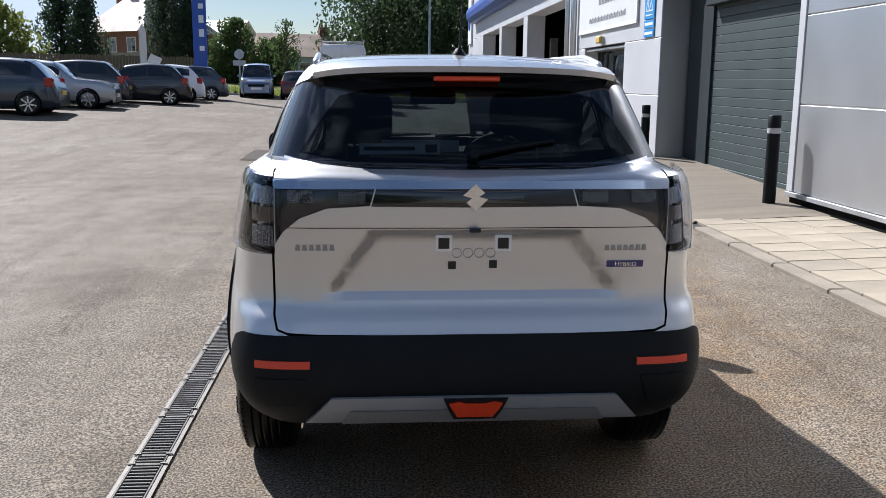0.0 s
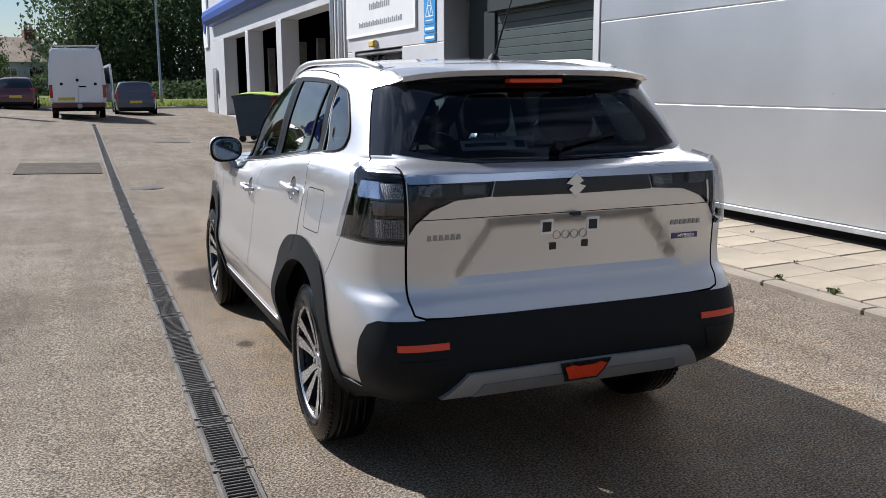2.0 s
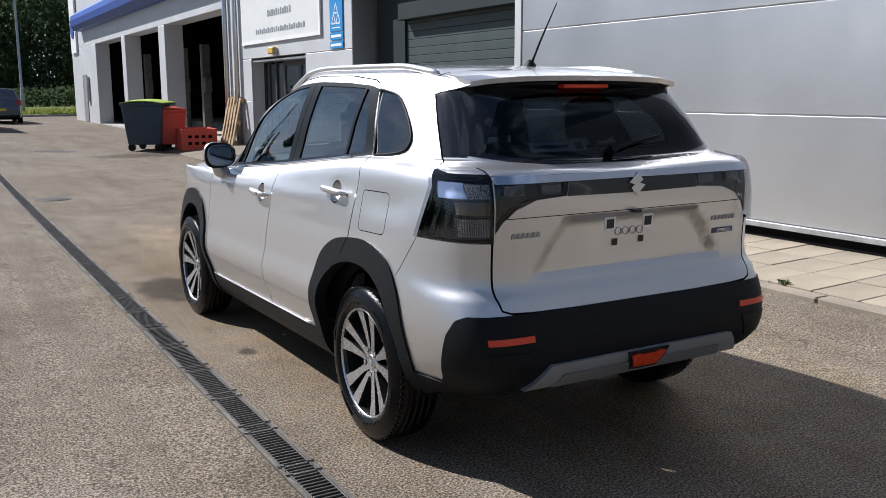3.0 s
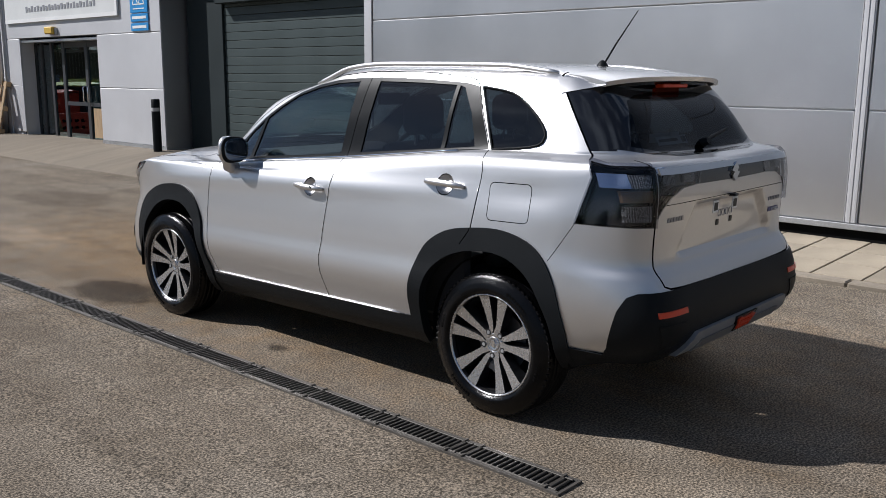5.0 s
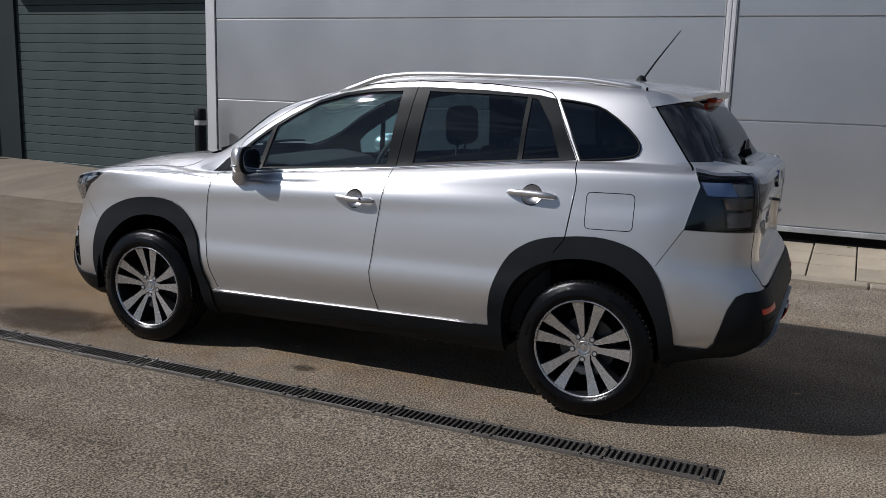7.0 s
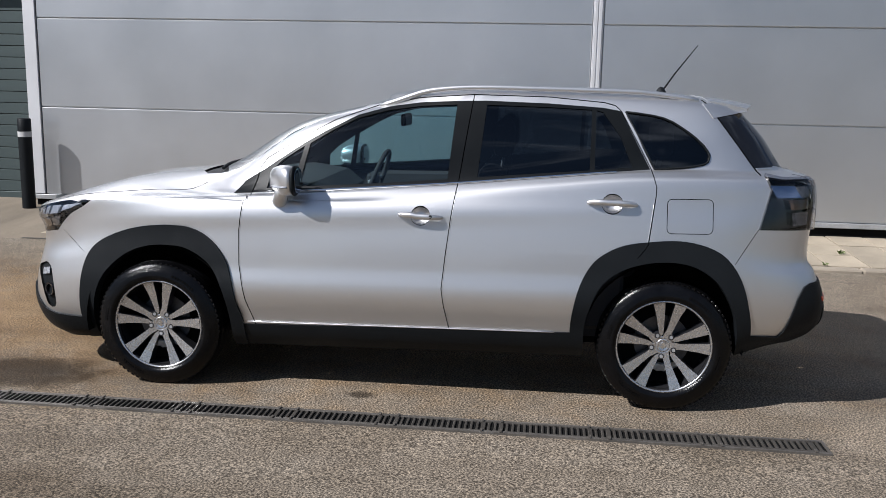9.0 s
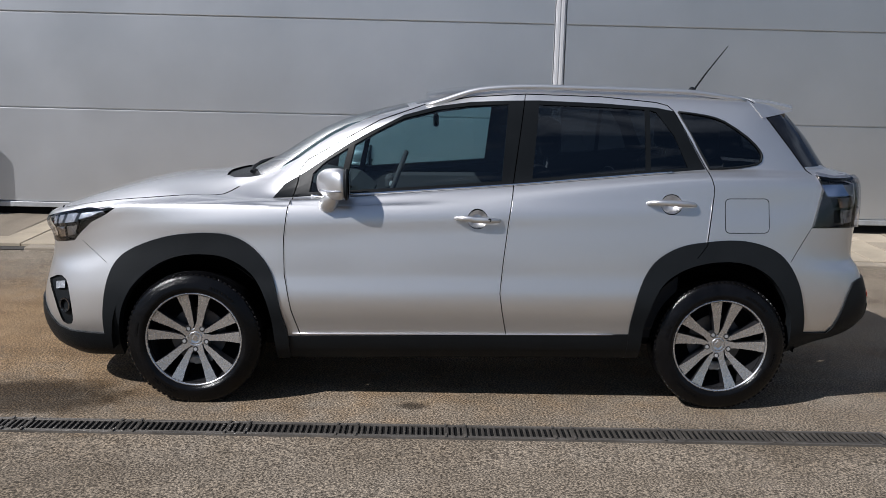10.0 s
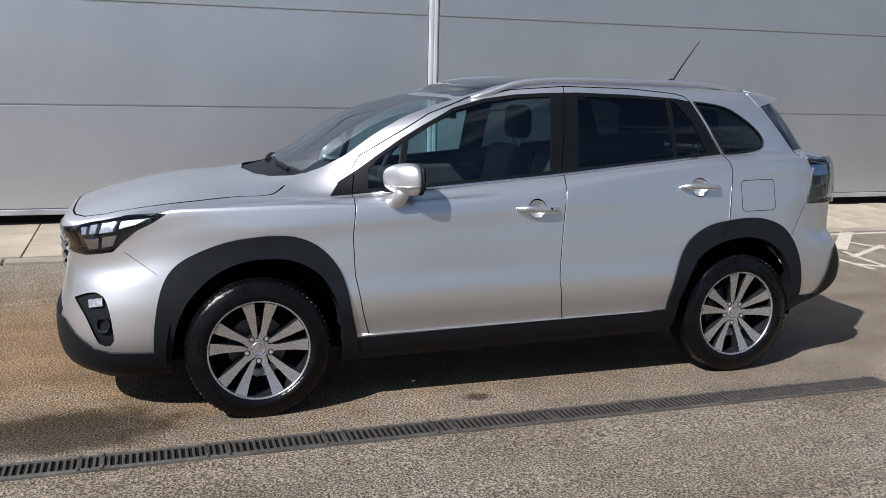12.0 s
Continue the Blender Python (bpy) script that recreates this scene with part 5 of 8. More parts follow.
# ---- front ----
for side in (0, 1):
    bm = panel(GROUPS.get("headlamp", ()), -0.045, 0.002)
    if side:
        flipped(bm)
    part("lamp_housing", bm, GLOSS_BLACK, car)
    for cell in LAMP_CELLS:
        bm = panel([f for f in GROUPS.get("headlamp", ()) if inside(cell, f.calc_center_median().y, f.calc_center_median().z)], -0.010, 0.02)
        if side:
            flipped(bm)
        part("lamp_element", bm, GUIDE if cell in LAMP_CELLS[:4] else CHROME, car)
    rows = [[flank(3.266 + 0.060 * i / 3, 0.548 + 0.034 * j / 2 - 0.004 * i, 0.002) for i in range(4)] for j in range(3)]
    bm = slab(rows, (0.012, 0, 0))
    if side:
        flipped(bm)
    part("fog_lamp", bm, GUIDE, car, "clear front fog lamp")
    bm = bmesh.new()
    c = flank(3.272, 0.462, -0.002)
    aim = (flank(3.272, 0.462, 0.02) - c).normalized()
    lathe(bm, [(0.026, -0.03), (0.028, 0.004), (0.036, 0.006), (0.038, 0.0), (0.036, -0.03)], 22, "Z")
    bmesh.ops.transform(bm, matrix=Matrix.Translation(c) @ aim.to_track_quat("Z", "Y").to_matrix().to_4x4(), verts=bm.verts)
    if side:
        flipped(bm)
    part("fog_ring", bm, GLOSS_BLACK, car)
for k in range(5):
    bm = bmesh.new()
    z = 0.65 + 0.045 * k
    tube(bm, [Vector((x, 3.47 - 0.28 * x * x, z)) for x in (-0.36, -0.2, 0, 0.2, 0.36)], 0.009, 6)
    part("grille_bar", bm, CHROME if k == 3 else GLOSS_BLACK, car)
for x0, x1 in ((-0.40, 0.05), (0.08, 0.42)):
    bm = bmesh.new()
    tube(bm, [over(x0 + (x1 - x0) * u, 2.43 - 0.04 * u - 0.30 * abs(x0 + (x1 - x0) * u) ** 2, 0.004) for u in (0, 0.25, 0.5, 0.75, 1)], [0.010, 0.010, 0.009, 0.008, 0.006], 6)
    part("wiper", bm, BLACK_PLASTIC, car)

# ---- wheels ----
def wheel_at(wx, wy, turn):
    """A tyre on a machined five-twin-spoke rim; the face looks to -x."""
    sgn = -1 if wx < 0 else 1
    root = new("wheel")
    root.parent = car
    root.matrix_basis = Matrix.Translation((wx, wy, 0.322 if wy else 0.287)) @ (Matrix.Identity(4) if sgn < 0 else pose(0, 0, 0, 0, 0, 180)) @ pose(0, 0, 0, turn, 0, 0)
    bm = bmesh.new()
    w = 0.1075
    prof = [(0.226, -0.080), (0.237, -0.096), (0.250, -0.1055), (0.262, -0.1085), (0.266, -0.1065), (0.285, -0.106), (0.289, -0.103), (0.305, -0.0985), (0.319, -0.089), (0.327, -0.078)]
    for g in (-0.045, -0.015, 0.015, 0.045):
        prof += [(0.3325, g - 0.008), (0.3325, g - 0.0045), (0.325, g - 0.004), (0.325, g + 0.004), (0.3325, g + 0.0045), (0.3325, g + 0.008)]
    prof += [(0.327, 0.080), (0.300, 0.102), (0.245, 0.1075), (0.212, 0.085)]
    lathe(bm, prof, 64)
    part("tyre", bm, RUBBER, root, smooth=True)
    bm = bmesh.new()
    lathe(bm, [(0.228, -0.088), (0.2265, -0.095), (0.221, -0.0955), (0.217, -0.088), (0.211, -0.05), (0.206, 0.08)], 64)
    for f in bm.faces:
        if f.calc_center_median().x > -0.088:
            f.material_index = 1
    part("rim", bm, [ALLOY, ALLOY_DARK], root, "machined silver rim edge", smooth=True).scale = (1, 1.04, 1.04)
    bm = bmesh.new()
    lathe(bm, [(0.2135, -0.07), (0.209, 0.02), (0.10, 0.03), (0.01, 0.03)], 40)
    part("barrel", bm, DEEP_BLACK, root).scale = (1, 1.04, 1.04)
    bm = bmesh.new()
    lathe(bm, [(0.138, 0.012), (0.138, 0.004), (0.06, 0.004)], 40)
    part("brake_disc", bm, varied("worn_disc", (0.10, 0.10, 0.105), 0.4, 0.2, 20, 90, metal=0.7), root)

    def pol(r, a):
        return (r * math.cos(radians(a)), r * math.sin(radians(a)))

    for i in range(5):
        phi = 92 + 72 * i
        for outline in ([pol(0.030, phi - 20), pol(0.055, phi - 4), pol(0.08, phi + 5), pol(0.115, phi + 6), pol(0.16, phi + 6), pol(0.217, phi + 6), pol(0.217, phi + 20.5), pol(0.16, phi + 20.5), pol(0.115, phi + 22), pol(0.08, phi + 25), pol(0.06, phi + 31), pol(0.03, phi + 50)],
                        [pol(0.035, phi - 40), pol(0.060, phi - 7), pol(0.08, phi - 5.5), pol(0.115, phi - 6), pol(0.16, phi - 6), pol(0.217, phi - 6.5), pol(0.217, phi - 21), pol(0.16, phi - 20.5), pol(0.115, phi - 21.5), pol(0.08, phi - 23), pol(0.055, phi - 28)]):
            bm = bmesh.new()
            a = [bm.verts.new((-0.056 - 0.034 * min(1.0, math.hypot(y, z) / 0.217) ** 1.5, y, z)) for y, z in outline]
            b = [bm.verts.new((-0.012, y * 0.985, z * 0.985)) for y, z in outline]
            bm.faces.new(a)
            for k in range(len(a)):
                f = bm.faces.new((a[k], a[(k + 1) % len(a)], b[(k + 1) % len(a)], b[k]))
                f.material_index = 1
            bmesh.ops.recalc_face_normals(bm, faces=bm.faces)
            bmesh.ops.triangulate(bm, faces=[f for f in bm.faces if len(f.verts) > 4])
            part("spoke", bm, [ALLOY, ALLOY_DARK], root).scale = (1, 1.04, 1.04)
        bm = bmesh.new()
        y, z = pol(0.057, phi + 36)
        cyl(bm, (-0.0635, y, z), (-0.02, y, z), 0.0095, 0.0095, 6)
        part("wheel_nut", bm, STEEL, root)
        bm = bmesh.new()
        cyl(bm, (-0.0615, y, z), (-0.02, y, z), 0.0145, 0.0145, 16)
        part("nut_recess", bm, ALLOY_DARK, root)
    bm = bmesh.new()
    lathe(bm, [(0.052, -0.02), (0.050, -0.0545), (0.046, -0.0585), (0.036, -0.0595), (0.0345, -0.057)], 40)
    part("hub", bm, ALLOY, root, smooth=True)
    bm = bmesh.new()
    lathe(bm, [(0.034, -0.05), (0.033, -0.0605), (0.028, -0.062), (0.026, -0.0605), (0.0, -0.0605)], 32)
    cap = part("centre_cap", bm, ALLOY, root, smooth=True)
    bm = bmesh.new()
    prism(bm, [(a * 0.42, b * 0.42) for a, b in ((0, 0.042), (0.030, 0.014), (0.012, 0.002), (0.040, -0.006), (0.0, -0.044), (-0.030, -0.016), (-0.012, -0.003), (-0.040, 0.006))], "X", -0.0635, -0.060)
    part("cap_emblem", bm, CHROME, cap)
    bm = bmesh.new()
    for i in range(72):
        a = 2 * math.pi * i / 72
        box(bm, -0.0875, -0.070, -0.0085, 0.0085, 0.311, 0.3285, bevel=0.002, m=Matrix.Rotation(a, 4, "X"))
    part("tread_lug", bm, RUBBER, root)
    tagged(root.children[-1], kind="stuff")
    bm = bmesh.new()
    for start, count, r in ((20, 9, 0.279), (95, 5, 0.279), (200, 9, 0.279), (275, 5, 0.279), (140, 12, 0.258), (320, 12, 0.258)):
        for k in range(count):
            box(bm, -0.1095, -0.104, -0.0042, 0.0042, r - 0.006, r + 0.006, m=Matrix.Rotation(radians(start + k * 3.1), 4, "X"))
    tagged(part("sidewall_mark", bm, RUBBER, root), kind="stuff")
    bm = bmesh.new()
    for i in range(3):
        box(bm, -0.035, -0.006, -0.05, 0.05, 0.10, 0.14, bevel=0.008, m=Matrix.Rotation(radians(150 + 18 * i), 4, "X"))
    part("brake_caliper", bm, STEEL, root)
    return root


wheel_at(-0.737, 0.0, 4)
wheel_at(-0.7675, 2.6, 0)
wheel_at(0.737, 0.0, 30)
wheel_at(0.7675, 2.6, 12)

# ---- cabin ----
def cushion(bm, x0, x1, y0, y1, z0, z1, r=0.05, lean=0.0):
    vs = box(bm, x0, x1, y0, y1, z0, z1, bevel=r, steps=4)
    if lean:
        bmesh.ops.rotate(bm, cent=((x0 + x1) / 2, (y0 + y1) / 2, z0), matrix=Matrix.Rotation(radians(lean), 3, "X"), verts=[v for v in bm.verts])


def seat(x0, x1, y, rests):
    bm = bmesh.new()
    cushion(bm, x0, x1, y, y + 0.52, 0.42, 0.60)
    root = part("seat", bm, SEAT, car, "dark fabric seat", smooth=False)
    bm = bmesh.new()
    cushion(bm, x0, x1, y - 0.06, y + 0.08, 0.58, 1.17, 0.06, 16)
    part("backrest", bm, SEAT, root, smooth=True)
    for rx in rests:
        bm = bmesh.new()
        cushion(bm, rx - 0.13, rx + 0.13, y - 0.25, y - 0.14, 1.185, 1.39, 0.052)
        part("headrest", bm, SEAT, root, smooth=True)
        bm = bmesh.new()
        for dx in (-0.05, 0.05):
            cyl(bm, (rx + dx, y - 0.18, 1.12), (rx + dx, y - 0.195, 1.2), 0.007, seg=8)
        part("headrest_post", bm, STEEL, root)


seat(-0.60, -0.12, 1.02, (-0.37,))
seat(0.12, 0.60, 1.02, (0.37,))
seat(-0.60, 0.60, 0.20, (-0.38, 0.38))
bm = bmesh.new()
prism(bm, [(2.28, 0.55), (2.28, 1.05), (2.1, 1.065), (1.88, 1.03), (1.78, 0.95), (1.82, 0.75), (1.95, 0.55)], "X", -0.52, 0.52)
part("dashboard", bm, SEAT, car)
bm = bmesh.new()
rings = []
for i in range(36):
    a = 2 * math.pi * i / 36
    rings.append([bm.verts.new(Vector((0.38 + (0.185 + 0.016 * math.cos(b)) * math.cos(a), 1.66 + 0.016 * math.sin(b) - 0.36 * 0.185 * math.sin(a), 0.98 + (0.185 + 0.016 * math.cos(b)) * math.sin(a) * 0.93))) for b in [2 * math.pi * k / 8 for k in range(8)]])
for i in range(36):
    for k in range(8):
        bm.faces.new((rings[i][k], rings[(i + 1) % 36][k], rings[(i + 1) % 36][(k + 1) % 8], rings[i][(k + 1) % 8]))
bmesh.ops.recalc_face_normals(bm, faces=bm.faces)
sw = part("steering_wheel", bm, SEAT, car, smooth=True)
part("airbag_hub", boxed(0.30, 0.46, 1.66, 1.72, 0.93, 1.02, bevel=0.02), SEAT, sw)
part("spoke_bar", boxed(0.20, 0.56, 1.665, 1.69, 0.965, 0.985, bevel=0.004), SKID, sw)
part("cabin_floor", boxed(-0.72, 0.72, -0.4, 2.2, 0.30, 0.34), SEAT, car)
part("door_card", boxed(-0.745, -0.70, 0.2, 2.1, 0.34, 1.0, bevel=0.02), SEAT, car)
part("door_card", boxed(0.70, 0.745, 0.2, 2.1, 0.34, 1.0, bevel=0.02), SEAT, car)
bm = bmesh.new()
cushion(bm, -0.125, 0.125, 1.40, 1.43, 1.33, 1.40, 0.012)
part("rear_view_mirror", bm, BLACK_PLASTIC, car)
part("shelf_label", boxed(-0.297, -0.03, -0.475, -0.472, 1.184, 1.224), material("grey_label", (0.55, 0.58, 0.62), 0.5), car, "pale paper label in the rear window")

# ---- the yard ----
GREEN_LID = varied("lime_plastic", (0.33, 0.46, 0.06), 0.5, 0.1, 4, 80)
BIN_GREY = varied("slate_plastic", (0.022, 0.042, 0.070), 0.45, 0.15, 3, 80)
RED_PLASTIC = varied("red_plastic", (0.50, 0.055, 0.03), 0.45, 0.12, 3, 80)
PALLET_WOOD = varied("pallet_wood", (0.36, 0.25, 0.14), 0.8, 0.25, 3, 50, 0.3, stretch=(6, 6, 1))
YELLOW = varied("yellow_plastic", (0.55, 0.36, 0.06), 0.5, 0.1, 4, 60)
SIGN_BLUE = varied("sign_blue", (0.025, 0.24, 0.55), 0.4, 0.05, 3, 60)
PALE_SIGN = varied("faded_white_sign", (0.66, 0.67, 0.66), 0.45, 0.05, 1.5, 40)
SIGN_TEXT = material("faded_grey_print", (0.22, 0.23, 0.25), 0.6)
LINE_WHITE = varied("worn_white_line", (0.40, 0.36, 0.29), 0.8, 0.2, 9, 90, 0.2)
PLATE_YELLOW = material("yellow_plate", (0.62, 0.45, 0.04), 0.4)


def drain_x(y):
    return -0.772 - 0.004 * (y - 2.57)


def drain():
    """A channel drain: a steel rail on each side and cast grates of slats between them."""
    root = empty("channel_drain", Matrix.Translation((drain_x(2.6), 2.6, 0)), "cast iron grates in a steel-edged channel drain", "drain", kind="structure")
    o = Vector((drain_x(2.6), 2.6, 0))
    for side in (-1, 1):
        bm = bmesh.new()
        ys = [2.6 + i * 0.5 for i in range(60)]
        w0, w1 = 0.062, 0.078
        a = [bm.verts.new(Vector((drain_x(y) + side * w0, y, ground_z(drain_x(y), y) + 0.011)) - o) for y in ys]
        b = [bm.verts.new(Vector((drain_x(y) + side * w1, y, ground_z(drain_x(y), y) + 0.011)) - o) for y in ys]
        c = [bm.verts.new(Vector((drain_x(y) + side * w0, y, ground_z(drain_x(y), y) - 0.03)) - o) for y in ys]
        d = [bm.verts.new(Vector((drain_x(y) + side * w1, y, ground_z(drain_x(y), y) - 0.01)) - o) for y in ys]
        for p, q in ((a, b), (c, a), (b, d)):
            for i in range(len(ys) - 1):
                bm.faces.new((p[i], q[i], q[i + 1], p[i + 1]))
        bmesh.ops.recalc_face_normals(bm, faces=bm.faces)
        part("edge_rail", bm, STEEL_DARK, root)
    bm = bmesh.new()
    ys = [2.6 + i * 0.5 for i in range(60)]
    a = [bm.verts.new(Vector((drain_x(y) - 0.0615, y, ground_z(drain_x(y), y) + 0.0045)) - o) for y in ys]
    b = [bm.verts.new(Vector((drain_x(y) + 0.0615, y, ground_z(drain_x(y), y) + 0.0045)) - o) for y in ys]
    for i in range(len(ys) - 1):
        bm.faces.new((a[i], b[i], b[i + 1], a[i + 1]))
    # black strip laid just above the ground stands in for the channel's dark depth
    part("channel", bm, DEEP_BLACK, root)
    end = boxed(-0.08, 0.08, -0.012, 0.0, -0.02, 0.010)
    e = part("end_cap", end, STEEL_DARK, root)
    e.location = (0, 0, ground_z(drain_x(2.6), 2.6))
    # one grate: side rails, thick rounded slats and two slim ribs under them
    bm = bmesh.new()
    for x0, x1 in ((-0.061, -0.052), (0.052, 0.061)):
        box(bm, x0, x1, 0.0, 0.495, -0.020, 0.0, bevel=0.002)
    for x in (-0.018, 0.018):
        box(bm, x - 0.003, x + 0.003, 0.004, 0.491, -0.022, -0.010)
    n = 18
    for i in range(n):
        y = 0.012 + i * (0.471 / (n - 1))
        wide = 0.011 if i in (1, n - 2) else 0.0068
        box(bm, -0.052, 0.052, y - wide, y + wide, -0.022, -0.0005, bevel=0.003)
    first = part("grate", bm, CAST_IRON, root)
    for i in range(56):
        y = 2.612 + i * 0.5
        ob = first if i == 0 else new("grate", first.data)
        ob.parent = root
        z0, z1 = ground_z(drain_x(y), y), ground_z(drain_x(y + 0.5), y + 0.5)
        ob.matrix_basis = Matrix.Translation(Vector((drain_x(y), y, z0 + 0.013 + random.uniform(-0.0015, 0.0015))) - o) @ pose(0, 0, 0, math.degrees(math.atan2(z1 - z0, 0.5)), 0, math.degrees(math.atan(0.004)))
    clip = boxed(-0.014, 0.014, -0.005, 0.005, 0.0, 0.004)
    cm = part("clip", clip, STEEL_DARK, root)
    k = 0
    for i in range(24):
        for dy in (0.045, 0.455):
            for side in (-1, 1):
                y = 2.612 + i * 0.5 + dy
                ob = cm if k == 0 else new("clip", cm.data)
                ob.parent = root
                ob.location = Vector((drain_x(y) + side * 0.062, y, ground_z(drain_x(y), y) + 0.0145)) - o
                k += 1
    return root


STEEL_DARK = varied("weathered_steel", (0.15, 0.137, 0.122), 0.58, 0.3, 6, 80, 0.2, metal=0.6)
drain()


def bollard(x, y, z0, z1, label):
    root = empty("bollard", Matrix.Translation((x, y, z0)), label, "bollard", group="bollards by the workshop")
    h = z1 - z0
    bm = bmesh.new()
    lathe(bm, [(0.072, -0.05), (0.072, h - 0.205)], 28, "Z")
    part("post", bm, BLACK_PLASTIC, root, smooth=True)
    bm = bmesh.new()
    lathe(bm, [(0.0735, h - 0.204), (0.0735, h - 0.145)], 28, "Z")
    part("band", bm, varied("grey_reflective_band", (0.45, 0.45, 0.45), 0.5, 0.1, 5, 80), root, "grey reflective band", smooth=True)
    bm = bmesh.new()
    lathe(bm, [(0.072, h - 0.144), (0.072, h - 0.012), (0.062, h), (0.0, h)], 28, "Z")
    part("cap", bm, BLACK_PLASTIC, root, smooth=True)


bollard(4.60, 9.69, pavement_z(4.60, 9.69), 1.10, "black plastic bollard with grey band beside the shutter")
bollard(4.63, 14.76, pavement_z(4.63, 14.76), 1.08, "black plastic bollard with grey band at the wall corner")

# signs
sign = empty("notice_board", Matrix.Translation((SIGN_X - 0.03, 18.55, 3.15)), "faded white sign board with grey print", "sign")
part("board", boxed(-0.02, 0.015, -2.36, 2.42, -0.63, 0.75, bevel=0.004), PALE_SIGN, sign)
part("border", boxed(-0.026, -0.021, -2.36, 2.42, -0.63, -0.56), WHITE, sign)
part("border", boxed(-0.026, -0.021, -2.36, -2.29, -0.559, 0.75), WHITE, sign)
def word_bars(y0, y1, z0, z1, count):
    step = (y1 - y0) / count
    for i in range(count):
        part("print_bar", boxed(-0.0255, -0.021, y0 + step * (i + 0.18), y0 + step * (i + 0.82), z0, z1 - (0.025 if i % 2 else 0.0)), SIGN_TEXT, sign)
word_bars(-1.60, 1.40, -0.43, -0.32, 23)
word_bars(-0.85, 0.60, -0.09, 0.05, 11)
blue = empty("blue_sign", Matrix.Translation((SIGN_X - 0.025, 15.47, 2.66)) @ Matrix.Scale(0.93, 4), "blue sign with three white triangles and two blue notices below", "sign")
part("board", boxed(-0.012, 0.012, -0.31, 0.31, -0.13, 0.62, bevel=0.003), SIGN_BLUE, blue)
for y, z in ((0.0, 0.22), (-0.11, 0.02), (0.11, 0.02)):
    bm = bmesh.new()
    for k, (a, b) in enumerate((((-0.10, 0.0), (0.10, 0.0)), ((0.10, 0.0), (0.0, 0.19)), ((0.0, 0.19), (-0.10, 0.0)))):
        p, q = Vector((0, *a)), Vector((0, *b))
        d = (q - p).normalized()
        w = Vector((0, -d.z, d.y)) * 0.012
        box_pts = [p - w, q - w, q + w, p + w]
        lo = [bm.verts.new(v + Vector((-0.0165, y, z))) for v in box_pts]
        hi = [bm.verts.new(v + Vector((-0.0125, y, z))) for v in box_pts]
        bm.faces.new(lo)
        for i in range(4):
            bm.faces.new((lo[i], lo[(i + 1) % 4], hi[(i + 1) % 4], hi[i]))
    part("triangle", bm, WHITE, blue)
for z0, z1 in ((-0.29, -0.15), (-0.46, -0.32)):
    part("notice", boxed(-0.010, 0.010, -0.31, 0.31, z0, z1, bevel=0.002), SIGN_BLUE, blue)
    part("print_bar", boxed(-0.0145, -0.0105, -0.25, 0.25, z0 + 0.045, z1 - 0.045), WHITE, blue)
part("print_bar", boxed(-0.0165, -0.0125, -0.2, 0.2, -0.07, -0.05), WHITE, blue)

# entrance
PORCH_X = SIGN_X + 0.34
ent = empty("door_1", Matrix.Translation((PORCH_X, 18.72, 0.10)) @ Matrix.Scale(0.92, 4), "glazed double entrance door in a dark porch", "door", kind="structure")
DARK_FRAME = varied("dark_frame", (0.035, 0.038, 0.042), 0.45, 0.1, 4, 80)
part("reveal", boxed(-0.36, 0.05, -1.83, -1.80, -0.5, 2.2), WALL_LIGHT, ent)
part("reveal", boxed(-0.36, 0.05, 1.97, 2.0, -0.5, 2.2), DARK_FRAME, ent)
part("soffit", boxed(-0.34, 0.05, -1.79, 1.96, 2.2, 2.25), WALL_GREY, ent)
for y0, y1 in ((-1.79, -1.70), (-0.62, -0.50), (0.45, 0.57), (1.05, 1.15), (1.55, 1.65), (1.88, 1.96)):
    part("mullion", boxed(-0.03, 0.03, y0, y1, -0.05, 2.2), DARK_FRAME, ent)
for z0, z1 in ((-0.05, 0.10), (0.82, 0.90), (2.08, 2.199)):
    part("rail", boxed(-0.025, 0.025, -1.69, 0.44, z0, z1), DARK_FRAME, ent)
part("glazing", boxed(-0.005, 0.005, -1.7, 1.9, 0.0, 2.15), GLASS_CLEAR, ent)
part("hall_wall", boxed(1.2, 1.3, -1.8, 1.96, -0.3, 2.3), varied("beige_hall_wall", (0.30, 0.24, 0.17), 0.8, 0.2, 1.2, 30), ent)
part("hall_floor", boxed(0.06, 1.2, -1.83, 1.99, -0.35, -0.30), CONCRETE, ent)
for y in (-0.66, -0.46):
    bm = bmesh.new()
    tube(bm, [(-0.03, y, 1.25), (-0.09, y, 1.23), (-0.09, y, 0.93), (-0.03, y, 0.91)], 0.014, 8)
    part("pull_handle", bm, CHROME, ent, smooth=True)
part("poster", boxed(-0.012, -0.006, -1.55, -0.72, 0.15, 0.78), PALLET_WOOD, ent, "brown paper poster on the glass")
lamp = empty("wall_lamp", Matrix.Translation((SIGN_X - 0.02, 18.85, 2.32)), "small yellow bulkhead lamp over the entrance", "lamp")
part("housing", boxed(-0.10, 0.01, -0.17, 0.17, -0.06, 0.08, bevel=0.02), YELLOW, lamp)
part("bracket", boxed(-0.05, 0.01, -0.20, -0.171, -0.08, 0.06), STEEL, lamp)
for i, y in enumerate((21.3, 22.1)):
    bm = bmesh.new()
    cyl(bm, (0, 0, -0.2), (0, 0, 6.2), 0.06, seg=14)
    pipe = thing("downpipe", bm, WALL_GREY, "grey metal rainwater downpipe on the workshop wall", "pipe", Matrix.Translation((SIGN_X - 0.10, y, 0)), group="downpipes", smooth=True)

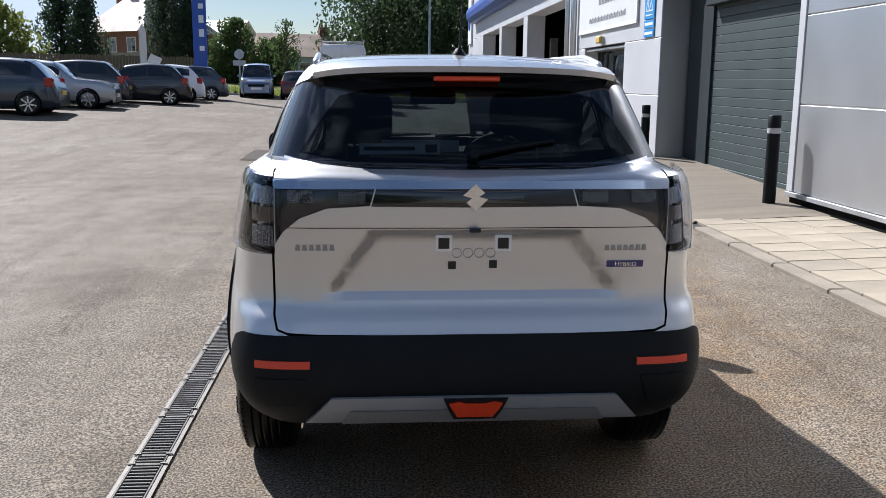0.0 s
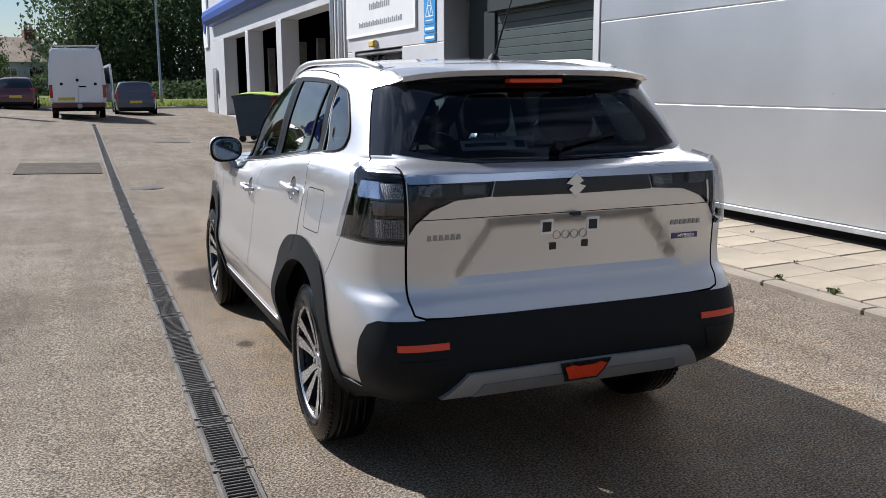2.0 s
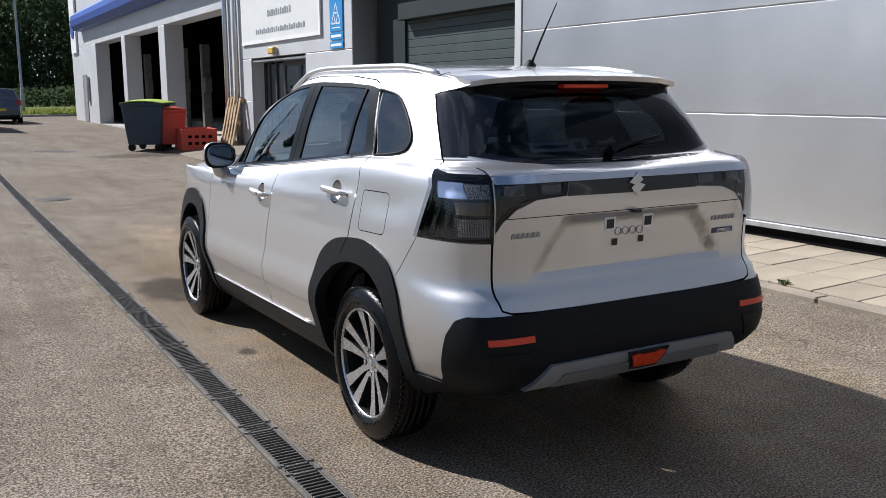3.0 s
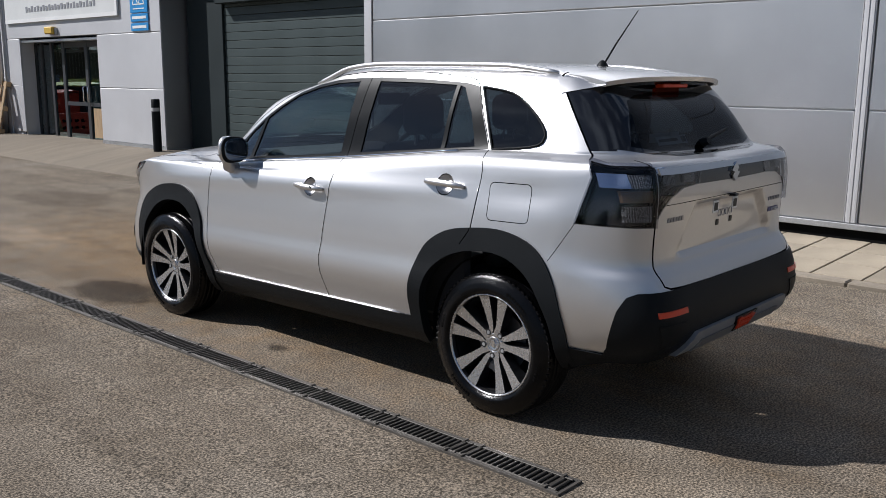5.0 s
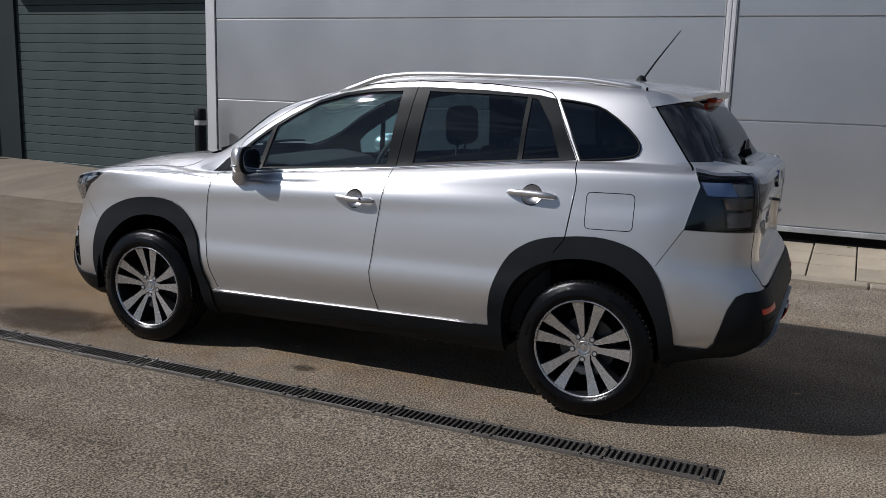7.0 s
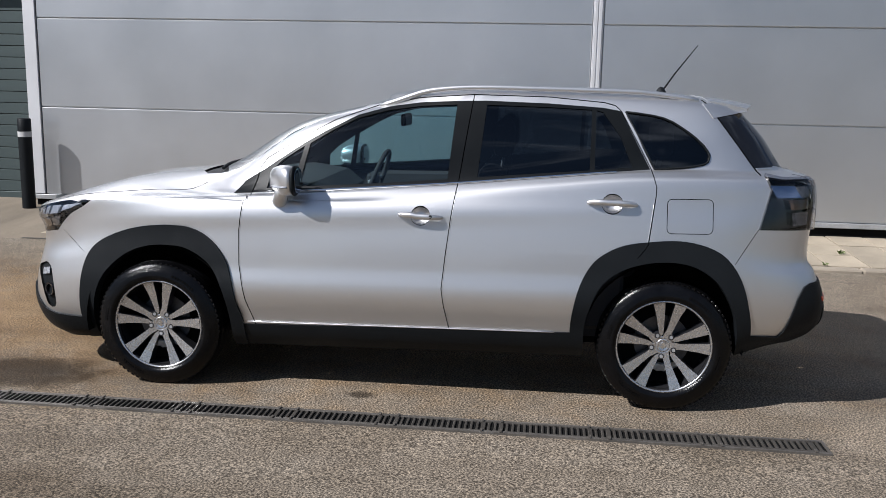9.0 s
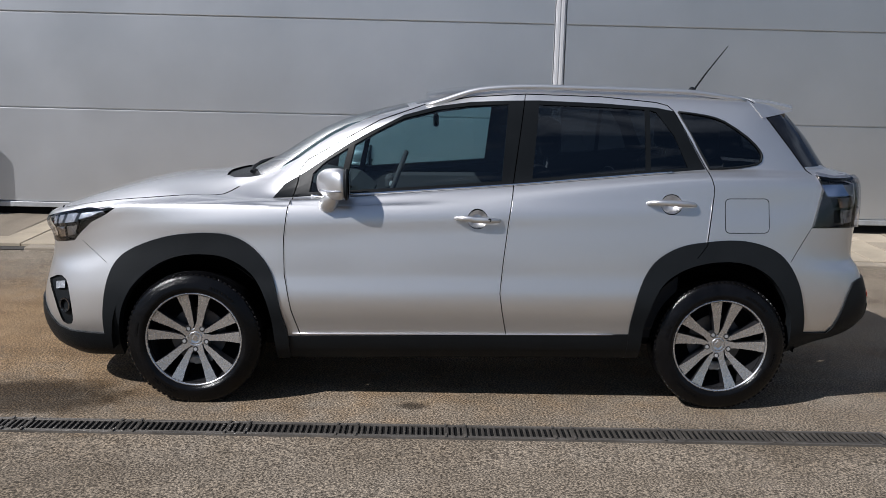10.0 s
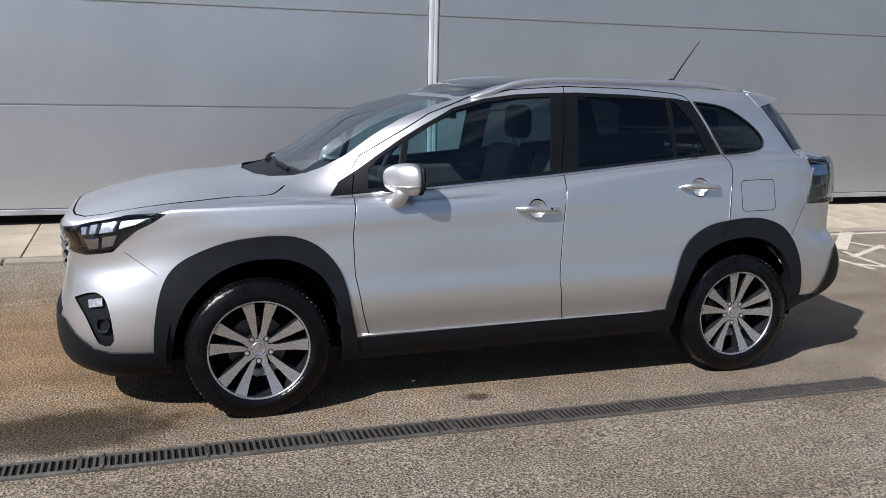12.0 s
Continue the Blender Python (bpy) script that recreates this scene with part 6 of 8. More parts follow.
# blue fascia over the bays
bm = bmesh.new()
prof = [(-0.02, 3.92), (-0.30, 3.95), (-0.46, 4.12), (-0.50, 4.36), (-0.44, 4.58), (-0.28, 4.72), (-0.02, 4.76)]
a = [bm.verts.new((SIGN_X + x, 22.5, z + 0.27)) for x, z in prof]
b = [bm.verts.new((SIGN_X + x, 44.4, z + 0.27)) for x, z in prof]
for i in range(len(prof) - 1):
    bm.faces.new((a[i], b[i], b[i + 1], a[i + 1]))
bm.faces.new(a)
bm.faces.new(b[::-1])
bmesh.ops.recalc_face_normals(bm, faces=bm.faces)
thing("fascia", bm, BLUE, "rounded blue fascia band above the vehicle bays", "fascia", kind="structure", smooth=False)
disc = bmesh.new()
cyl(disc, (-0.04, 0, 0), (0.0, 0, 0), 0.42, seg=28)
rs = empty("round_sign", Matrix.Translation((SIGN_X - 0.12, 46.3, 4.4)), "dark blue round sign on a white board", "sign")
part("board", boxed(0.0, 0.09, -0.75, 0.75, -1.1, 2.2, bevel=0.01), WHITE, rs)
part("disc", disc, BLUE, rs)
door = empty("door_2", Matrix.Translation((SIGN_X - 0.03, 44.4, 0.17)), "grey steel side door with a meter box", "door", kind="structure")
part("leaf", boxed(-0.02, 0.005, -0.75, 0.35, 0.0, 2.1, bevel=0.006), varied("grey_door", (0.2, 0.21, 0.22), 0.5), door)
part("box", boxed(-0.12, 0.0, -1.35, -0.95, 0.9, 2.0, bevel=0.01), STEEL, door)

# inside the bays
for y in (24.2, 27.6, 30.8, 33.6, 36.6, 39.6):
    post = empty("lift_post", Matrix.Translation((SIGN_X + 1.8, y, 0.15)), "grey steel vehicle lift post in the bay", "lift", group="lift posts")
    part("column", boxed(-0.14, 0.14, -0.12, 0.12, 0.0, 2.9, bevel=0.01), STEEL_DARK, post)
    part("motor_box", boxed(-0.12, 0.12, -0.32, -0.121, 1.3, 1.8, bevel=0.01), STEEL_DARK, post)
thing("bay_floor", boxed(SIGN_X - 0.01, SIGN_X + 9.0, 22.2, 47.4, -0.6, 0.15), CONCRETE, "grey concrete floor inside the bays", "floor", kind="structure")


def wheelie_bin(m, w, d, h, mat, lid_mat, label, lid_open=0.0):
    root = empty("wheelie_bin", m, label, "bin", group="bins by the workshop")
    bm = bmesh.new()
    lo = [(-w * 0.42, -d * 0.40), (w * 0.42, -d * 0.40), (w * 0.42, d * 0.40), (-w * 0.42, d * 0.40)]
    hi = [(-w / 2, -d / 2), (w / 2, -d / 2), (w / 2, d / 2), (-w / 2, d / 2)]
    rings = [[bm.verts.new((x, y, z)) for x, y in pts] for pts, z in ((lo, 0.16), (hi, h * 0.93), ([(x * 1.05, y * 1.05) for x, y in hi], h * 0.94), ([(x * 1.05, y * 1.05) for x, y in hi], h))]
    for p, q in zip(rings, rings[1:]):
        for i in range(4):
            bm.faces.new((p[i], p[(i + 1) % 4], q[(i + 1) % 4], q[i]))
    bm.faces.new(rings[0][::-1])
    bmesh.ops.bevel(bm, geom=bm.edges[:], offset=0.015, segments=1, affect="EDGES")
    part("tub", bm, mat, root)
    bm = bmesh.new()
    rows = [[Vector((-w * 0.53 + w * 1.06 * i / 6, -d * 0.53 + d * 1.06 * j / 6, h + 0.004 + 0.07 * h * math.sin(math.pi * j / 6) * (0.6 if i in (0, 6) else 1.0))) for j in range(7)] for i in range(7)]
    lid = part("lid", slab(rows, (0, 0, -0.02)), lid_mat, root)
    for x in (-w * 0.36, w * 0.36):
        for y in (-d * 0.33, d * 0.33):
            bm = bmesh.new()
            cyl(bm, (x - 0.025, y, 0.09), (x + 0.025, y, 0.09), 0.09, seg=18)
            part("castor", bm, RUBBER, root)
    for y in (-d * 0.56, d * 0.56):
        bm = bmesh.new()
        tube(bm, [(-w * 0.3, y * 0.94, h * 0.86), (-w * 0.3, y, h * 0.86), (w * 0.3, y, h * 0.86), (w * 0.3, y * 0.94, h * 0.86)], 0.014, 8)
        part("handle", bm, mat, root)


def on_ground(x, y, turn=0.0):
    return pose(x, y, ground_z(x, y), 0, 0, turn)


wheelie_bin(on_ground(3.05, 23.2, 62), 1.25, 0.98, 1.18, BIN_GREY, GREEN_LID, "large slate-grey wheeled bin with a lime green lid")
wheelie_bin(on_ground(3.50, 22.9, 80), 0.62, 0.72, 1.02, RED_PLASTIC, RED_PLASTIC, "small red wheeled bin standing beside the grey bin")
crate = empty("red_crate", on_ground(3.95, 22.3, 84), "red ventilated plastic crate on the ground", "crate")
for x0, x1, y0, y1 in ((-0.62, -0.58, -0.42, 0.42), (0.58, 0.62, -0.42, 0.42), (-0.579, 0.579, -0.42, -0.38), (-0.579, 0.579, 0.38, 0.42)):
    part("side", boxed(x0, x1, y0, y1, 0.1, 0.62, bevel=0.008), RED_PLASTIC, crate)
part("base", boxed(-0.57, 0.57, -0.37, 0.37, 0.0, 0.12, bevel=0.008), RED_PLASTIC, crate)
for i in range(4):
    for j in range(2):
        part("vent", boxed(-0.623, -0.6205, -0.30 + i * 0.16, -0.21 + i * 0.16, 0.24 + j * 0.16, 0.31 + j * 0.16), DEEP_BLACK, crate)


def pallet(m):
    root = empty("pallet", m, "bare wooden pallet leaning on the workshop wall", "pallet", group="leaning pallets")
    for i in range(5):
        part("deck_board", boxed(-0.01, 0.012, -0.5 + i * 0.225, -0.5 + i * 0.225 + 0.1, 0.0, 1.15), PALLET_WOOD, root)
    for z in (0.0, 0.52, 1.05):
        part("stringer", boxed(0.013, 0.10, -0.5, 0.5, z, z + 0.1), PALLET_WOOD, root)


pallet(Matrix.Translation((4.48, 21.5, pavement_z(4.5, 21.5) + 0.0)) @ pose(0, 0, 0, 0, 13, 0))
pallet(Matrix.Translation((4.60, 21.75, pavement_z(4.6, 21.7) + 0.0)) @ pose(0, 0, 0, 0, 9, 0))

# covers, the patched square and worn lines
def lid_on_ground(name, x, y, w, d, mat, label, turn=0.0, proud=0.006):
    bm = bmesh.new()
    n = max(2, int(max(w, d) / 0.4))
    rows = [[Vector((x - w / 2 + w * i / n, y - d / 2 + d * j / n, ground_z(x - w / 2 + w * i / n, y - d / 2 + d * j / n) + proud)) for j in range(n + 1)] for i in range(n + 1)]
    bm.free()
    return thing(name, slab(rows, (0, 0, -0.02)), mat, label, "ground marking", kind="structure")


lid_on_ground("cover_1", 0.85, 23.5, 0.9, 0.45, CAST_IRON, "rectangular cast iron cover in the tarmac")
lid_on_ground("patch_1", -1.65, 16.7, 1.36, 1.95, varied("old_concrete_patch", (0.082, 0.070, 0.057), 0.9, 0.35, 3, 60, 0.5, spec=0.1), "darker repaired square in the tarmac", proud=0.012)
bm = bmesh.new()
lathe(bm, [(0.0, 0.008), (0.17, 0.008), (0.175, 0.004), (0.235, 0.006), (0.24, -0.01)], 28, "Z")
thing("cover_2", bm, CAST_IRON, "round cast iron access cover in the tarmac", "cover", on_ground(-0.42, 13.4), kind="structure")


def painted_line(p, q, w):
    p, q = Vector(p), Vector(q)
    d = (q - p).normalized()
    o = Vector((-d.y, d.x)) * w / 2
    n = max(2, int((q - p).length / 0.3))
    rows = []
    for s in (-1, 1):
        rows.append([Vector((*(p + (q - p) * i / n + o * s), 0)) for i in range(n + 1)])
    for r in rows:
        for v in r:
            v.z = ground_z(v.x, v.y) + 0.004
    return thing("white_line", slab(rows, (0, 0, -0.003)), LINE_WHITE, "worn white painted line on the tarmac", "ground marking", kind="structure")


for p, q, w in (((2.55, -0.07), (3.42, -0.94), 0.13), ((1.75, 0.27), (3.2, 0.30), 0.05), ((2.0, 0.27), (1.80, 0.06), 0.045), ((1.80, 0.06), (2.45, -0.02), 0.045),
                ((2.25, 0.05), (2.62, -0.66), 0.06), ((2.81, -0.40), (2.42, -0.62), 0.05), ((2.3, -0.75), (3.1, -1.9), 0.07), ((3.18, -6.0), (3.18, -0.1), 0.07)):
    painted_line(p, q, w)


def weed(x, y, n, size):
    bm = bmesh.new()
    rnd = random.Random(int(x * 100 + y * 17))
    for i in range(n):
        a, h = rnd.uniform(0, 6.28), size * rnd.uniform(0.5, 1.0)
        r = size * rnd.uniform(0.2, 0.9)
        c = Vector((rnd.uniform(-1, 1), rnd.uniform(-1, 1), 0)) * size * 0.4
        d = Vector((math.cos(a), math.sin(a), 0))
        s = Vector((-d.y, d.x, 0)) * size * 0.09
        v = [bm.verts.new(p) for p in (c - s, c + s, c + d * r * 0.6 + s * 0.8 + Vector((0, 0, h * 0.7)), c + d * r + Vector((0, 0, h * 0.6)))]
        bm.faces.new(v)
    return thing("weed", bm, WEED_GREEN, "small green weed in a paving joint", "weed", Matrix.Translation((x, y, pavement_z(x, y))), group="weeds in the paving", kind="stuff")


WEED_GREEN = varied("weed_leaf", (0.10, 0.13, 0.035), 0.7, 0.3, 20, 90)
for x, y, n, s in ((3.43, 4.25, 26, 0.06), (3.42, 4.75, 18, 0.05), (3.95, 1.1, 22, 0.05), (4.72, -0.9, 30, 0.09), (3.9, 5.1, 12, 0.03), (4.75, 2.2, 14, 0.03), (3.43, 1.4, 16, 0.04), (4.5, 6.3, 12, 0.03)):
    weed(x, y, n, s)

# ---- parked vehicles ----
TYRE_FAR = RUBBER
RED_LAMP = material("red_tail_lamp", (0.35, 0.012, 0.01), 0.2, 0, 0.5)
WINDOW_DARK = material("dark_car_window", (0.01, 0.013, 0.016), 0.03, 0, 1.0)
CLEAR_LAMP = material("clear_headlamp", (0.5, 0.52, 0.55), 0.15, 0.5, 0.5)


def vehicle(name, m, paint, label, group, L=3.95, W=1.70, H=1.46, bonnet=0.27, screen=0.47, tail_top=0.82, bonnet_h=0.62, belt=0.62, tail_in=0.055, square=0.0, plate=PLATE_YELLOW, category="car"):
    """A parked vehicle: nose at -y, tail at +y; a smooth skin whose glass, lamps and trim are parts of their own."""
    root = empty(name, m, label, category, group)
    top = through_points([(0.0, 0.42), (0.035, 0.50), (0.12, bonnet_h - 0.03), (bonnet, bonnet_h + 0.015), (screen - 0.02, 0.955), ((screen + tail_top) / 2, 1.0), (tail_top, 0.955), (1.0 - tail_in, belt + 0.04), (0.995, 0.46), (1.0, 0.40)])
    line = through_points([(0.0, 0.40), (0.035, 0.47), (0.12, bonnet_h - 0.06), (bonnet, bonnet_h - 0.035), (screen, belt), (tail_top, belt + 0.035), (1.0 - tail_in, belt + 0.02), (0.995, 0.44), (1.0, 0.38)])
    plan = through_points([(0.0, 0.80), (0.03, 0.90), (0.12, 0.98), (0.3, 1.0), (0.8, 1.0), (0.95, 0.96), (1.0, 0.88)])
    ss = sorted({round(v, 4) for v in [i / 44 for i in range(45)] + [0.012, 0.985, 0.993, bonnet, screen, tail_top, 1 - tail_in]})
    grid = []
    for s in ss:
        hw, zb, zt = W / 2 * plan(s), line(s) * H, max(top(s), line(s) + 0.008) * H
        cab = min(1.0, max(0.0, (zt - zb) / (0.30 * H)))
        rw = hw * (0.93 - (0.17 - 0.08 * square) * cab)
        pts = [(hw * 0.90, 0.19), (hw * 0.985, 0.27), (hw, 0.45), (hw * 0.995, zb * 0.86), (hw * 0.965, zb)]
        for k in (0.2, 0.5, 0.8):
            pts.append((hw * 0.955 + (rw - hw * 0.955) * k ** 1.15, zb + (zt - zb) * k * 0.97))
        pts += [(rw * 0.97, zt * 0.985), (rw * 0.72, zt + 0.012 * cab), (rw * 0.36, zt + 0.024 * cab), (0.0, zt + 0.028 * cab)]
        grid.append([Vector((x, s * L, z)) for x, z in pts])
    n = len(grid[0])

    def skin_of(pick, out=0.0, sides=(1, -1)):
        b = bmesh.new()
        for sgn in sides:
            vs = {}
            for i in range(len(ss) - 1):
                mid = (ss[i] + ss[i + 1]) / 2
                for j in range(n - 1):
                    if not pick(mid, j):
                        continue
                    q = []
                    for a, c in ((i, j), (i + 1, j), (i + 1, j + 1), (i, j + 1)):
                        if (a, c) not in vs:
                            p = grid[a][c].copy()
                            d = Vector((p.x, 0, p.z - 0.5 * H)).normalized()
                            p += d * out
                            p.x *= sgn
                            vs[(a, c)] = b.verts.new(p)
                        q.append(vs[(a, c)])
                    b.faces.new(q if sgn > 0 else q[::-1]).smooth = True
        bmesh.ops.remove_doubles(b, verts=b.verts, dist=1e-4)
        bmesh.ops.recalc_face_normals(b, faces=b.faces)
        return b

    shell = skin_of(lambda s, j: True)
    part("body", shell, paint, root)
    part("underside", boxed(-W * 0.44, W * 0.44, 0.08, L - 0.08, 0.17, 0.30), DEEP_BLACK, root)
    b_post = (screen + tail_top) / 2 - 0.02
    for sgn in (1, -1):
        part("side_glass", skin_of(lambda s, j: 5 <= j <= 6 and screen - 0.085 < s < b_post - 0.012, 0.007, (sgn,)), WINDOW_DARK, root)
        part("side_glass", skin_of(lambda s, j: 5 <= j <= 6 and b_post + 0.012 < s < tail_top + 0.025, 0.007, (sgn,)), WINDOW_DARK, root)
    part("windscreen", skin_of(lambda s, j: j >= 8 and bonnet + 0.022 < s < screen - 0.03, 0.007), WINDOW_DARK, root)
    part("rear_window", skin_of(lambda s, j: j >= 8 and tail_top + 0.018 < s < 1 - tail_in - 0.006, 0.007), WINDOW_DARK, root)
    part("roof_edge", skin_of(lambda s, j: j >= 8 and tail_top - 0.03 < s < tail_top + 0.012, 0.016), paint, root)
    hw = W / 2
    for sx in (-1, 1):
        x = sx * hw * 0.86
        yr = L * (1 - tail_in * 0.62)
        part("tail_lamp", boxed(x - 0.10, x + 0.10, yr - 0.20, yr + 0.03, (belt - 0.13) * H, (belt + 0.045) * H, bevel=0.035), RED_LAMP, root)
        part("headlamp", boxed(sx * hw * 0.70 - 0.15, sx * hw * 0.70 + 0.13, 0.03, 0.34, 0.45 * H, 0.535 * H, bevel=0.03), CLEAR_LAMP, root)
        part("door_mirror", boxed(sx * (hw + 0.07) - 0.08, sx * (hw + 0.07) + 0.08, L * (bonnet + 0.09), L * (bonnet + 0.09) + 0.09, belt * H + 0.01, belt * H + 0.13, bevel=0.03), paint, root)
        part("door_handle", boxed(sx * hw - 0.012, sx * hw + 0.012, L * 0.60, L * 0.60 + 0.17, belt * H - 0.13, belt * H - 0.10, bevel=0.005), paint, root)
        part("sill_trim", boxed(sx * hw * 0.985 - 0.02, sx * hw * 0.985 + 0.006, L * 0.27, L * 0.74, 0.20, 0.27, bevel=0.008), BLACK_PLASTIC, root)
        for wy in (0.19, 0.815):
            wl = new("wheel")
            wl.parent = root
            wl.location = (sx * (hw - 0.085), L * wy, 0.30)
            b = bmesh.new()
            lathe(b, [(0.21, sx * 0.085), (0.27, sx * 0.10), (0.305, sx * 0.07), (0.305, -sx * 0.07), (0.20, -sx * 0.10)], 26)
            part("tyre", b, TYRE_FAR, wl, smooth=True)
            b = bmesh.new()
            lathe(b, [(0.212, sx * 0.088), (0.195, sx * 0.088), (0.19, sx * 0.03), (0.0, sx * 0.02)], 26)
            part("rim", b, [ALLOY_DARK], wl)
            for k in range(7):
                b = bmesh.new()
                vs = box(b, sx * 0.08 - 0.012, sx * 0.08 + 0.012, -0.02, 0.02, 0.02, 0.205)
                bmesh.ops.rotate(b, cent=(0, 0, 0), matrix=Matrix.Rotation(radians(360 / 7 * k), 3, "X"), verts=b.verts)
                part("spoke", b, ALLOY, wl)
            b = bmesh.new()
            lathe(b, [(0.335, sx * 0.092), (0.30, sx * 0.092), (0.30, -sx * 0.05)], 28)
            part("wheel_arch", b, DEEP_BLACK, wl)
    part("rear_plate", boxed(-0.26, 0.26, L - 0.015, L + 0.012, 0.36 * H, 0.36 * H + 0.11), plate, root, "plain yellow plate")
    part("front_plate", boxed(-0.26, 0.26, -0.015, 0.01, 0.25 * H, 0.25 * H + 0.11), WHITE, root, "plain white plate")
    part("rear_bumper", boxed(-hw * 0.86, hw * 0.86, L - 0.10, L + 0.01, 0.15 * H, 0.25 * H, bevel=0.03), BLACK_PLASTIC, root)
    part("tail_skin", boxed(-hw * 0.86, hw * 0.86, L - 0.12, L + 0.002, 0.20 * H, 0.415 * H, bevel=0.02), paint, root)
    part("grille", boxed(-hw * 0.5, hw * 0.5, -0.008, 0.05, 0.33 * H, 0.40 * H, bevel=0.01), BLACK_PLASTIC, root)
    part("nose", boxed(-hw * 0.78, hw * 0.78, 0.0, 0.10, 0.15 * H, 0.41 * H, bevel=0.02), paint, root)
    return root


NAVY = paint_material("dark_grey_blue_paint", (0.028, 0.038, 0.060), 0.3, 0.3)
BLACK_PAINT = paint_material("black_paint", (0.005, 0.007, 0.012), 0.0, 0.3)
PALE_SILVER = paint_material("pale_silver_paint", (0.42, 0.44, 0.46), 0.6, 0.35)
WHITE_PAINT = paint_material("white_paint", (0.86, 0.86, 0.87), 0.0, 0.4)
BLUE_SILVER = paint_material("blue_silver_paint", (0.22, 0.28, 0.40), 0.5, 0.35)
GREY_PAINT = paint_material("mid_grey_paint", (0.085, 0.095, 0.12), 0.5, 0.35)
MAROON = paint_material("dark_red_paint", (0.10, 0.03, 0.035), 0.3, 0.35)
PK = "cars parked at the yard's edge"


def tail_here(x, y, heading, L):
    """A pose that puts the tail's middle at (x, y); heading 0 points the nose to -y."""
    return Matrix.Translation((x, y, ground_z(x, y))) @ pose(0, 0, 0, 0, 0, heading) @ Matrix.Translation((0, -L, 0))


vehicle("parked_car", tail_here(-8.28, 24.64, -82, 3.95), NAVY, "dark slate-blue hatchback parked tail to the yard", PK)
vehicle("parked_car", Matrix.Translation((-7.86, 28.19, ground_z(-7.86, 28.19))) @ pose(0, 0, 0, 0, 0, 98), PALE_SILVER, "pale silver hatchback parked nose to the yard", PK, H=1.44)
vehicle("parked_car", tail_here(-8.25, 31.07, -80, 4.2), BLACK_PAINT, "black family hatchback parked beside a silver car", PK, L=4.2)
vehicle("parked_car", tail_here(-6.80, 33.81, -80, 3.95), BLACK_PAINT, "black hatchback with red tail lamps, parked", PK)
vehicle("parked_car", tail_here(-6.97, 37.34, -78, 3.7), WHITE_PAINT, "small white hatchback between dark cars", PK, L=3.7)
vehicle("parked_car", tail_here(-6.57, 40.35, -76, 4.0), NAVY, "dark blue hatchback at the end of the row", PK, L=4.0)
vehicle("parked_car", Matrix.Translation((-5.93, 45.09, ground_z(-5.93, 45.09))) @ pose(0, 0, 0, 0, 0, 6), BLUE_SILVER, "blue-silver compact off-roader facing the yard", PK, L=3.85, W=1.62, H=1.72, bonnet=0.28, screen=0.42, tail_top=0.93, bonnet_h=0.56, belt=0.60, tail_in=0.03, square=0.5)
vehicle("parked_car", tail_here(-4.00, 45.60, 180, 4.0), MAROON, "dark red-grey hatchback with yellow plate, tail to the yard", PK, L=4.0)
vehicle("parked_car", tail_here(1.10, 43.0, 180, 4.3), GREY_PAINT, "grey estate car parked on the verge edge", PK, L=4.3, W=1.82, H=1.50, tail_top=0.93, tail_in=0.04)
vehicle("parked_car", Matrix.Translation((SIGN_X + 4.6, 26.2, 0.15)) @ pose(0, 0, 0, 0, 0, 90) @ Matrix.Translation((0, -4.3, 0)), BLACK_PAINT, "dark car inside the vehicle bay", PK, L=4.2, H=1.65)


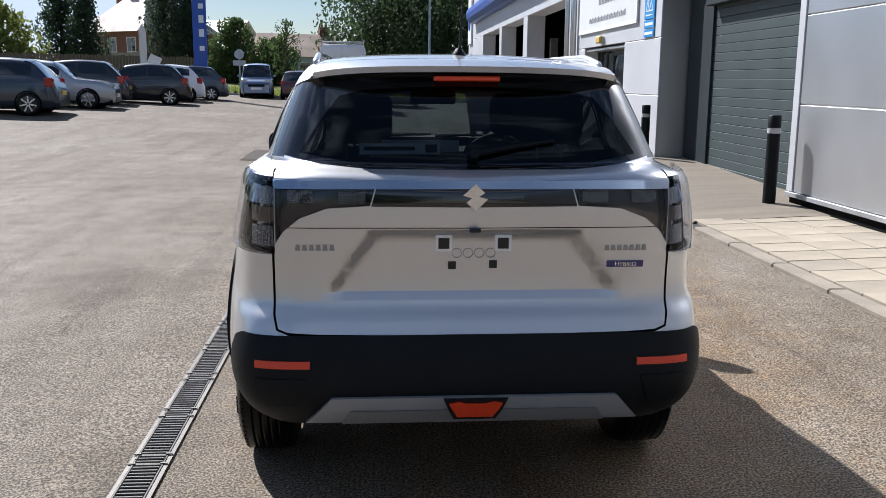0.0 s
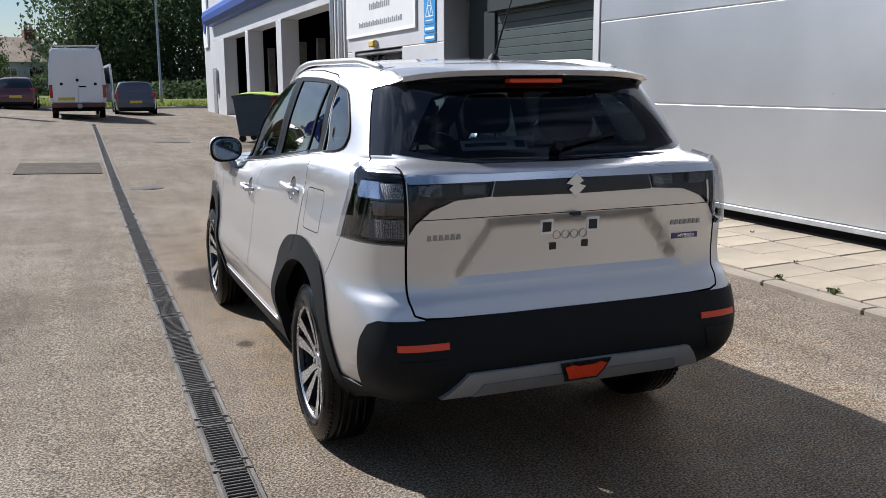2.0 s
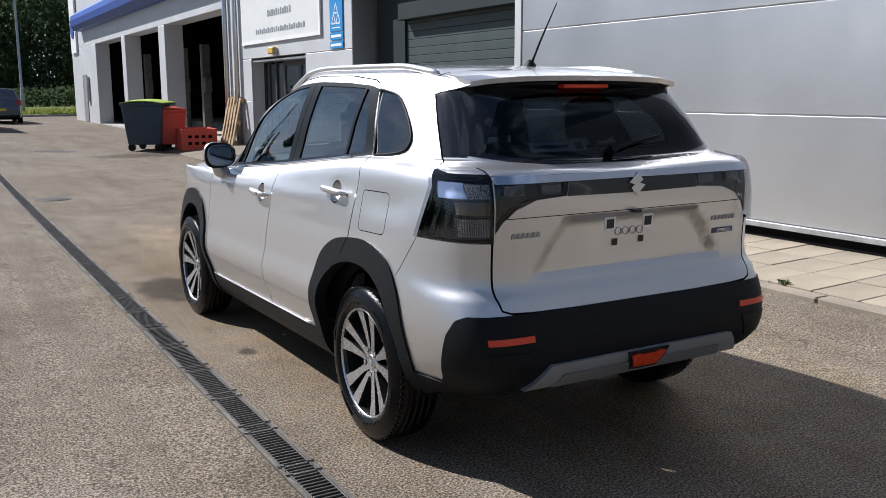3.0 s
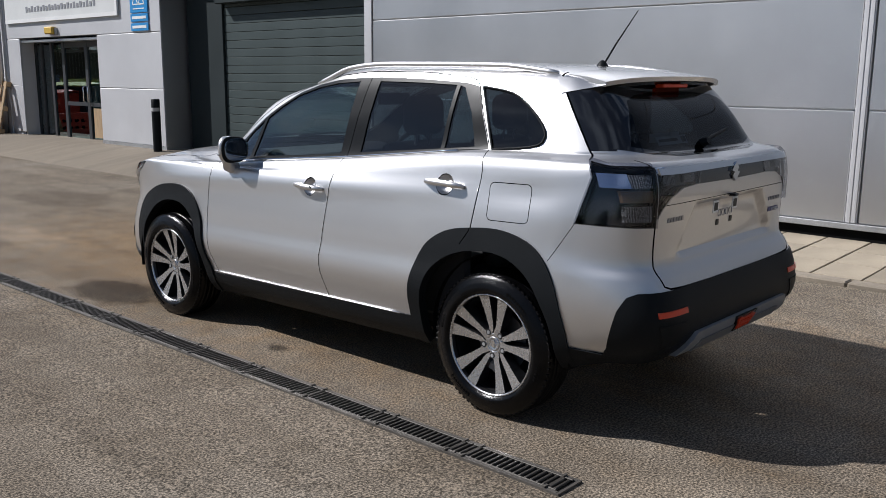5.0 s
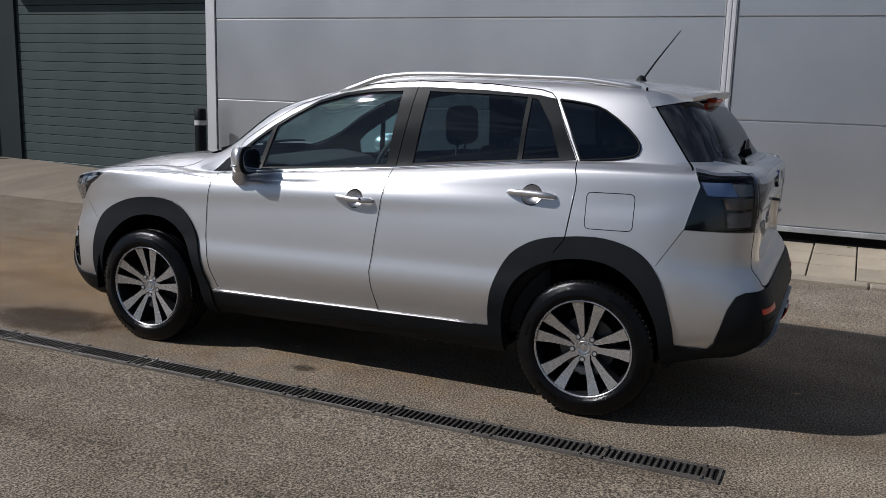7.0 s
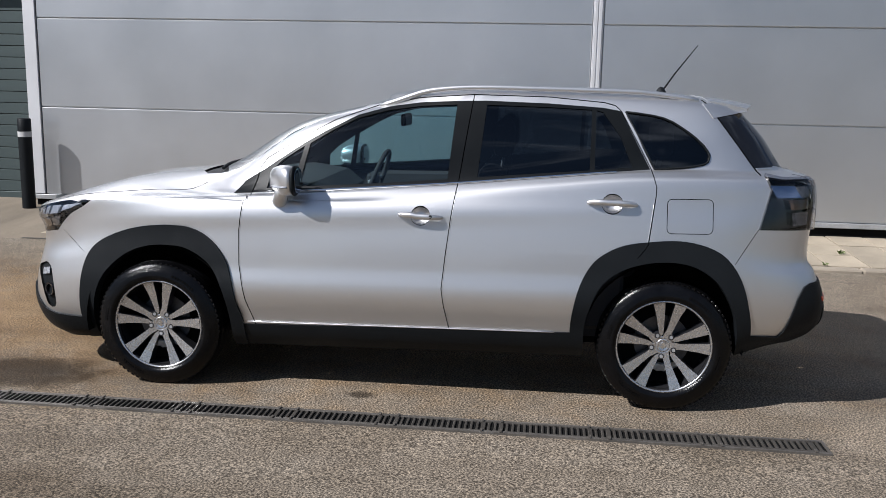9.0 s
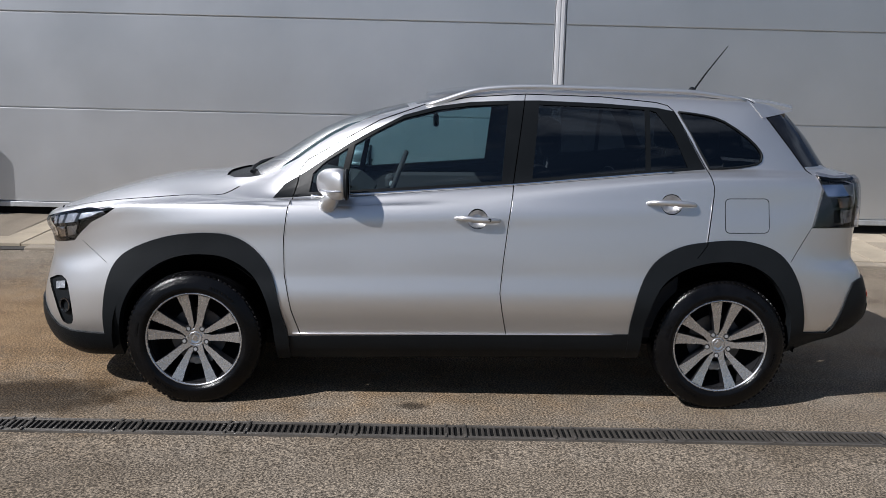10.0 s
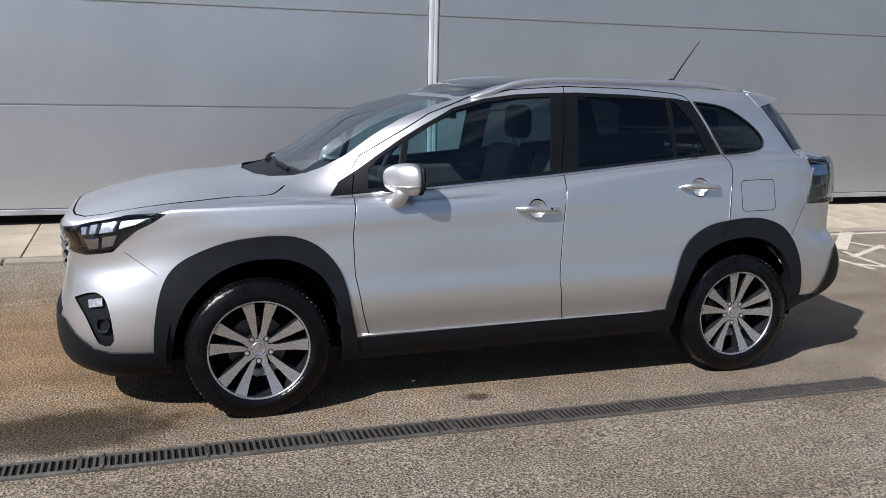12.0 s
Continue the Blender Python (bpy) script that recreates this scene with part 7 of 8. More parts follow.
def van():
    x, y = -1.38, 36.00
    root = empty("van", Matrix.Translation((x, y, ground_z(x, y) + 0.02)) @ pose(0.08, 0, 0, 0, 0, 1), "white high-roof panel van with ladder rack, passenger door open", "van")
    bm = bmesh.new()
    prof = [(0.88, 0.50), (0.97, 0.62), (0.985, 1.2), (0.95, 1.8), (0.86, 2.45), (0.78, 2.55)]
    rings = []
    for yy, k, top in ((0.0, 1.0, 1.0), (0.06, 1.01, 1.01), (4.2, 1.01, 1.01), (5.3, 0.98, 0.62), (6.0, 0.9, 0.45)):
        rings.append([bm.verts.new((px * k, yy, 0.5 + (pz - 0.5) * top)) for px, pz in prof] + [bm.verts.new((-px * k, yy, 0.5 + (pz - 0.5) * top)) for px, pz in prof[::-1]])
    for a, b in zip(rings, rings[1:]):
        for i in range(len(a)):
            bm.faces.new((a[i], a[(i + 1) % len(a)], b[(i + 1) % len(b)], b[i]))
    bm.faces.new(rings[0])
    bm.faces.new(rings[-1][::-1])
    bmesh.ops.recalc_face_normals(bm, faces=bm.faces)
    bmesh.ops.bevel(bm, geom=[e for e in bm.edges if e.calc_face_angle(0) > 0.5], offset=0.04, segments=2, affect="EDGES")
    part("body", bm, WHITE_PAINT, root, smooth=True)
    for sx in (-1, 1):
        bm = bmesh.new()
        pts = [(sx * 0.02, 0.62), (sx * 0.86, 0.62), (sx * 0.87, 1.2), (sx * 0.84, 1.8), (sx * 0.77, 2.42), (sx * 0.02, 2.46)]
        prism(bm, pts, "Y", -0.018, 0.01)
        dr = part("rear_door", bm, WHITE_PAINT, root)
        part("hinge", boxed(sx * 0.87, sx * 0.93, -0.02, 0.0, 0.8, 0.9), BLACK_PLASTIC, dr)
        part("tail_lamp", boxed(sx * 0.92 - 0.06, sx * 0.92 + 0.06, -0.03, 0.05, 0.78, 1.25, bevel=0.015), RED_LAMP, root)
        for wy in (0.9, 4.9):
            bm = bmesh.new()
            cyl(bm, (sx * 0.72, wy, 0.34), (sx * 0.93, wy, 0.34), 0.34, seg=26)
            part("wheel", bm, RUBBER, root)
        bm = bmesh.new()
        tube(bm, [(sx * 0.80, 0.05, 2.56), (sx * 0.84, 0.05, 2.74)], 0.025, 8)
        part("rack_post", bm, STEEL, root)
        bm = bmesh.new()
        tube(bm, [(sx * 0.80, 0.05, 2.64), (sx * 0.80, 3.6, 2.64)], 0.02, 8)
        part("rack_rail", bm, STEEL, root)
    bm = bmesh.new()
    tube(bm, [(-0.82, 0.04, 2.65), (0.82, 0.04, 2.65)], 0.035, 8)
    part("rack_roller", bm, STEEL, root)
    part("rear_bumper", boxed(-0.93, 0.93, -0.10, 0.05, 0.42, 0.58, bevel=0.02), varied("red_grey_bumper", (0.14, 0.045, 0.035), 0.5), root)
    part("rear_plate", boxed(-0.70, -0.12, -0.028, -0.019, 0.68, 0.79), PLATE_YELLOW, root, "plain yellow plate")
    part("door_handle", boxed(0.04, 0.30, -0.045, -0.019, 1.16, 1.21), BLACK_PLASTIC, root)
    for px in (-0.55, 0.0, 0.62):
        bm = bmesh.new()
        cyl(bm, (px, -0.03, 1.28 if px else 1.42), (px, -0.012, 1.28 if px else 1.42), 0.055, seg=16)
        part("badge_disc", bm, BLACK_PLASTIC, root)
    bm = bmesh.new()
    cyl(bm, (0.03, -0.22, 0.48), (0.03, -0.05, 0.48), 0.09, seg=14)
    part("tow_ball_cover", bm, STEEL, root)
    bm = bmesh.new()
    prism(bm, [(-0.95, 0.55), (0.0, 0.55), (0.0, 1.3), (-0.25, 2.0), (-0.90, 2.1), (-0.98, 1.3)], "X", -0.03, 0.03)
    d = part("open_door", bm, WHITE_PAINT, root)
    d.matrix_basis = Matrix.Translation((0.99, 4.3, 0.0)) @ pose(0, 0, 0, 0, 0, 24)
    bm = bmesh.new()
    prism(bm, [(-0.86, 1.3), (-0.10, 1.3), (-0.30, 1.9), (-0.82, 1.98)], "X", -0.036, 0.036)
    part("door_window", bm, WINDOW_DARK, d)
    part("chassis", boxed(-0.8, 0.8, 0.1, 5.8, 0.28, 0.52), DEEP_BLACK, root)


van()

# ---- trees, houses, fence, verge ----
LEAF_DARK = varied("dark_leaf", (0.066, 0.098, 0.045), 0.75, 0.45, 0.5, 9, spec=0.12)
LEAF_MID = varied("mid_leaf", (0.085, 0.125, 0.043), 0.75, 0.4, 0.6, 9, spec=0.12)
LEAF_LIGHT = varied("light_leaf", (0.19, 0.215, 0.060), 0.75, 0.35, 0.6, 9, spec=0.15)
LEAF_CONIFER = varied("conifer_leaf", (0.060, 0.088, 0.055), 0.8, 0.4, 0.6, 9, spec=0.12)
BARK = varied("bark", (0.06, 0.045, 0.035), 0.9, 0.3, 4, 30, 0.5)
GRASS = varied("verge_grass", (0.20, 0.24, 0.05), 0.85, 0.35, 0.8, 30, 0.4)
for lm in (LEAF_DARK, LEAF_MID, LEAF_LIGHT, LEAF_CONIFER, GRASS):
    # light shines through the thin blades
    lt = lm.node_tree
    through_leaf = lt.nodes.new("ShaderNodeBsdfTranslucent")
    leaf_mix = lt.nodes.new("ShaderNodeMixShader")
    leaf_mix.inputs[0].default_value = 0.45
    lt.links.new(lt.nodes["Principled BSDF"].inputs["Base Color"].links[0].from_socket, through_leaf.inputs["Color"])
    lt.links.new(lt.nodes["Principled BSDF"].outputs[0], leaf_mix.inputs[1])
    lt.links.new(through_leaf.outputs[0], leaf_mix.inputs[2])
    lt.links.new(leaf_mix.outputs[0], lt.nodes["Material Output"].inputs[0])


def tree(x, y, height, spread, mat, seed, label, conifer=False, low=0.18, leaves=3600, size=0.34):
    rnd = random.Random(seed)
    z0 = ground_z(x, y) - 0.1
    root = empty("tree", Matrix.Translation((x, y, z0)), label, "tree", group="trees behind the car park")
    bm = bmesh.new()
    tube(bm, [(0, 0, 0), (0.1, 0.05, height * 0.3), (0, 0.1, height * 0.6), (0.05, 0, height * 0.92)], [height * 0.028, height * 0.022, height * 0.013, 0.03], 9)
    part("trunk", bm, BARK, root, smooth=True)
    clumps = []
    n = 20 if not conifer else 26
    limb = bmesh.new()
    for i in range(n):
        u = (i + 0.5) / n
        zc = height * (low + (0.97 - low) * u)
        r = spread * ((1 - u) ** 0.75 + 0.06 if conifer else math.sin(math.pi * min(1, 0.15 + 0.80 * u)) ** 0.7)
        a = i * 2.4 + rnd.uniform(-0.4, 0.4)
        q = rnd.uniform(0.35, 0.9) if not conifer else rnd.uniform(0.1, 0.5)
        c = Vector((r * q * math.cos(a), r * q * math.sin(a), zc))
        clumps.append((c, r * rnd.uniform(0.42, 0.70) if not conifer else r * 0.7))
        tube(limb, [(0, 0, zc - height * 0.12), tuple(c * 0.6 + Vector((0, 0, zc * 0.36))), tuple(c)], [0.06, 0.04, 0.015], 5)
    part("branchwork", limb, BARK, root)
    tagged(root.children[-1], kind="stuff")
    verts, faces = [], []
    for k in range(leaves):
        c, r = clumps[rnd.randrange(len(clumps))]
        d = Vector((rnd.gauss(0, 1), rnd.gauss(0, 1), rnd.gauss(0, 0.8))).normalized() * r * rnd.uniform(0.25, 1.0) ** 0.5 * rnd.choice((1.0, 0.92, 1.06))
        p = c + d
        s = size * rnd.uniform(0.5, 1.2)
        e = Euler((rnd.uniform(0, 6.28), rnd.uniform(0, 6.28), rnd.uniform(0, 6.28))).to_matrix()
        b = len(verts)
        for q in ((-0.5, 0, 0), (0, -0.32, 0.08), (0.6, 0, 0), (0, 0.32, -0.06)):
            verts.append(tuple(p + e @ (Vector(q) * s)))
        faces.append((b, b + 1, b + 2, b + 3))
    me = bpy.data.meshes.new("crown")
    me.from_pydata(verts, [], faces)
    me.materials.append(mat)
    o = new("crown", me)
    o.parent = root
    tagged(o, kind="stuff")


DARKT = "tall dense dark green tree behind the verge"
for i, (x, y, h, s) in enumerate(((0.5, 82.2, 11, 5.4), (5.9, 80.3, 11.5, 5.6), (11.3, 83.7, 12, 5.8), (17.4, 80.7, 11.5, 5.6), (23.2, 85.2, 12, 6), (29.8, 83.4, 11.5, 6), (36.2, 86.8, 12, 6), (2.6, 88.7, 12.5, 5.6), (13.0, 91.3, 13, 6.2), (43.2, 85.0, 12, 6))):
    tree(x, y, h, s, LEAF_DARK, 11 + i, DARKT, low=0.06, leaves=11500, size=0.36)
tree(-9.8, 63.6, 4.9, 1.7, LEAF_MID, 40, "round green tree beside the road sign", low=0.10, leaves=8000, size=0.2)
tree(-7.3, 64.8, 3.7, 1.7, LEAF_MID, 41, "low dark green bush beside the road sign", low=0.05, leaves=8000, size=0.2)
tree(-6.1, 61.6, 5.0, 1.15, LEAF_MID, 42, "slender light tree with an open crown", low=0.2, leaves=1100, size=0.16)
tree(-15.9, 69.7, 9.2, 2.9, LEAF_CONIFER, 43, "tall dark green conifer behind the fence", conifer=True, low=0.05, leaves=7000, size=0.24)
tree(-13.6, 67.7, 8.6, 2.6, LEAF_CONIFER, 44, "tall dark green conifer behind the fence", conifer=True, low=0.05, leaves=7000, size=0.24)
tree(-22.3, 66.3, 8.2, 2.6, LEAF_CONIFER, 45, "tall dark green conifer behind the fence", conifer=True, low=0.05, leaves=7000, size=0.24)
tree(-19.6, 63.2, 8.6, 1.9, LEAF_CONIFER, 46, "tall dark green conifer behind the fence", conifer=True, low=0.05, leaves=6000, size=0.24)
tree(-22.1, 54.5, 4.9, 2.3, LEAF_LIGHT, 47, "yellow-green drooping tree by the fence", low=0.1, leaves=4200)
tree(-28.2, 52.2, 6.0, 3.4, LEAF_LIGHT, 48, "yellow-green drooping tree by the fence", low=0.1, leaves=4200)
tree(-39.0, 62.4, 12, 4.0, LEAF_DARK, 49, DARKT, low=0.06)
for i in range(5):
    tree(-47 - 9 * i, 70 - 6 * i, 10 + i % 3, 4.5, LEAF_DARK, 60 + i, DARKT, low=0.06, leaves=2600, size=0.6)


def hedge(x0, x1, y, h, seed):
    rnd = random.Random(seed)
    verts, faces = [], []
    for k in range(2600):
        p = Vector((rnd.uniform(x0, x1), y + rnd.gauss(0, 0.5), 0))
        p.z = ground_z(p.x, p.y) + h * abs(rnd.uniform(0, 1)) * (0.8 + 0.35 * noise.noise((p.x * 0.5, 3.1, seed)))
        e = Euler((rnd.uniform(0, 6.28), rnd.uniform(0, 6.28), 0)).to_matrix()
        b = len(verts)
        for q in ((-0.5, 0, 0), (0, -0.32, 0.08), (0.6, 0, 0), (0, 0.32, -0.06)):
            verts.append(tuple(p + e @ (Vector(q) * rnd.uniform(0.15, 0.4))))
        faces.append((b, b + 1, b + 2, b + 3))
    me = bpy.data.meshes.new("hedge")
    me.from_pydata(verts, [], faces)
    me.materials.append(LEAF_DARK)
    tagged(new("hedge", me), "dark unclipped hedge under the trees", "hedge", kind="stuff")


hedge(-14, -2, 68.4, 2.2, 1)
hedge(-2, 12, 64.2, 1.8, 2)
hedge(10, 38, 70.6, 3.0, 3)

# the grass verge and the kerb before it
bm = bmesh.new()
xs = [-40 + i * 2.0 for i in range(40)]


def verge_edge(x):
    return 48.6 + 4.9 * smoothstep(-4.5, 3.5, x) + 1.0 * smoothstep(4, 10, x)


ra = [bm.verts.new((x, verge_edge(x), ground_z(x, verge_edge(x)) + 0.10)) for x in xs]
rb = [bm.verts.new((x, verge_edge(x) + 2.0, ground_z(x, 53) + 0.22)) for x in xs]
rc = [bm.verts.new((x, 62.0, ground_z(x, 62) + 0.35)) for x in xs]
rd = [bm.verts.new((x, 125.0, ground_z(x, 62) + 0.4)) for x in xs]
for p, q in ((ra, rb), (rb, rc), (rc, rd)):
    for i in range(len(xs) - 1):
        bm.faces.new((p[i], p[i + 1], q[i + 1], q[i]))
thing("verge", bm, GRASS, "rough sunlit grass verge", "grass", kind="structure", smooth=True)
bm = bmesh.new()
for i in range(len(xs) - 1):
    x0, x1 = xs[i] + 0.01, xs[i + 1] - 0.01
    y0, y1 = verge_edge(x0), verge_edge(x1)
    vs = box(bm, x0, x1, -0.16, 0.0, -0.2, 0.11)
    for v in vs:
        u = (v.co.x - x0) / (x1 - x0)
        v.co.y += y0 + (y1 - y0) * u
        v.co.z += ground_z(v.co.x, y0)
thing("verge_kerb", bm, CONCRETE, "pale concrete kerb along the verge", "kerb", kind="structure")
rnd = random.Random(5)
verts, faces = [], []
for k in range(9000):
    x = rnd.uniform(-12, 16)
    y = verge_edge(x) + 0.1 + rnd.random() ** 1.5 * 9
    z = ground_z(x, y) + 0.12
    h, a = rnd.uniform(0.10, 0.32), rnd.uniform(0, 6.28)
    b = len(verts)
    w = Vector((math.cos(a), math.sin(a), 0)) * 0.05
    t = Vector((rnd.uniform(-0.1, 0.1), rnd.uniform(-0.1, 0.1), h))
    c = Vector((x, y, z))
    verts += [tuple(c - w), tuple(c + w), tuple(c + t)]
    faces.append((b, b + 1, b + 2))
me = bpy.data.meshes.new("grass")
me.from_pydata(verts, [], faces)
me.materials.append(GRASS)
tagged(new("grass", me), "tufts of rough verge grass", "grass", kind="stuff")

# fence
FENCE = varied("fence_wood", (0.17, 0.125, 0.085), 0.85, 0.25, 1.5, 20, 0.3, stretch=(3, 3, 0.6))
fence = empty("fence", Matrix.Identity(4), "weathered close-boarded timber fence behind the parked cars", "fence", kind="structure")
board = None
k = 0
fa, fb = Vector((-35.2, 37.4)), Vector((-10.7, 58.2))
count = 170
for i in range(count):
    p = fa + (fb - fa) * i / count
    if board is None:
        board = part("board", boxed(-0.085, 0.085, -0.012, 0.012, 0, 1.9), FENCE, fence)
        ob = board
    else:
        ob = new("board", board.data)
        ob.parent = fence
    ob.matrix_basis = Matrix.Translation((p.x, p.y, ground_z(p.x, p.y) + rnd.uniform(-0.03, 0.03))) @ pose(0, 0, 0, 0, 0, math.degrees(math.atan2(fb.y - fa.y, fb.x - fa.x)) + 8)

BRICK = varied("brick_wall", (0.22, 0.10, 0.07), 0.85, 0.25, 2.0, 12, 0.3)
ROOF_TILE = varied("roof_tile", (0.58, 0.45, 0.35), 0.36, 0.25, 0.8, 10, 0.4)
RENDERED = varied("pale_render", (0.55, 0.56, 0.60), 0.85, 0.08, 1, 20)


def house(m, w, d, eaves, ridge, wall_mat, label, hip=True, chimneys=((0.25, 0.5),)):
    root = empty("house", m, label, "house", group="houses beyond the fence")
    part("wall", boxed(-w / 2, w / 2, -d / 2, d / 2, 0, eaves), wall_mat, root)
    bm = bmesh.new()
    o = 0.35
    inset = d / 2 if hip else 0.0
    pts = [(-w / 2 - o, -d / 2 - o, eaves), (w / 2 + o, -d / 2 - o, eaves), (w / 2 + o, d / 2 + o, eaves), (-w / 2 - o, d / 2 + o, eaves), (-w / 2 - (0 if hip else o) + inset, 0, ridge), (w / 2 + (0 if hip else o) - inset, 0, ridge)]
    v = [bm.verts.new(p) for p in pts]
    for q in ((0, 1, 5, 4), (2, 3, 4, 5), (1, 2, 5), (3, 0, 4), (3, 2, 1, 0)):
        bm.faces.new([v[i] for i in q])
    roof = part("roof", bm, ROOF_TILE, root)
    for fx, h in chimneys:
        ch = part("chimney", boxed(fx * w - 0.45, fx * w + 0.45, -0.35, 0.35, eaves, ridge + h * 2.2, bevel=0.03), BRICK, roof)
        for px in (-0.2, 0.2):
            bm = bmesh.new()
            cyl(bm, (fx * w + px, 0, ridge + h * 2.2), (fx * w + px, 0, ridge + h * 2.2 + 0.45), 0.13, 0.1, 10)
            part("chimney_pot", bm, ROOF_TILE, ch)
    for i in range(3):
        x = -w / 2 + w * (0.2 + 0.3 * i)
        for z in (1.0, eaves - 1.7):
            win = part("window", boxed(x - 0.55, x + 0.55, -d / 2 - 0.05, -d / 2 + 0.02, z, z + 1.25), WHITE, root)
            part("pane", boxed(x - 0.47, x - 0.03, -d / 2 - 0.058, -d / 2 - 0.051, z + 0.08, z + 1.17), WINDOW_DARK, win)
            part("pane", boxed(x + 0.03, x + 0.47, -d / 2 - 0.058, -d / 2 - 0.051, z + 0.08, z + 1.17), WINDOW_DARK, win)


house(pose(-19.8, 81.4, 0.55, 0, 0, -36), 8.0, 8.0, 4.7, 9.0, BRICK, "brick house with a pale tiled hipped roof and tall chimney", True, ((-0.42, 0.9),))
house(pose(-16.7, 95.5, 0.55, 0, 0, -20), 7.0, 8.0, 3.4, 6.8, BRICK, "brick house with a steep tiled roof among conifers", False, ())
house(pose(-7.4, 84.0, 0.55, 0, 0, 20), 6.5, 6.0, 2.9, 5.0, RENDERED, "pale rendered house with a brown tiled roof", False, ((0.40, 0.3),))
thing("outbuilding", boxed(-3.0, 3.0, -1.5, 1.5, 0, 2.9), ROOF_TILE, "low tiled outbuilding behind the fence", "outbuilding", pose(-20.5, 69.6, 0.4, 0, 0, 14))

# flag, pennant, signs and lamp post
flag = empty("banner_post", Matrix.Translation((-7.98, 42.01, ground_z(-7.98, 42.01))), "tall blue pylon sign with white marks", "sign")
part("panel", boxed(-0.31, 0.31, -0.06, 0.06, 0.6, 9.0, bevel=0.03), BLUE, flag)
part("plinth", boxed(-0.34, 0.34, -0.10, 0.10, -0.2, 0.599, bevel=0.02), STEEL, flag, "grey steel base")
for i in range(9):
    part("mark_bar", boxed(-0.02, 0.20, -0.066, -0.0605, 2.1 + i * 0.62, 2.1 + i * 0.62 + (0.34 if i % 3 else 0.22)), PALE_SIGN, flag)
pen = empty("feather_flag", Matrix.Translation((-10.28, 40.53, ground_z(-10.28, 40.53))), "pale feather flag on a thin pole", "flag")
bm = bmesh.new()
outline = [(0.0, 0.8), (0.20, 0.85), (0.28, 2.0), (0.27, 2.75), (0.16, 3.05), (0.0, 2.85)]
prism(bm, outline, "Y", -0.012, 0.012)
part("cloth", bm, varied("pale_cloth", (0.55, 0.53, 0.5), 0.8, 0.1), pen)
bm = bmesh.new()
tube(bm, [(-0.02, 0, 0), (-0.03, 0, 2.85), (0.15, 0, 3.09)], 0.02, 8)
part("pole", bm, STEEL, pen)
bm = bmesh.new()
box(bm, -0.27, 0.27, -0.015, 0.015, 0.0, 1.9)
thing("leaning_board", bm, PALE_SIGN, "pale green board leaning behind the parked cars", "board", pose(-10.83, 42.11, ground_z(-10.83, 42.11), 0, 26, 10))


def round_sign(x, y):
    root = empty("road_sign", Matrix.Translation((x, y, ground_z(x, y) + 0.2)), "round road sign seen from behind on a grey post", "sign", group="road signs")
    bm = bmesh.new()
    cyl(bm, (0, 0, 0), (0, 0, 2.25), 0.04, seg=10)
    part("post", bm, STEEL, root, smooth=True)
    bm = bmesh.new()
    cyl(bm, (0, -0.06, 1.98), (0, -0.04, 1.98), 0.27, seg=28)
    part("disc", bm, STEEL, root)
    part("plate", boxed(-0.34, 0.34, -0.06, -0.042, 1.36, 1.64), STEEL, root)


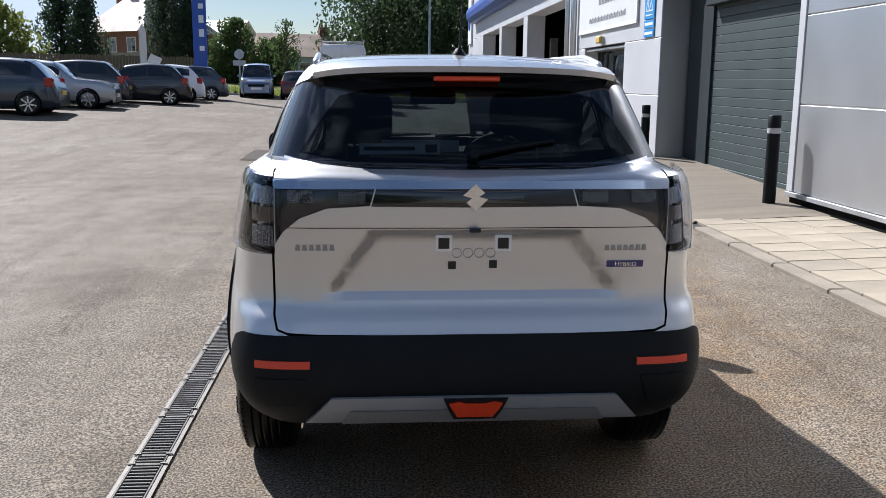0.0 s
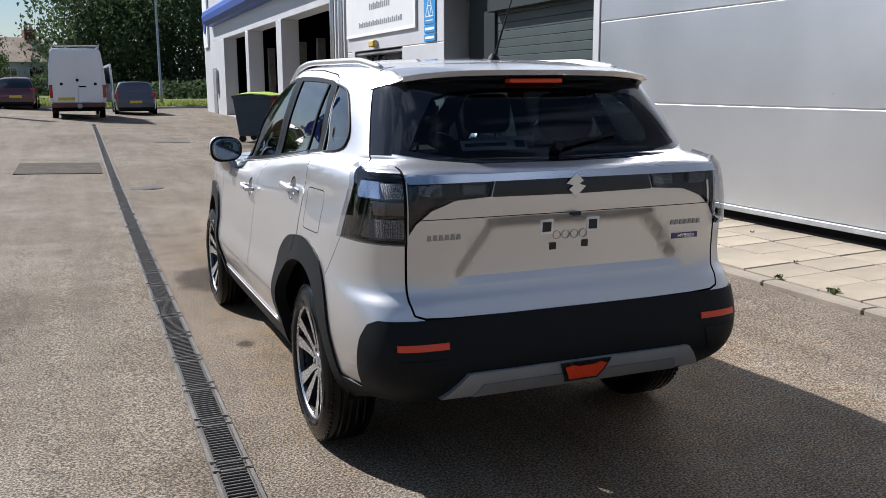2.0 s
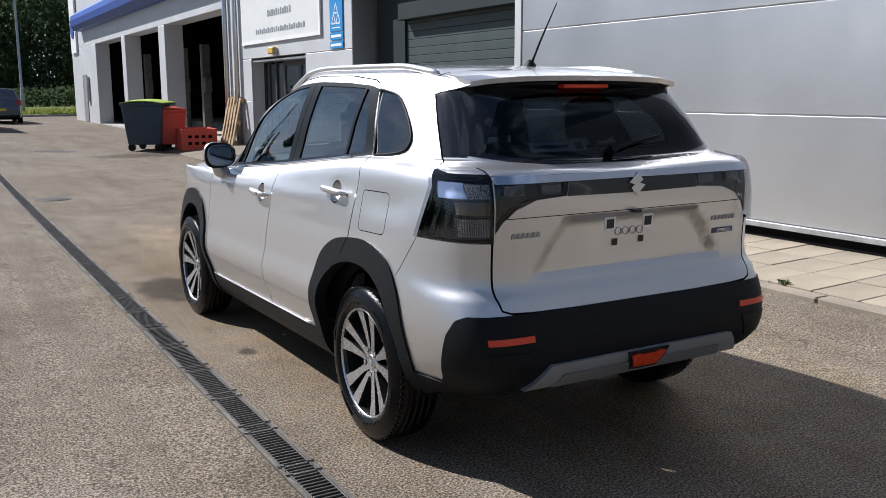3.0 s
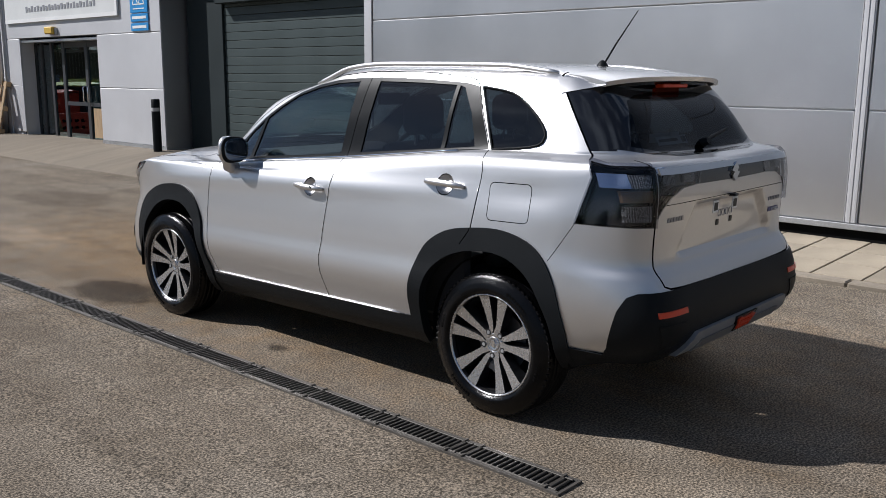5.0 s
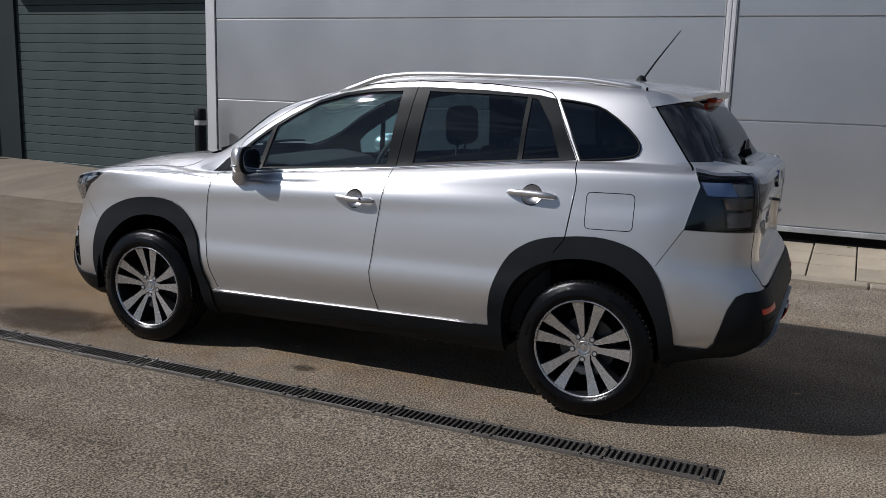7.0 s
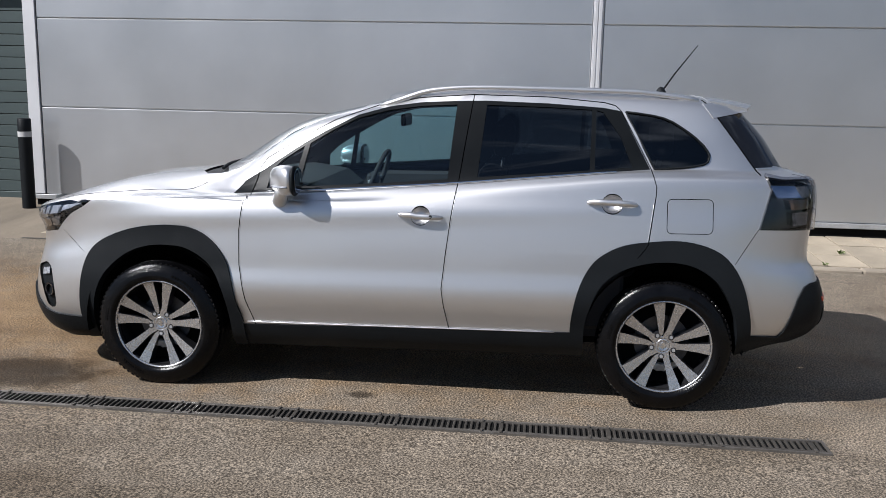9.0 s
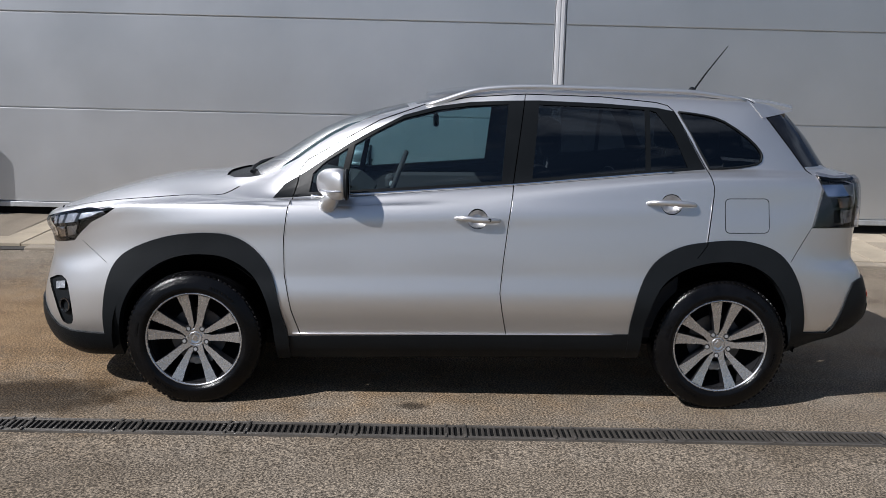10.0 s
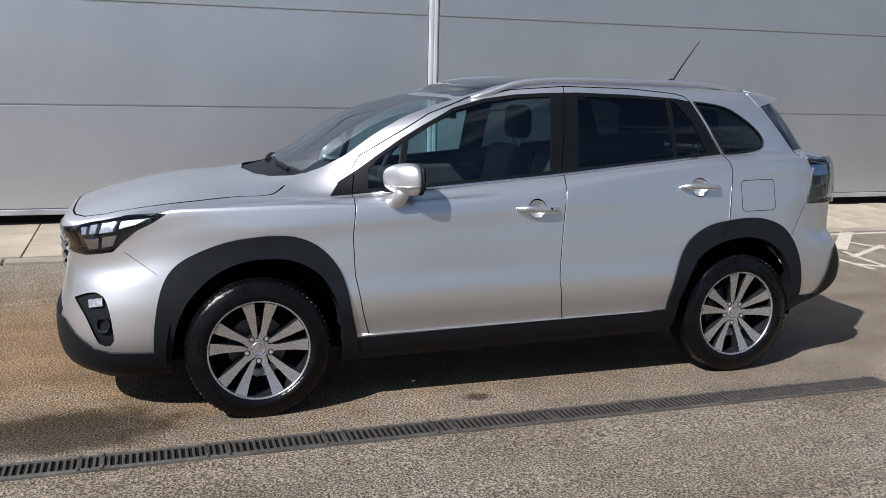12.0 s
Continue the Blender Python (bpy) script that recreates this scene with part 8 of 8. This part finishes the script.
round_sign(-7.65, 51.35)
lp = empty("lamp_post", Matrix.Translation((3.21, 55.74, ground_z(3.21, 55.74))), "tall grey steel lamp post on the verge", "lamp post")
bm = bmesh.new()
tube(bm, [(0, 0, 0), (0, 0, 1.2), (0, 0, 1.25), (0, 0, 8.5), (-0.3, -0.1, 8.8), (-1.0, -0.3, 8.9)], [0.11, 0.11, 0.075, 0.06, 0.05, 0.05], 12)
part("post", bm, STEEL, lp, smooth=True)
part("lantern", boxed(-1.6, -0.95, -0.42, -0.18, 8.84, 8.98, bevel=0.03), STEEL, lp)

# low trees across the yard, behind the camera, so that reflections have a skyline
for i, (x, y, h) in enumerate(((-44, -10, 4.5), (-46, 2, 3.8), (-45, 12, 4.2), (-43, 22, 5.0), (-41, 32, 5.6), (-22, -30, 7), (-10, -36, 8), (0, -40, 9), (10, -38, 8))):
    tree(x, y, h, 3.4, LEAF_DARK, 80 + i, "dark green tree at the yard's edge", low=0.1, leaves=2200, size=0.55)

# ---- paving pieces, last ----
SLAB_MATS = [SLAB, varied("paving_slab_pale", (0.32, 0.27, 0.20), 0.88, 0.18, 1.6, 110, 0.5), varied("paving_slab_dark", (0.26, 0.22, 0.163), 0.88, 0.2, 1.6, 110, 0.5)]
slab_meshes = []
for sm in SLAB_MATS:
    tmp = mesh_object("slab", boxed(-0.2325, 0.2325, -0.182, 0.182, -0.05, 0.0, bevel=0.004), sm)
    slab_meshes.append(tmp.data)
    bpy.data.objects.remove(tmp)
rnd = random.Random(3)
yy = -8.0
while yy < APRON_Y - 0.2:
    for c in range(3):
        x = KERB_X + 0.15 + 0.234 + c * 0.475
        o = new("slab", slab_meshes[rnd.randrange(3)])
        o.parent = pavement_root
        o.matrix_basis = Matrix.Translation((x, yy + 0.19, pavement_z(x, yy) + rnd.uniform(-0.004, 0.004))) @ pose(0, 0, 0, rnd.uniform(-0.3, 0.3), -1.8 + rnd.uniform(-0.25, 0.25), rnd.uniform(-0.3, 0.3))
    yy += 0.375
kerb_mesh = mesh_object("kerb_stone", boxed(-0.07, 0.07, -0.452, 0.452, -0.16, 0.0, bevel=0.012), varied("buff_kerb", (0.23, 0.195, 0.15), 0.9, 0.22, 2.0, 90, 0.4))
first = True
yy = -8.0
while yy < APRON_Y - 0.4:
    o = kerb_mesh if first else new("kerb_stone", kerb_mesh.data)
    first = False
    o.parent = pavement_root
    o.matrix_basis = Matrix.Translation((KERB_X + 0.07, yy + 0.45, pavement_z(KERB_X, yy + 0.45) + rnd.uniform(-0.003, 0.003)))
    yy += 0.912
